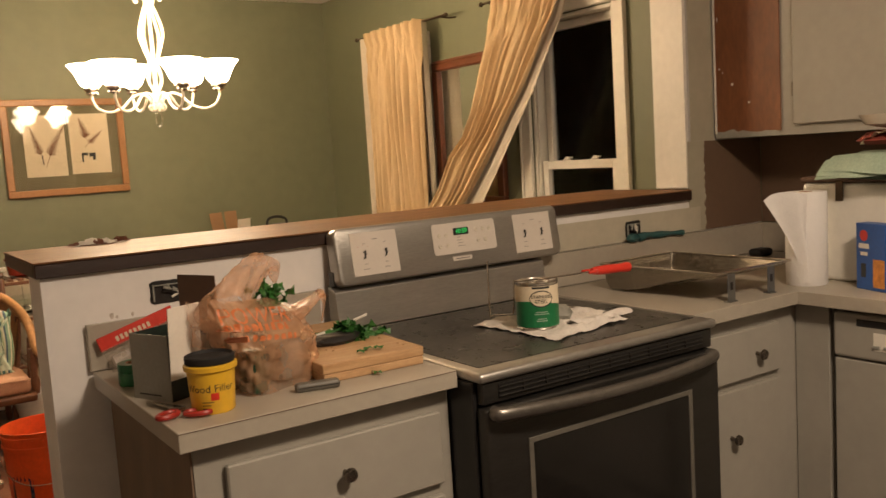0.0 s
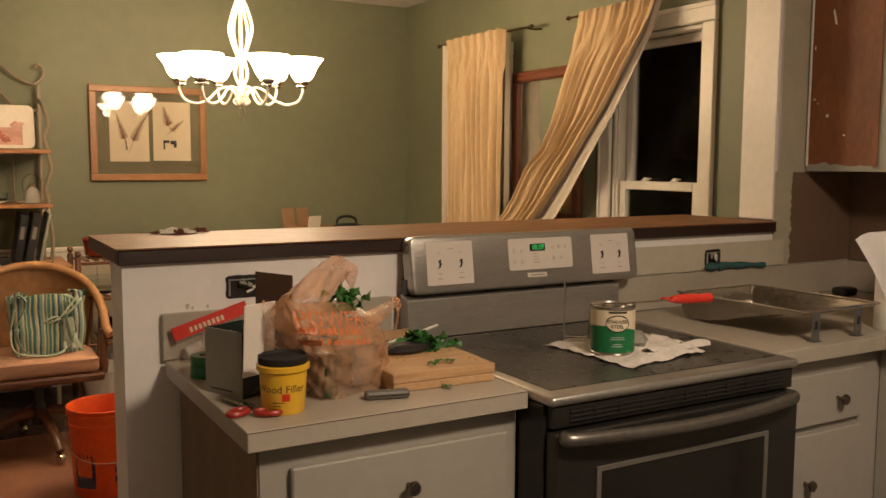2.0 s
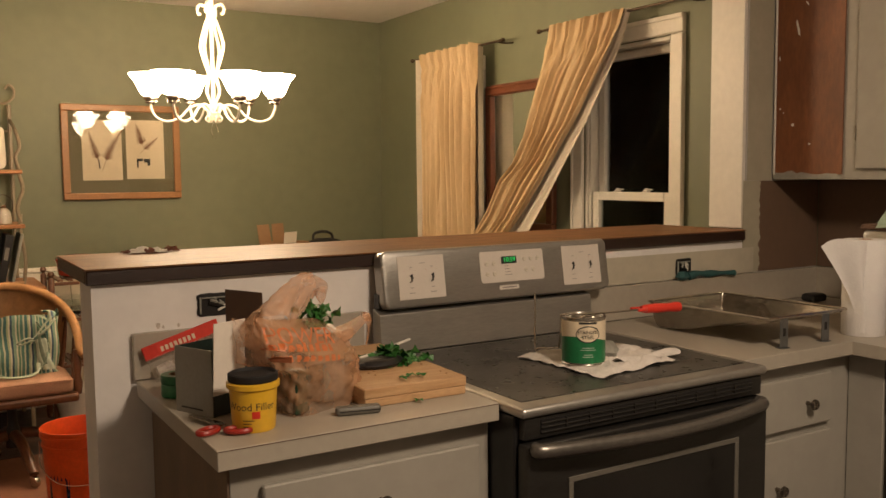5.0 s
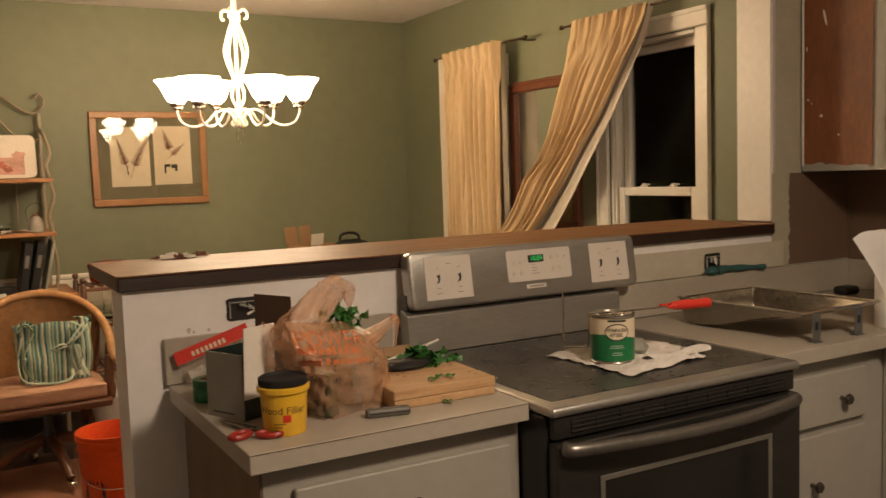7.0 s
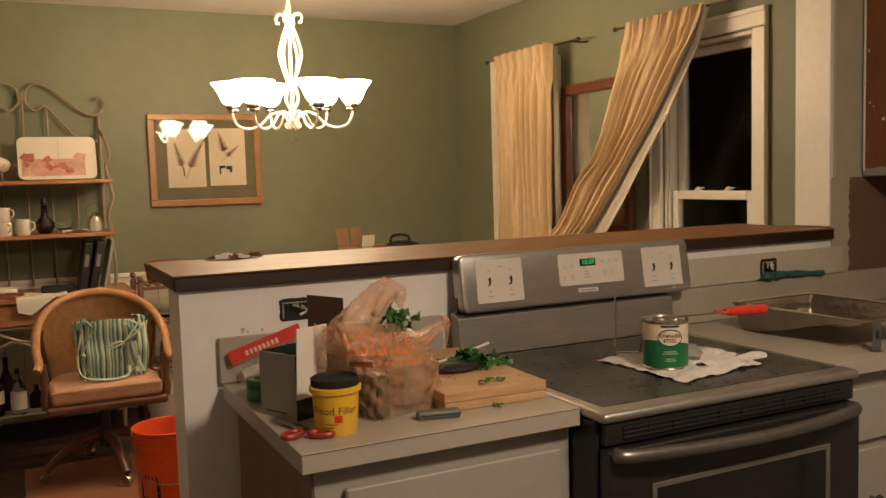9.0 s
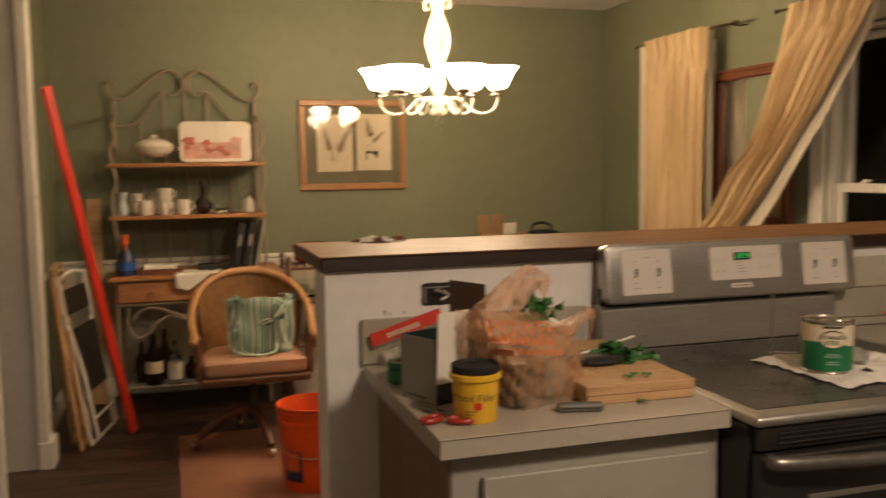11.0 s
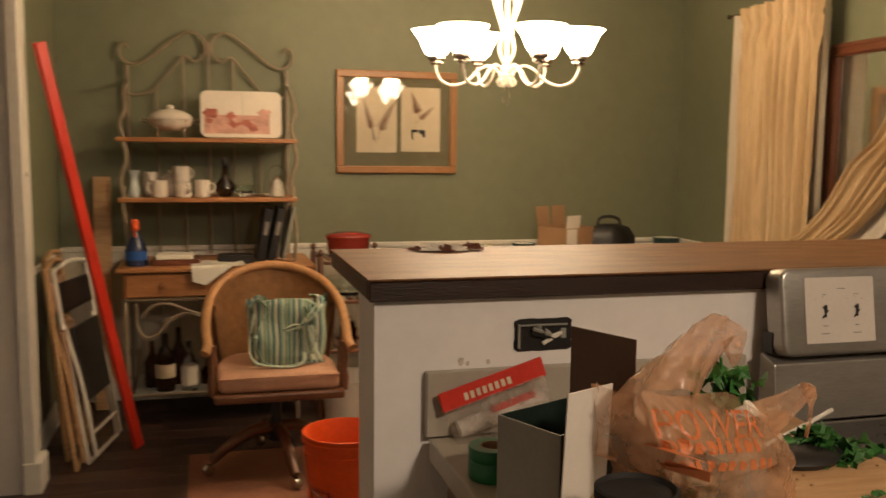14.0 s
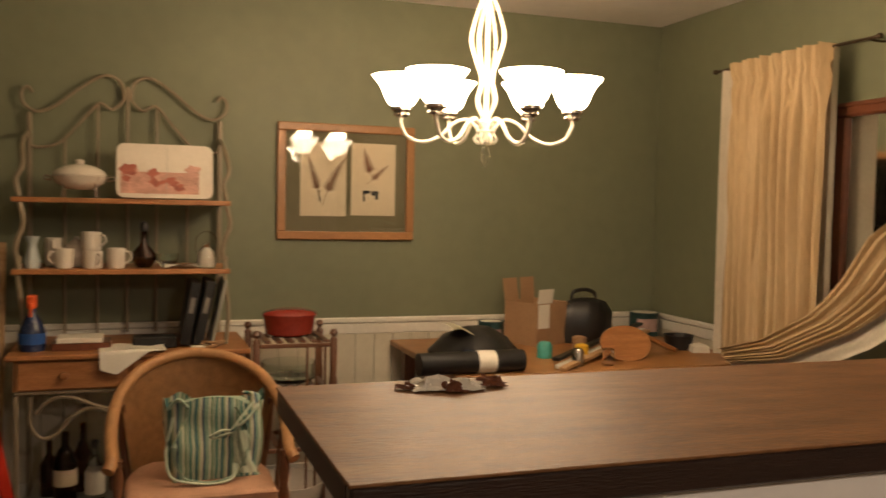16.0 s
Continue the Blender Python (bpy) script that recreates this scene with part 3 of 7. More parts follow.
# ---- kitchen cabinets ----
ctr = thing("worktop", (0, 0, 0), "cream laminate worktop with a backsplash beside the range", "worktop")
bm = box(0.78, 1.383, 2.03, 2.669, 0.877, 0.915, 0.0015)
part("slab", bm, M_LAMINATE, ctr)
part("backsplash", box(0.776, 1.383, 2.670, 2.688, 0.916, 1.027, 0.0015), M_LAMINATE, ctr)
part("edge_line", box(0.7805, 1.382, 2.0292, 2.0298, 0.9125, 0.9140), M_DARKCARD, ctr, "dark laminate seam")


def knob(parent, place, axis="y"):
    bm = lathe([(0, 0), (0.006, 0), (0.005, 0.012), (0.010, 0.018), (0.0155, 0.024), (0.013, 0.031), (0, 0.033)], 18)
    o = part("knob", bm, M_KNOB, parent, "round pewter knob", smooth=True)
    o.matrix_basis = pose(*place, 90, 0, 0) if axis == "y" else pose(*place, 0, -90, 0)
    return o


def hinge(parent, place):
    part("hinge", box(-0.003, 0.003, -0.004, 0, -0.024, 0.024, 0.001), M_CHROME, parent).matrix_basis = pose(*place)


cb = thing("base_cabinet", (0, 0, 0), "white painted base cabinet with a drawer and a door", "cabinet", "base cabinets")
bm = box(0.815, 1.383, 2.075, 2.66, 0.0, 0.876)
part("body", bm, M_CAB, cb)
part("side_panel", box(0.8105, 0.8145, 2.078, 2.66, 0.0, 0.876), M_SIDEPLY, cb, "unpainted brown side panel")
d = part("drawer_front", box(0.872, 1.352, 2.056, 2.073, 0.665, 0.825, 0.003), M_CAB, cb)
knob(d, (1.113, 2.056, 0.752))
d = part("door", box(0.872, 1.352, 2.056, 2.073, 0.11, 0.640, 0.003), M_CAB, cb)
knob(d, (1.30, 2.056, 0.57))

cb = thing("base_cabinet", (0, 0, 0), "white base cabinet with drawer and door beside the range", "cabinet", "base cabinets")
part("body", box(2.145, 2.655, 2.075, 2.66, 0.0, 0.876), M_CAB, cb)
d = part("drawer_front", box(2.162, 2.545, 2.056, 2.073, 0.690, 0.832, 0.003), M_CAB, cb)
knob(d, (2.436, 2.056, 0.756))
d = part("door", box(2.162, 2.545, 2.056, 2.073, 0.11, 0.668, 0.003), M_CAB, cb)
knob(d, (2.315, 2.056, 0.535))
hinge(d, (2.556, 2.072, 0.60)), hinge(d, (2.556, 2.072, 0.18))

ctr = thing("corner_worktop", (0, 0, 0), "cream laminate corner worktop with a tall backsplash", "worktop")
part("slab", prism([(2.145, 2.03), (2.594, 2.03), (2.594, 0.2), (3.318, 0.2), (3.318, 2.669), (2.145, 2.669)], 0.877, 0.915, bevel=0.0015), M_LAMINATE, ctr)
part("backsplash", box(2.145, 3.318, 2.670, 2.688, 0.916, 1.027, 0.0015), M_LAMINATE, ctr)
part("side_backsplash", box(3.319, 3.337, 0.2, 2.688, 0.916, 1.027, 0.0015), M_LAMINATE, ctr)

cb = thing("corner_cabinet", (0, 0, 0), "white painted corner filler and cabinet under the worktop", "cabinet")
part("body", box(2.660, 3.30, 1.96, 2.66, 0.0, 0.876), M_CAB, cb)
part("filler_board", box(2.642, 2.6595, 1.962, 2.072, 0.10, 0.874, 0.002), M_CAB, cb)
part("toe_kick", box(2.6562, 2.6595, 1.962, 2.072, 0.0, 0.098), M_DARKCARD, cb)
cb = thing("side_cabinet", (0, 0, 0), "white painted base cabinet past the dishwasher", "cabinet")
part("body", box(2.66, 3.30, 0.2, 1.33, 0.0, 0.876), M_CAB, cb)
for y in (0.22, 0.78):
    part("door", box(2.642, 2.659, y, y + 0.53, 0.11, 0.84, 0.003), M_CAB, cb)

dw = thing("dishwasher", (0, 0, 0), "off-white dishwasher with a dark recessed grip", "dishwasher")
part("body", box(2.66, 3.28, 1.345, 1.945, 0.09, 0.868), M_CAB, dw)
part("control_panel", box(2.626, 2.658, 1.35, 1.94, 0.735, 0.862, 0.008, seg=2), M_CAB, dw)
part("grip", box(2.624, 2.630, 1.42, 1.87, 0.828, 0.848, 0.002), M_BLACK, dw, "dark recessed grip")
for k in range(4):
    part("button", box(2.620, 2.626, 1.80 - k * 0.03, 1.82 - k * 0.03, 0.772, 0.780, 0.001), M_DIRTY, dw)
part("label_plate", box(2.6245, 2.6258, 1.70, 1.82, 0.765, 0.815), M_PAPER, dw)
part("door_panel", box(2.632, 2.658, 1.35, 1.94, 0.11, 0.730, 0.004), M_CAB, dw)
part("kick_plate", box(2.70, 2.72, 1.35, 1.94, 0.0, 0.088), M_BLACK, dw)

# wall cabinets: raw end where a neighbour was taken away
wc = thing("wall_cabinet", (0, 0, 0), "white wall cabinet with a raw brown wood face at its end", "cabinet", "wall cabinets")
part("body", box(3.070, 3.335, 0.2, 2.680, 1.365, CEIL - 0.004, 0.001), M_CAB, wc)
raw = part("raw_face", box(3.064, 3.069, 2.402, 2.679, 1.383, CEIL - 0.006), M_RAWWOOD, wc, "raw brown wood with paint chips")
rnd = random.Random(7)
for y, z, w, h, a in ((2.585, 1.90, 0.006, 0.034, 12), (2.66, 1.80, 0.003, 0.012, 0), (2.60, 1.56, 0.007, 0.007, 0), (2.655, 1.62, 0.004, 0.004, 0), (2.64, 1.605, 0.003, 0.003, 0), (2.53, 1.49, 0.006, 0.004, 10), (2.55, 1.98, 0.004, 0.010, 30)):
    bm = bmesh.new()
    bm.faces.new([bm.verts.new((3.0632, y + math.cos(t) * w * rnd.uniform(0.6, 1.1) + math.sin(t) * h * math.tan(radians(a)), z + math.sin(t) * h * rnd.uniform(0.7, 1.1))) for t in [2 * math.pi * k / 9 for k in range(9)]])
    part("paint_chip", bm, M_WHITE, raw)
pts = [(3.0635, 2.679, 1.366), (3.0635, 2.40, 1.366)]
top = [(3.0635, 2.40 + 0.279 * k / 14, 1.383 + rnd.uniform(0.0, 0.012) + (0.004 if k > 6 else 0)) for k in range(1, 15)]
bm = bmesh.new()
bm.faces.new([bm.verts.new(p) for p in pts + top])
part("ragged_paint", bm, M_DIRTY, wc, "ragged leftover of grey-white paint")
part("end_edge", box(3.060, 3.069, 2.672, 2.6795, 1.383, CEIL - 0.006, 0.001), M_WHITE, wc)
for k, y in enumerate((1.86, 1.36, 0.86, 0.36)):
    part("door", box(3.051, 3.069, y, y + 0.485, 1.400, CEIL - 0.05, 0.004), M_CAB, wc)
    hinge(wc, (3.062, y + 0.495, 1.52))

# ---- range ----
def stove():
    s = thing("range", (0, 0, 0), "dark stainless electric range with a smooth black cooktop", "stove")
    x0, x1 = 1.388, 2.138
    part("side_body", box(x0, x1, 1.985, 2.655, 0.02, 0.893, 0.003), M_BLACK, s)
    top = box(x0 - 0.002, x1 + 0.002, 1.952, 2.60, 0.894, 0.917, 0.010, seg=3)
    part("cooktop_frame", top, M_STEEL, s, smooth=35)
    part("cooktop_glass", box(x0 + 0.03, x1 - 0.03, 2.00, 2.575, 0.9172, 0.9188, 0.0007), M_SMUDGE, s, "smudged black glass")
    for cx, cy, r in ((1.575, 2.14, 0.105), (1.575, 2.43, 0.08), (1.955, 2.14, 0.08), (1.955, 2.43, 0.105)):
        bm = bmesh.new()
        for q in (r, r * 0.62):
            ring = []
            for k in range(40):
                a = 2 * math.pi * k / 40
                ring.append([bm.verts.new((cx + (q + e) * math.cos(a), cy + (q + e) * math.sin(a), 0.9192)) for e in (0, 0.002)])
            for k in range(40):
                a, b = ring[k], ring[(k + 1) % 40]
                bm.faces.new([a[0], a[1], b[1], b[0]])
        part("burner_ring", bm, M_RING, s)
    # rear riser and control panel
    part("rear_riser", prism([(2.60, 0.917), (2.655, 0.917), (2.655, 1.035), (2.648, 1.035), (2.612, 1.022)], x0 + 0.012, x1 - 0.004, bevel=0.003, m=Matrix(((0, 0, 1, 0), (1, 0, 0, 0), (0, 1, 0, 0), (0, 0, 0, 1)))), M_STEEL, s)
    part("riser_gap", box(x0 + 0.02, x1 - 0.02, 2.632, 2.66, 1.0355, 1.075), M_BLACK, s)
    m = Matrix.Translation((0, 0, 0)) @ Matrix(((0, 0, 1, 0), (1, 0, 0, 0), (0, 1, 0, 0), (0, 0, 0, 1)))
    bm = box(-0.396, 0.396, -0.022, 0.022, -0.079, 0.079)
    # large radius at the panel's corners seen from the front
    vert = [e for e in bm.edges if abs(e.verts[0].co.y - e.verts[1].co.y) > 0.01]
    bmesh.ops.bevel(bm, geom=vert, offset=0.022, segments=5, affect="EDGES", profile=0.5)
    front = [e for e in bm.edges if e.is_boundary is False and all(abs(v.co.y + 0.022) < 1e-5 for v in e.verts)]
    bmesh.ops.bevel(bm, geom=front, offset=0.007, segments=3, affect="EDGES", profile=0.5)
    pan = part("control_panel", bm, M_STEEL, s, smooth=35)
    pan.matrix_basis = pose(1.806, 2.632, 1.112, -9)
    y = -0.0224

    def plate(cx, cz, w, h, r, nm, mat, ty=y, th=0.0012, label=""):
        b = box(cx - w / 2, cx + w / 2, ty - th, ty, cz - h / 2, cz + h / 2)
        e = [e for e in b.edges if abs(e.verts[0].co.y - e.verts[1].co.y) > th / 2]
        bmesh.ops.bevel(b, geom=e, offset=r, segments=3, affect="EDGES", profile=0.5)
        return part(nm, b, mat, pan, label)

    for cx in (-0.276, 0.288):
        p = plate(cx, 0.002, 0.146, 0.118, 0.001, "overlay_sheet", M_OVERLAY, label="white paper template with small print")
        for dx in (-0.033, 0.034):
            bm = box(cx + dx - 0.0011, cx + dx + 0.0011, y - 0.006, y - 0.0013, -0.010, 0.011, 0.0005)
            tube([(cx + dx - 0.006, y - 0.003, -0.012), (cx + dx, y - 0.004, -0.004), (cx + dx + 0.006, y - 0.003, 0.002)], 0.0013, 6, bm)
            tube([(cx + dx - 0.005, y - 0.003, 0.008), (cx + dx + 0.002, y - 0.004, 0.004), (cx + dx + 0.003, y - 0.003, 0.012)], 0.0012, 6, bm)
            part("dial_post", bm, M_INK, pan, smooth=True)
            for dz, w in ((-0.026, 0.010), (0.030, 0.008), (-0.040, 0.018)):
                part("print_mark", box(cx + dx - w / 2, cx + dx + w / 2, y - 0.0018, y - 0.0014, dz - 0.0008, dz + 0.0008), M_GREYRING, pan)
            for q in range(3):
                part("print_mark", box(cx + dx - 0.02 + q * 0.016, cx + dx - 0.018 + q * 0.016, y - 0.0018, y - 0.0014, 0.021 + (q % 2) * 0.004, 0.022 + (q % 2) * 0.004), M_PINK, pan)
        part("print_mark", box(cx - 0.006, cx + 0.012, y - 0.0018, y - 0.0014, 0.0395, 0.041), M_GREYRING, pan)
    plate(0.030, 0.014, 0.226, 0.090, 0.008, "display_panel", M_OVERLAY, label="cream touch panel with small buttons")
    plate(0.018, 0.032, 0.054, 0.021, 0.002, "display_window", M_BLACK, ty=y - 0.0013)
    text("10:59", 0.0195, M_DISPLAY, pan, pose(0.019, y - 0.0028, 0.032, 90, 0, 0), "display_digits")
    for bx, bz in ((-0.060, 0.024), (-0.035, 0.024), (-0.060, -0.006), (-0.035, -0.006), (0.074, 0.032), (0.098, 0.032), (0.122, 0.032), (0.078, 0.000), (0.104, 0.000)):
        b = lathe([(0, 0.0016), (0.0060, 0.0013), (0.0068, 0), (0, 0)], 12)
        part("button", b, M_LINING, pan, smooth=True).matrix_basis = pose(bx, y - 0.0013, bz, 90, 0, 0)
        part("print_mark", box(bx - 0.003, bx + 0.003, y - 0.0028, y - 0.0024, bz - 0.0006, bz + 0.0006), M_GREYRING, pan)
    for q in range(4):
        part("print_mark", box(0.002, 0.014 + 0.004 * q, y - 0.0018, y - 0.0014, 0.014 - q * 0.0085, 0.0155 - q * 0.0085), M_GREYRING, pan)
    plate(0.012, -0.047, 0.068, 0.012, 0.001, "badge", M_OVERLAY, label="small white badge strip")
    part("badge_bar", box(-0.012, 0.038, y - 0.0018, y - 0.0013, -0.0485, -0.0455), M_GREYRING, pan)
    # oven front
    part("vent_strip", box(x0 + 0.01, x1 - 0.01, 1.962, 1.984, 0.845, 0.893, 0.003), M_STEELDARK, s)
    # solid black strip; the vent's inner shade is only its colour
    part("vent_shade", box(1.44, 2.09, 1.9605, 1.9625, 0.856, 0.886), M_BLACK, s, "black strip coloured as the shade in the vent opening")
    for k in range(3):
        part("vent_slat", box(1.44, 2.09, 1.9565, 1.9603, 0.8575 + 0.0098 * k, 0.8610 + 0.0098 * k, 0.001), M_STEELDARK, s)
    for k in range(9):
        part("vent_bar", box(1.505 + 0.065 * k, 1.509 + 0.065 * k, 1.9570, 1.9603, 0.8620, 0.8830), M_STEELDARK, s)
    door = part("oven_door", box(x0 + 0.006, x1 - 0.006, 1.945, 1.984, 0.215, 0.840, 0.008, seg=3), M_STEELDARK, s, smooth=35)
    part("door_window", box(1.513, 2.013, 1.9425, 1.9455, 0.37, 0.745, 0.0015), M_BLACKGLASS, door, "black oven window")
    b = box(1.500, 2.026, 1.9415, 1.9449, 0.745, 0.757, 0.001)
    box(1.500, 2.026, 1.9415, 1.9449, 0.357, 0.370, 0.001, b)
    box(1.500, 1.513, 1.9415, 1.9449, 0.370, 0.745, 0.001, b)
    box(2.013, 2.026, 1.9415, 1.9449, 0.370, 0.745, 0.001, b)
    part("window_frame", b, M_GREYTOOL, door, "thin grey window surround")
    part("handle", tube([(1.408, 1.942, 0.834), (1.424, 1.918, 0.834), (1.60, 1.902, 0.828), (1.765, 1.898, 0.825), (1.93, 1.902, 0.828), (2.078, 1.920, 0.834), (2.092, 1.942, 0.834)], 0.0135, 12, n=8, flat=1.15), M_HANDLE, door, "bowed tubular door handle", smooth=True)
    part("drawer", box(x0 + 0.006, x1 - 0.006, 1.948, 1.984, 0.05, 0.205, 0.006, seg=2), M_STEELDARK, s)
    return s


M_GREYRING = material("grey_print", (0.22, 0.20, 0.18), 0.5, vary=0.1)
M_STEELDARK = material("dark_stainless", (0.065, 0.061, 0.056), 0.36, metal=0.8, vary=0.12, scale=5, stretch=(1, 1, 6))
M_HANDLE = material("worn_stainless_handle", (0.20, 0.185, 0.165), 0.36, metal=0.8, vary=0.15, scale=6)
M_RING = material("faint_ring_print", (0.075, 0.068, 0.060), 0.4, vary=0.3, scale=12)
M_OVERLAY = material("off_white_overlay", (0.66, 0.60, 0.53), 0.45, vary=0.04, scale=20)
M_SMUDGE = material("smudged_black_glass", (0.060, 0.056, 0.050), 0.30, vary=0.5, scale=5, color2=(0.018, 0.016, 0.014), grime=0.6)
stove()

# ---- chandelier ----
def chandelier():
    c = thing("chandelier", (1.57, 4.60, 0), "cream metal chandelier with six lit bell glass shades", "chandelier")
    part("canopy", lathe([(0, 2.499), (0.065, 2.499), (0.062, 2.485), (0.02, 2.470), (0, 2.468)], 24), M_LAMPMETAL, c, smooth=True)
    part("stem", lathe([(0, 1.70), (0.009, 1.70), (0.007, 2.12), (0.013, 2.13), (0.013, 2.22), (0.009, 2.23), (0.009, 2.47), (0, 2.47)], 12), M_LAMPMETAL, c, smooth=True)
    part("hub", lathe([(0, 1.655), (0.020, 1.657), (0.024, 1.675), (0.032, 1.69), (0.026, 1.705), (0.030, 1.72), (0.016, 1.73), (0.012, 1.745), (0, 1.75)], 20), M_LAMPMETAL, c, smooth=True)
    part("finial", tube([(0.0, 0, 1.655), (0.012, 0.003, 1.63), (0.014, 0.003, 1.60), (0.0, 0, 1.575), (-0.014, -0.003, 1.60), (-0.012, -0.003, 1.63), (0.0, 0, 1.654)], 0.0028, 8), M_GLASS, c, "clear glass drop", smooth=True)
    for k in range(4):
        a = math.radians(35 + 90 * k)
        prof = [(0.012, 1.735), (0.040, 1.79), (0.022, 1.86), (0.048, 1.94), (0.060, 2.00), (0.036, 2.08), (0.016, 2.13), (0.020, 2.17), (0.045, 2.185), (0.062, 2.170), (0.060, 2.145), (0.048, 2.142)]
        tw = [(r * math.cos(a + (z - 1.9) * 1.2), r * math.sin(a + (z - 1.9) * 1.2), z) for r, z in prof]
        part("scroll_wire", tube(tw, 0.0065, 8, n=6), M_LAMPMETAL, c, smooth=True)
    for k in range(6):
        a = math.radians(-83.7 + 60 * k)
        ca, sa = math.cos(a), math.sin(a)
        prof = [(0.018, 1.690), (0.035, 1.665), (0.020, 1.652), (0.022, 1.69), (0.060, 1.727), (0.105, 1.715), (0.150, 1.672), (0.205, 1.652), (0.256, 1.668), (0.279, 1.708), (0.280, 1.731)]
        dz = -0.018 * math.cos(a - math.radians(-106.7))
        prof = [(r, z + dz * (r / 0.280) ** 1.5) for r, z in prof]
        arm = part("arm", tube([(r * ca, r * sa, z) for r, z in prof], 0.0060, 8, n=6), M_LAMPMETAL, c, smooth=True)
        m = Matrix.Translation((0.280 * ca, 0.280 * sa, dz))
        part("socket_cup", lathe([(0, 1.728), (0.014, 1.729), (0.028, 1.738), (0.023, 1.746), (0.034, 1.754), (0.034, 1.764), (0, 1.765)], 20, m=m), M_CHROME, c, "nickel socket cup", smooth=True)
        s = part("shade", lathe([(0.026, 1.766), (0.040, 1.772), (0.051, 1.788), (0.060, 1.811), (0.073, 1.836), (0.090, 1.857), (0.096, 1.866), (0.091, 1.867), (0.069, 1.842), (0.054, 1.812), (0.045, 1.791), (0.030, 1.776)], 32, m=m), M_SHADE, c, "lit white glass bell shade", smooth=True)
        part("bulb", lathe([(0, 1.79), (0.010, 1.80), (0.020, 1.83), (0.018, 1.85), (0, 1.863)], 12, m=m), M_SHADE, c, smooth=True)
    return c


chandelier()
for k in range(6):
    a = math.radians(-83.7 + 60 * k)
    lamp("bulb_light", "POINT", (1.57 + 0.280 * math.cos(a), 4.60 + 0.280 * math.sin(a), 1.905), 11.8, WARM, 0.05)

# ---- framed picture ----
def fern(parent, x, z, length, angle, leaflets, width, y, mat, droop=0.0):
    """A pressed fern frond as a flat leaf with separate leaflets."""
    bm = bmesh.new()
    for k in range(leaflets):
        t = (k + 1) / leaflets
        px, pz = 0 + droop * t * t * length, t * length
        w = width * (1 - t) ** 0.7 + 0.002
        for s in (-1, 1):
            th = 0.0042 * (1 - 0.5 * t)
            a = bm.verts.new((px, 0, pz - th))
            b = bm.verts.new((px + s * w, 0, pz + w * 0.45))
            c = bm.verts.new((px, 0, pz + th))
            bm.faces.new([a, b, c])
    tube([(0, 0, -length * 0.35), (0, 0, 0), (droop * 0.3 * length, 0, length * 0.55), (droop * length, 0, length)], 0.0012, 4, bm, flat=0.3)
    ob = part("pressed_fern", bm, mat, parent)
    ob.matrix_basis = pose(x, y, z, 0, angle, 0)
    return ob


pic = thing("framed_picture", (0, 0, 0), "oak framed picture of two pressed fern prints with olive mat", "picture")
X0, X1, Z0, Z1 = 1.150, 1.862, 1.262, 1.850
fw = 0.042
for nm, b in (("frame_bottom", box(X0, X1, FAR - 0.030, FAR - 0.002, Z0, Z0 + fw, 0.006, seg=2)), ("frame_top", box(X0, X1, FAR - 0.030, FAR - 0.002, Z1 - fw, Z1, 0.006, seg=2)),
              ("frame_left", box(X0, X0 + fw, FAR - 0.0302, FAR - 0.002, Z0 + fw, Z1 - fw, 0.004)), ("frame_right", box(X1 - fw, X1, FAR - 0.0302, FAR - 0.002, Z0 + fw, Z1 - fw, 0.004))):
    part(nm, b, M_OAK, pic)
part("mat_board", box(X0 + fw, X1 - fw, FAR - 0.012, FAR - 0.004, Z0 + fw, Z1 - fw), M_MATBOARD, pic, "olive mat board")
for a, b, c, d in ((0.116, 0.352, 0.095, 0.468), (0.378, 0.612, 0.092, 0.462)):
    p = part("print_sheet", box(X0 + a, X0 + b, FAR - 0.0135, FAR - 0.0121, Z1 - d, Z1 - c), M_CREAMPAPER, pic, "cream paper sheet")
yy = FAR - 0.0145
fern(pic, X0 + 0.205, Z1 - 0.335, 0.17, -16, 22, 0.030, yy, M_FERN)
fern(pic, X0 + 0.255, Z1 - 0.345, 0.21, 20, 26, 0.036, yy - 0.0003, M_FERN, droop=0.15)
part("stalk", tube([(X0 + 0.212, yy, Z1 - 0.335), (X0 + 0.215, yy, Z1 - 0.395)], 0.003, 5, flat=0.5), M_INK, pic)
fern(pic, X0 + 0.475, Z1 - 0.235, 0.12, -16, 16, 0.034, yy, M_FERN)
fern(pic, X0 + 0.49, Z1 - 0.275, 0.11, 48, 15, 0.022, yy - 0.0003, M_FERN)
fern(pic, X0 + 0.455, Z1 - 0.235, 0.05, 70, 9, 0.018, yy - 0.0005, M_FERN)
bm = box(X0 + 0.440, X0 + 0.450, yy - 0.0006, yy, Z1 - 0.39, Z1 - 0.335)
box(X0 + 0.440, X0 + 0.478, yy - 0.0006, yy, Z1 - 0.350, Z1 - 0.333, 0, bm)
box(X0 + 0.484, X0 + 0.522, yy - 0.0006, yy, Z1 - 0.358, Z1 - 0.335, 0, bm)
box(X0 + 0.505, X0 + 0.522, yy - 0.0006, yy, Z1 - 0.378, Z1 - 0.357, 0, bm)
part("ink_mark", bm, M_INK, pic)
g = part("picture_glass", box(X0 + fw, X1 - fw, FAR - 0.0205, FAR - 0.0185, Z0 + fw, Z1 - fw), M_PANE, pic, "clear picture glass")
g.visible_shadow = False

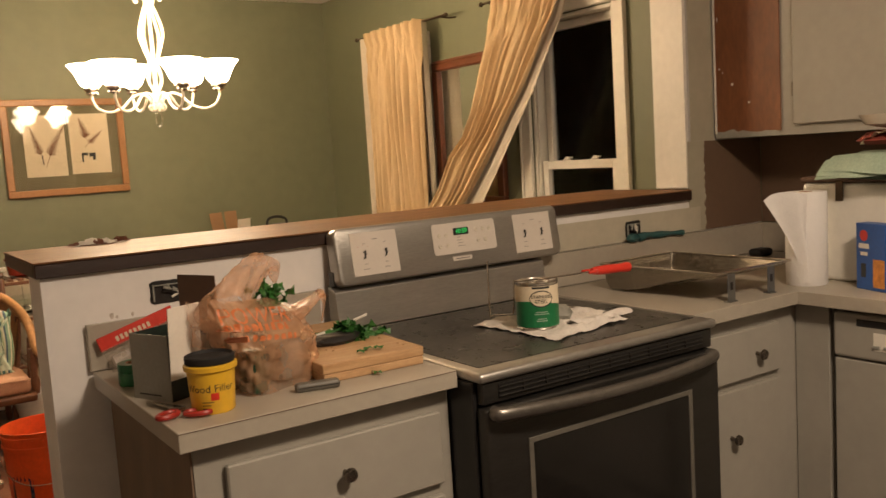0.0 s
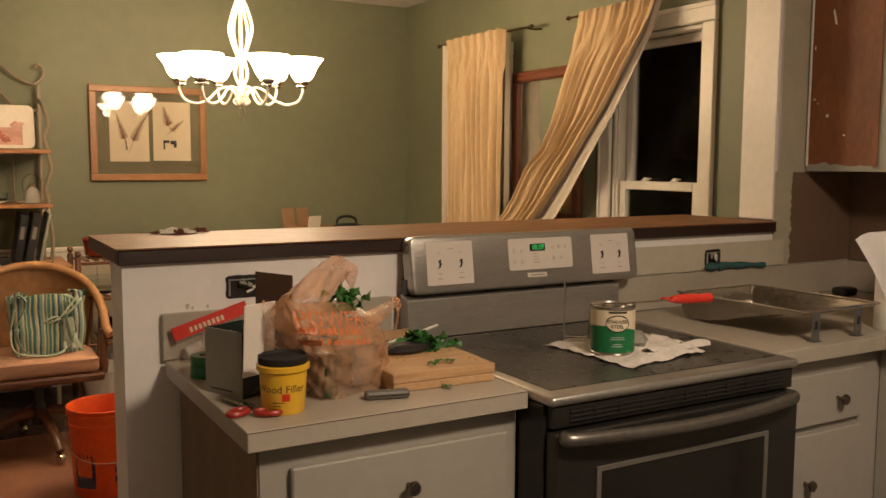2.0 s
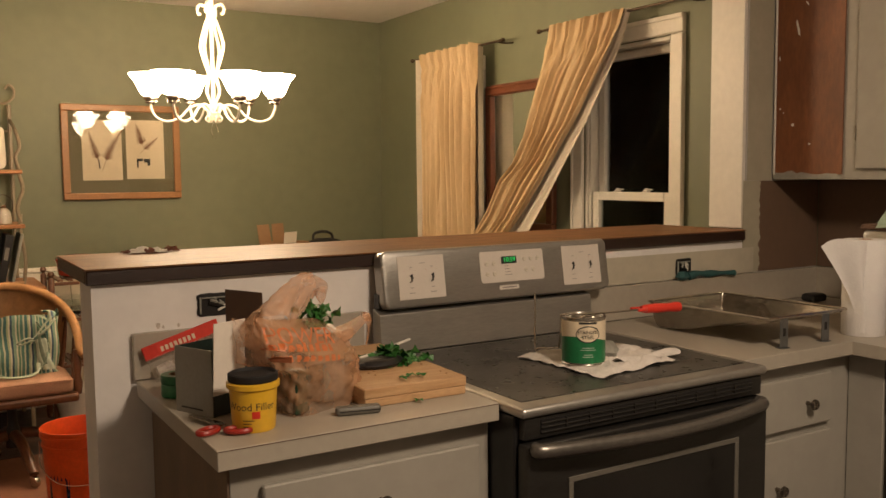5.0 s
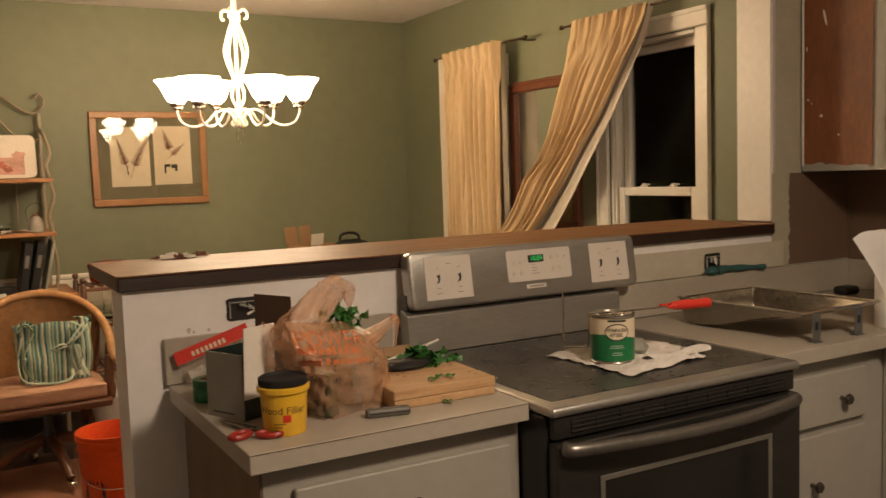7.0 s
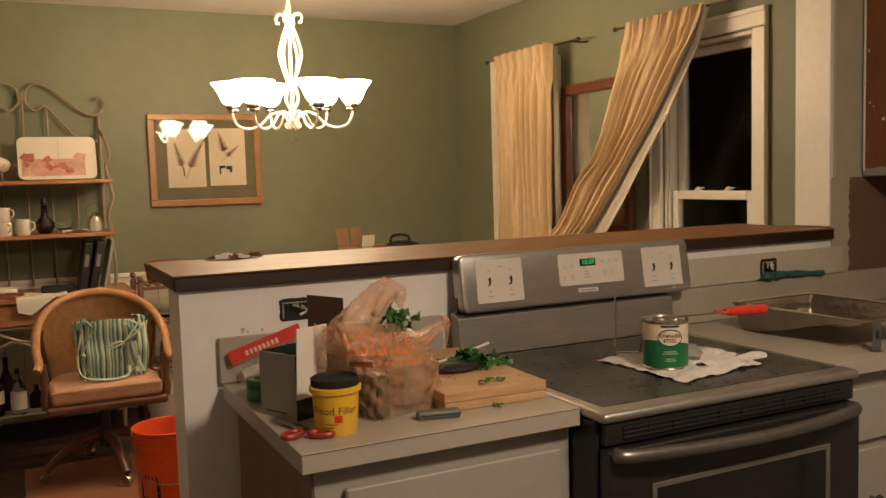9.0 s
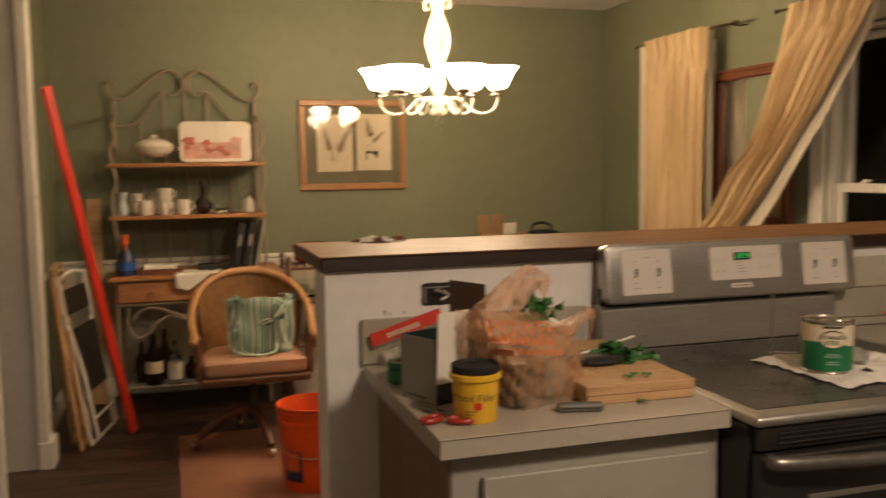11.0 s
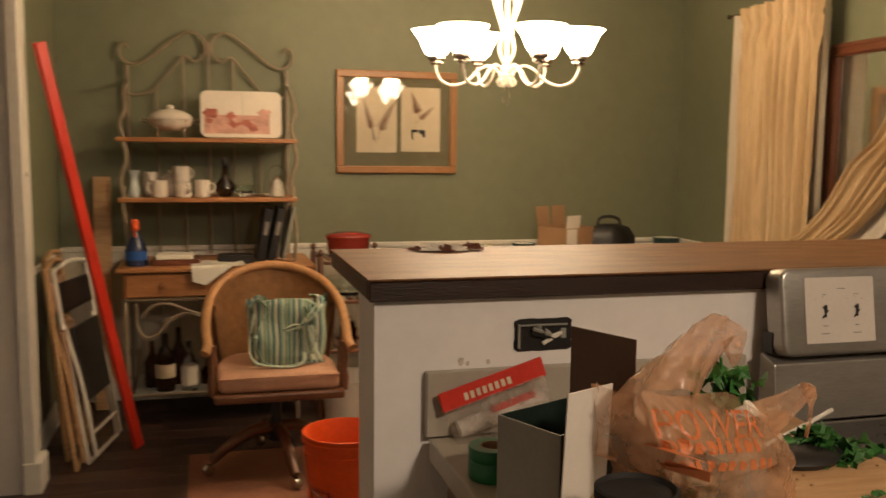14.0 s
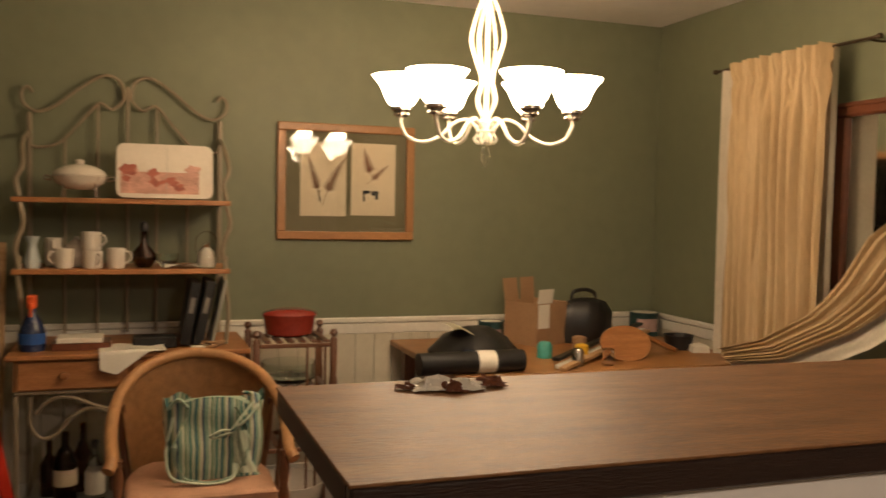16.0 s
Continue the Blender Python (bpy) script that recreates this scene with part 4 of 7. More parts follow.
# ---- mirror on the window wall ----
mir = thing("wall_mirror", (0, 0, 0), "tall mirror in a carved reddish-brown wood frame", "mirror")
ya, yb, za, zb = 4.285, 4.925, 1.06, 1.915
for nm, b in (("frame_top", box(WIN - 0.040, WIN - 0.002, ya, yb, zb - 0.062, zb, 0.010, seg=3)), ("frame_bottom", box(WIN - 0.040, WIN - 0.002, ya, yb, za, za + 0.062, 0.010, seg=3)),
              ("frame_side", box(WIN - 0.0405, WIN - 0.002, ya, ya + 0.058, za + 0.06, zb - 0.06, 0.009, seg=2)), ("frame_side", box(WIN - 0.0405, WIN - 0.002, yb - 0.058, yb, za + 0.06, zb - 0.06, 0.009, seg=2))):
    part(nm, b, M_MAHOG, mir)
bm = box(WIN - 0.047, WIN - 0.040, ya + 0.01, yb - 0.01, zb - 0.022, zb - 0.010, 0.003)
box(WIN - 0.047, WIN - 0.040, ya + 0.045, yb - 0.045, zb - 0.056, zb - 0.048, 0.003, bm)
part("carved_bead", bm, M_MAHOG, mir)
part("mirror_glass", box(WIN - 0.020, WIN - 0.014, ya + 0.056, yb - 0.056, za + 0.058, zb - 0.058), M_MIRROR, mir, "clear mirror glass")

# ---- curtains ----
def cloth(fn, nu, nv, thick=0.0):
    bm = bmesh.new()
    g = [[bm.verts.new(fn(i / nu, j / nv)) for i in range(nu + 1)] for j in range(nv + 1)]
    for j in range(nv):
        for i in range(nu):
            bm.faces.new([g[j][i], g[j][i + 1], g[j + 1][i + 1], g[j + 1][i]])
    return bm


def rod(y0, y1, z, label):
    r = thing("curtain_rod", (3.225, 0, z), label, "curtain rod", "curtain rods")
    part("pole", tube([(0, y0, 0), (0, y1, 0)], 0.0065, 10, rough_path=True), M_BRONZE, r, smooth=True)
    for y, s in ((y0, -1), (y1, 1)):
        part("finial", lathe([(0, 0), (0.008, 0.003), (0.006, 0.012), (0.013, 0.022), (0.010, 0.034), (0, 0.04)], 12), M_BRONZE, r, smooth=True).matrix_basis = pose(0, y, 0, -90 * s)
        part("bracket", tube([(0.113, y - s * 0.035, 0.0), (0.06, y - s * 0.035, -0.006), (0, y - s * 0.035, 0)], 0.005, 8), M_BRONZE, r, smooth=True)
    return r


rod(4.655, 5.640, 2.142, "dark bronze curtain rod holding the straight gold curtain")
rod(3.235, 4.275, 2.140, "dark bronze curtain rod holding the swept gold curtain")


def pleat(u, v, n, seed):
    """Pinched heading at the top; uneven soft folds that merge on the way down."""
    w = u + 0.030 * noise.noise(Vector((u * 5, v * 1.3, seed)))
    top = 1.5 * abs(math.sin(math.pi * n * u)) ** 0.6 - 0.9 + 0.25 * math.sin(math.pi * n * 3 * u)
    big = 2.0 * abs(math.sin(math.pi * n * 0.62 * w + 0.9 * noise.noise(Vector((u * 3, v * 2, seed + 5))))) ** 0.62 - 1.15
    small = math.sin(2 * math.pi * n * 1.35 * w + 2.2 * noise.noise(Vector((u * 4, v * 1.6, seed + 9))))
    lump = noise.noise(Vector((u * 9, v * 3, seed + 20)))
    body = 0.85 * big + 0.30 * small * (0.6 + lump) + 0.35 * lump
    t = min(1, max(0, (v - 0.055) / 0.09))
    pin = 1 - 0.55 * math.exp(-((v - 0.045) / 0.018) ** 2)
    return (top * (1 - t) + body * t) * pin


cur = thing("curtain", (0, 0, 0), "gold pinch-pleated curtain hanging straight with white lining", "curtain", "curtains")


def hang(u, v):
    gather = 1 - 0.05 * math.exp(-((v - 0.05) / 0.03) ** 2)
    y = 5.178 + (0.327 - 0.640 * u) * gather + 0.012 * math.sin(6 * v + 9 * u) * v
    y += 0.010 * noise.noise(Vector((u * 16, v * 2, 4.0)))
    x = 3.200 - 0.046 * pleat(u, v, 14, 1.0)
    x = min(x, 3.245)
    return (x, y, 2.150 - 1.92 * v + (0.010 * abs(math.sin(u * 28)) if v == 0 else 0))


part("fabric", cloth(hang, 230, 46), M_FABRIC, cur, smooth=60)


def lining(u, v):
    return (3.250 - 0.055 * max(0, abs(2 * u - 1) - 0.93) / 0.07, 5.566 - 0.730 * u + 0.004 * math.sin(5 * v), 2.135 - 1.89 * v)


part("lining", cloth(lining, 60, 12), M_LINING, cur, "white lining", smooth=60)

cur = thing("curtain", (0, 0, 0), "gold pinch-pleated curtain swept aside, its tail on the table", "curtain", "curtains")
# edges of the swept curtain, top to tail: (y, z) of the far edge and of the near edge
FARE = [(4.165, 2.150), (4.20, 1.98), (4.275, 1.80), (4.35, 1.58), (4.43, 1.45), (4.565, 1.36), (4.70, 1.18), (4.86, 1.02), (5.12, 0.88), (5.38, 0.80)]
NEARE = [(3.615, 2.150), (3.67, 2.00), (3.79, 1.83), (3.91, 1.66), (4.06, 1.49), (4.22, 1.31), (4.39, 1.14), (4.60, 0.98), (4.90, 0.83), (5.22, 0.765)]


def along(pts, t):
    t = min(max(t, 0), 1) * (len(pts) - 1)
    i = min(int(t), len(pts) - 2)
    f = t - i
    f2 = f
    return tuple(a + (b - a) * f2 for a, b in zip(pts[i], pts[i + 1]))


def sweep(u, v):
    a, b = along(FARE, v), along(NEARE, v)
    fold = pleat(u * 0.96 + 0.05 * v, v * 0.9, 11, 14.0) + 0.25 * noise.noise(Vector((u * 14 - v * 5, v * 7, 3)))
    tight = 1 - 0.25 * math.sin(v * 3.1)
    uu = u + 0.020 * noise.noise(Vector((u * 8, v * 3, 2)))
    y, z = a[0] + (b[0] - a[0]) * uu, a[1] + (b[1] - a[1]) * uu
    x = 3.200 - 0.030 * fold * tight - 0.05 * math.sin(v * 3.1) - 0.30 * max(0, v - 0.72) * (1 + u)
    return (x, y, z)


part("fabric", cloth(sweep, 220, 70), M_FABRIC, cur, smooth=60)


def sweep_lining(u, v):
    b = along(NEARE, v)
    w = 0.012 + 0.085 * min(v, 0.66)
    return (3.222 + 0.006 * math.sin(u * 9) - 0.05 * math.sin(v * 3.1) - 0.60 * max(0, v - 0.72), b[0] + 0.05 - (0.05 + w) * u, b[1] - 0.06 * u * v)


part("lining", cloth(sweep_lining, 12, 60), M_LINING, cur, "white lining edge", smooth=60)

# ---- baker's rack with desk drawer ----
bk = thing("bakers_rack", (0, 0, 0), "cream wrought-iron baker's rack with honey pine shelves and a drawer", "shelf")
XL, XR, YB, YF = 0.030, 0.868, 6.30, 5.93


def twig(pts, r, name="scroll", seg=7, n=7, mat=M_IRON):
    return part(name, tube(pts, r, seg, n=n), mat, bk, smooth=True)


for x in (XL, XR):
    twig([(x, YB, 0.0), (x, YB, 0.9), (x, YB, 1.45), (x, YB, 1.83)], 0.012, "upright", n=2)
    twig([(x, YF, 0.80), (x + 0.012, YF, 0.95), (x - 0.006, YF, 1.12), (x, YF, 1.20)], 0.010, "upright")
    twig([(x, YF, 1.15), (x - 0.014, YF, 1.24), (x + 0.016, YF, 1.34), (x, YF, 1.43)], 0.011, "scroll")
    twig([(x, YF, 1.45), (x - 0.012, YF, 1.52), (x + 0.012, YF + 0.02, 1.58), (x, YF + 0.12, 1.68), (x, YB, 1.74)], 0.010, "scroll")
    twig([(x, 5.80, 0.0), (x, 5.80, 0.64)], 0.012, "leg", n=1)
xm = (XL + XR) / 2
for s in (-1, 1):
    X = lambda d: xm + s * d
    twig([(X(0.015), YB, 1.90), (X(0.03), YB, 1.985), (X(0.10), YB, 2.015), (X(0.20), YB, 1.955), (X(0.31), YB, 1.865), (X(0.385), YB, 1.835), (X(0.442), YB, 1.868), (X(0.450), YB, 1.92), (X(0.425), YB, 1.945), (X(0.405), YB, 1.92)], 0.0075)
    twig([(X(0.0), YB, 1.97), (X(0.022), YB, 1.90), (X(0.07), YB, 1.86), (X(0.125), YB, 1.885), (X(0.20), YB, 1.80), (X(0.29), YB, 1.70), (X(0.37), YB, 1.675), (X(0.415), YB, 1.68)], 0.007)
    for d, t in ((0.13, 1.88), (0.27, 1.72)):
        twig([(X(d), YB, 0.82), (X(d), YB, t)], 0.006, "wire", n=1)
twig([(xm, YB, 0.82), (xm, YB, 1.95)], 0.007, "wire", n=1)
for z, y0, nm in ((1.447, 5.915, "upper_shelf"), (1.145, 5.915, "lower_shelf")):
    part(nm, prism([(0.000, y0), (0.22, y0 - 0.012), (xm, y0 - 0.018), (0.67, y0 - 0.012), (0.886, y0), (0.886, 6.31), (0.000, 6.31)], z - 0.022, z, bevel=0.004), M_PINE, bk, "honey pine shelf")
part("desk_top", box(-0.008, 0.962, 5.760, 6.31, 0.785, 0.808, 0.005), M_PINE, bk, "honey pine desk top")
part("drawer_case", box(0.020, 0.935, 5.80, 6.28, 0.655, 0.784, 0.002), M_PINE, bk)
d = part("drawer_front", box(0.035, 0.455, 5.782, 5.799, 0.662, 0.778, 0.004), M_PINE, bk)
part("drawer_knob", lathe([(0, 0), (0.008, 0), (0.007, 0.010), (0.017, 0.018), (0.015, 0.028), (0, 0.032)], 16), M_PINE, d, smooth=True).matrix_basis = pose(0.215, 5.782, 0.722, 90)
d = part("drawer_front", box(0.480, 0.920, 5.782, 5.799, 0.662, 0.778, 0.004), M_PINE, bk)
part("drawer_knob", lathe([(0, 0), (0.008, 0), (0.007, 0.010), (0.017, 0.018), (0.015, 0.028), (0, 0.032)], 16), M_PINE, d, smooth=True).matrix_basis = pose(0.70, 5.782, 0.722, 90)
for s, x in ((1, 0.085), (-1, 0.905)):
    twig([(x, 5.80, 0.63), (x + s * 0.0, 5.80, 0.52), (x + s * 0.04, 5.80, 0.46), (x + s * 0.10, 5.80, 0.475), (x + s * 0.16, 5.80, 0.545), (x + s * 0.25, 5.80, 0.575), (x + s * 0.36, 5.80, 0.52), (x + s * 0.42, 5.80, 0.50)], 0.009)
    twig([(x + s * 0.02, 5.80, 0.56), (x + s * 0.07, 5.80, 0.615), (x + s * 0.15, 5.80, 0.625), (x + s * 0.25, 5.80, 0.585), (x + s * 0.34, 5.80, 0.56)], 0.008)
    twig([(x + s * 0.36, 5.80, 0.60), (x + s * 0.40, 5.80, 0.63), (x + s * 0.44, 5.80, 0.59), (x + s * 0.40, 5.80, 0.55), (x + s * 0.365, 5.80, 0.575)], 0.008)
twig([(XL, 5.80, 0.648), (XR, 5.80, 0.648)], 0.008, "rail", n=1)
part("bottom_shelf", box(0.055, 0.925, 5.81, 6.29, 0.140, 0.155, 0.002), M_DIRTY, bk, "grey wire bottom shelf")
twig([(XL, 5.80, 0.165), (XR, 5.80, 0.165)], 0.008, "rail", n=1)


def lathed(name, place, profile, mat, label, category, group="", seg=20, extra=()):
    o = thing(name, place, label, category, group)
    part("body", lathe(profile, seg), mat, o, smooth=True)
    return o


S1, S2, DT = 1.4475, 1.1455, 0.8085
# upper shelf
o = lathed("tureen", (0.257, 6.03, S1), [(0, 0.035), (0.05, 0.036), (0.098, 0.062), (0.112, 0.092), (0.108, 0.096), (0, 0.096)], M_CHINA, "white lidded china tureen on a wire stand", "serving dish", seg=28)
part("lid", lathe([(0.112, 0.097), (0.100, 0.118), (0.060, 0.138), (0.018, 0.146), (0.020, 0.158), (0.012, 0.166), (0, 0.167)], 28), M_CHINA, o, smooth=True)
for k in range(4):
    a = 0.8 + k * math.pi / 2
    part("stand_leg", tube([(0.11 * math.cos(a), 0.11 * math.sin(a), 0.09), (0.09 * math.cos(a), 0.09 * math.sin(a), 0.05), (0.095 * math.cos(a), 0.095 * math.sin(a), 0.003)], 0.003, 6), M_CHROME, o, smooth=True)
for s in (-1, 1):
    part("handle", tube([(s * 0.105, 0, 0.085), (s * 0.135, 0.0, 0.095), (s * 0.14, 0, 0.08), (s * 0.11, 0, 0.075)], 0.004, 6), M_CHROME, o, smooth=True)
o = thing("serving_tray", (0.612, 6.05, S1), "white glossy tray with a pink pattern leaning upright", "tray", rz=0)
tb = box(-0.208, 0.208, -0.008, 0.008, 0.0, 0.250)
e = [e for e in tb.edges if abs(e.verts[0].co.y - e.verts[1].co.y) > 0.01]
bmesh.ops.bevel(tb, geom=e, offset=0.035, segments=4, affect="EDGES", profile=0.5)
t = part("board", tb, M_CHINA, o)
t.matrix_basis = pose(0, 0, 0.004, -14, 0, 0)
rnd = random.Random(11)
M_PALEPINK = material("faded_pink_print", (0.62, 0.34, 0.27), 0.35, vary=0.35, scale=18)
M_DEEPPINK = material("deep_pink_print", (0.46, 0.13, 0.09), 0.35, vary=0.4, scale=30)
part("pattern", box(-0.190, 0.145, -0.0090, -0.0082, 0.020, 0.120, 0.0), M_PALEPINK, t, "faded pink printed band")
for k in range(16):
    cx, cz, rad = rnd.uniform(-0.17, 0.12), rnd.uniform(0.04, 0.13), rnd.uniform(0.016, 0.036)
    bm = bmesh.new()
    lift = -0.0093 - 0.00012 * k
    bm.faces.new([bm.verts.new((cx + rad * (1 + 0.25 * math.sin(5 * a + k)) * math.cos(a), lift, cz + 0.8 * rad * (1 + 0.25 * math.sin(4 * a + k)) * math.sin(a))) for a in [2 * math.pi * q / 20 for q in range(20)]])
    part("flower_print", bm, M_DEEPPINK if k % 2 else M_PALEPINK, t)
part("fold_line", box(0.005, 0.007, -0.0105, -0.0095, 0.01, 0.235), M_DIRTY, t)
# lower shelf: china and glass
lathed("bud_vase", (0.072, 6.00, S2), [(0, 0), (0.030, 0), (0.034, 0.03), (0.022, 0.075), (0.018, 0.10), (0.032, 0.135), (0.029, 0.135), (0.014, 0.10), (0, 0.09)], M_MINTCHINA, "pale blue-grey china vase on the pine shelf", "vase")


def mug(name, place, r, h, label, spin=0, mat=None, group="mugs"):
    o = thing(name, place, label, "mug" if name == "mug" else name.replace("_", " "), group, rz=spin)
    part("body", lathe([(0, 0), (r * 0.9, 0), (r, h * 0.1), (r, h), (r * 0.9, h), (r * 0.88, h * 0.15), (0, h * 0.12)], 22), mat or M_CHINA, o, smooth=True)
    part("handle", tube([(r * 0.96, 0, h * 0.82), (r * 1.45, 0, h * 0.78), (r * 1.55, 0, h * 0.45), (r * 0.96, 0, h * 0.22)], r * 0.12, 8), mat or M_CHINA, o, smooth=True)
    return o


mug("pitcher", (0.147, 6.10, S2), 0.036, 0.125, "white china milk pitcher behind the teapot", 60, group="")
o = mug("mug", (0.197, 5.99, S2), 0.040, 0.085, "white china mug with a faint pattern", 200)
mug("mug", (0.312, 5.99, S2), 0.042, 0.075, "white china mug in a stack of two", 300)
mug("mug", (0.307, 5.995, S2 + 0.0765), 0.042, 0.080, "white china mug on top of another", 330)
mug("mug", (0.407, 5.98, S2), 0.039, 0.088, "white china mug beside the stacked pair", 0)
o = lathed("teapot", (0.242, 6.09, S2), [(0, 0), (0.045, 0), (0.068, 0.035), (0.066, 0.07), (0.040, 0.10), (0, 0.102)], M_CHINA, "white china teapot with a raised spout", "teapot")
part("spout", tube([(-0.055, -0.02, 0.04), (-0.085, -0.035, 0.07), (-0.095, -0.04, 0.115)], 0.011, 8, taper=lambda t: 1.3 - 0.6 * t), M_CHINA, o, smooth=True)
part("lid", lathe([(0.038, 0.101), (0.02, 0.115), (0.008, 0.12), (0.010, 0.13), (0, 0.134)], 16), M_CHINA, o, smooth=True)
o = lathed("carafe", (0.522, 6.02, S2), [(0, 0), (0.030, 0), (0.054, 0.035), (0.050, 0.065), (0.020, 0.10), (0.015, 0.15), (0.020, 0.16), (0, 0.16)], M_AMBER, "round brown glass carafe with a dark stopper", "carafe")
part("stopper", lathe([(0, 0.161), (0.014, 0.161), (0.020, 0.18), (0.012, 0.20), (0, 0.205)], 14), M_BLACK, o, smooth=True)
o = lathed("glass_bowl", (0.622, 6.06, S2), [(0, 0), (0.028, 0), (0.048, 0.03), (0.050, 0.06), (0.047, 0.06), (0.044, 0.03), (0, 0.006)], M_GLASSB, "small clear glass bowl", "bowl")
o = lathed("glass_bottle", (0.787, 5.99, S2), [(0, 0), (0.040, 0), (0.043, 0.02), (0.036, 0.07), (0.014, 0.10), (0.013, 0.12), (0, 0.12)], M_GLASS, "clear glass jar holding a white candle", "jar")
part("candle", lathe([(0, 0.004), (0.034, 0.004), (0.034, 0.02), (0.026, 0.066), (0.010, 0.088), (0, 0.09)], 16), M_PAPER, o, smooth=True)
part("wire_handle", tube([(-0.042, 0, 0.06), (-0.045, 0, 0.13), (0, 0, 0.165), (0.045, 0, 0.13), (0.042, 0, 0.06)], 0.002, 6), M_BRONZE, o, smooth=True)
o = thing("paper_note", (0.682, 5.96, S2), "small crumpled white paper on the shelf edge", "paper")
part("sheet", cloth(lambda u, v: (-0.075 + 0.15 * u, -0.03 + 0.07 * v + 0.02 * u, 0.002 + 0.016 * abs(math.sin(3 * u + 2 * v))), 10, 6), M_PAPER, o, smooth=True)

# desk top
o = lathed("spray_bottle", (0.082, 5.90, DT), [(0, 0), (0.050, 0), (0.053, 0.02), (0.052, 0.08), (0.036, 0.125), (0.016, 0.155), (0.015, 0.175), (0, 0.175)], M_NAVY, "blue spray cleaner bottle with an orange trigger", "spray bottle")
bm = box(-0.018, 0.018, -0.034, 0.020, 0.176, 0.232, 0.008, seg=2)
box(-0.008, 0.008, -0.052, -0.030, 0.185, 0.200, 0.003, bm)
box(-0.006, 0.006, -0.058, -0.046, 0.145, 0.198, 0.003, bm)
part("trigger_head", bm, M_RED2, o, "orange trigger head")
part("label", lathe([(0.0535, 0.03), (0.0535, 0.075)], 20), M_BLUE, o, "blue and orange label")
o = thing("book_stack", (0.267, 5.93, DT), "stack of brown and white books with papers", "books", "")
part("book", box(-0.11, 0.12, -0.07, 0.09, 0.0, 0.030, 0.002), M_MAHOG, o)
part("book", box(-0.09, 0.09, -0.075, 0.07, 0.031, 0.052, 0.002), M_PAPER, o)
o = thing("paper_sheet", (0.392, 5.80, DT + 0.002), "white papers hanging over the desk edge", "papers")
part("sheet", cloth(lambda u, v: (-0.052 + 0.265 * u + 0.012 * v, 0.115 - 0.170 * min(v, 0.6) / 0.6 - 0.006 * max(0, v - 0.6), 0.006 + 0.008 * math.sin(3 * u) ** 2 if v < 0.6 else 0.006 - (v - 0.6) * 0.30 * max(0, 0.9 - 1.15 * abs(u - 0.24) - 0.45 * u)), 24, 24), M_PAPER, o, smooth=True)
part("sheet", cloth(lambda u, v: (0.0 + 0.21 * u, -0.03 + 0.13 * v, 0.008 + 0.010 * math.sin(4 * u + v) ** 2), 10, 8), M_PAPER, o, smooth=True)
o = thing("black_case", (0.577, 5.90, DT), "small flat black case", "case")
part("body", box(-0.10, 0.08, -0.05, 0.06, 0.0, 0.048, 0.006), M_BLACK, o)
for k, (x, h, tilt, m) in enumerate(((0.690, 0.275, 10, M_BLACK), (0.745, 0.280, 12, M_BLACK), (0.805, 0.285, 12, M_DIRTY))):
    o = thing("binder", (x, 5.96, DT + 0.009), ("black ring binder leaning on the rack", "black ring binder leaning on the rack", "grey folder leaning beside the binders")[k], "binder", "binders")
    part("cover", box(-0.022 if k < 2 else -0.008, 0.022 if k < 2 else 0.008, -0.10, 0.15, 0, h, 0.004), m, o).matrix_basis = pose(0, 0, 0, 0, tilt, 0)
    if k < 2:
        part("spine_label", box(-0.010, 0.010, -0.1015, -0.1003, 0.14, 0.21), M_GREYRING, o).matrix_basis = pose(0, 0, 0, 0, tilt, 0)
o = thing("bric_a_brac", (0.812, 5.83, DT), "tangle of brown cord and small papers", "clutter")
rnd = random.Random(2)
part("cord", tube([(rnd.uniform(-0.06, 0.05), rnd.uniform(-0.03, 0.05), 0.008 + rnd.random() * 0.02) for _ in range(10)], 0.005, 6), M_CARD, o, smooth=True)
part("slip", box(-0.10, -0.04, -0.04, 0.0, 0.001, 0.012, 0.001), M_PAPER, o)
# bottles below
o = lathed("liquor_bottle", (0.207, 5.93, 0.1555), [(0, 0), (0.047, 0), (0.049, 0.02), (0.049, 0.17), (0.030, 0.215), (0.016, 0.235), (0.015, 0.295), (0, 0.297)], M_AMBER, "dark amber bottle with a cream label", "bottle", "bottles under the desk")
part("label", lathe([(0.0497, 0.07), (0.0497, 0.14)], 20), M_CREAMPAPER, o, "cream label", smooth=True)
o = lathed("liquor_bottle", (0.327, 5.91, 0.1555), [(0, 0), (0.040, 0), (0.041, 0.02), (0.041, 0.15), (0.020, 0.185), (0.013, 0.20), (0.012, 0.25), (0, 0.252)], M_GLASS, "clear bottle with a white label and dark cap", "bottle", "bottles under the desk")
part("label", lathe([(0.0417, 0.03), (0.0417, 0.13)], 20), M_PAPER, o, "white label", smooth=True)
part("cap", lathe([(0, 0.225), (0.0145, 0.225), (0.0145, 0.256), (0, 0.258)], 14), M_BLACK, o, smooth=True)
for x, y, h in ((0.137, 6.02, 0.24), (0.42, 6.03, 0.13), (0.27, 6.06, 0.30)):
    lathed("liquor_bottle", (x, y, 0.1555), [(0, 0), (0.038, 0), (0.040, 0.02), (0.039, h * 0.55), (0.014, h * 0.75), (0.013, h), (0, h)], M_AMBER, "dark glass bottle standing behind others", "bottle", "bottles under the desk")

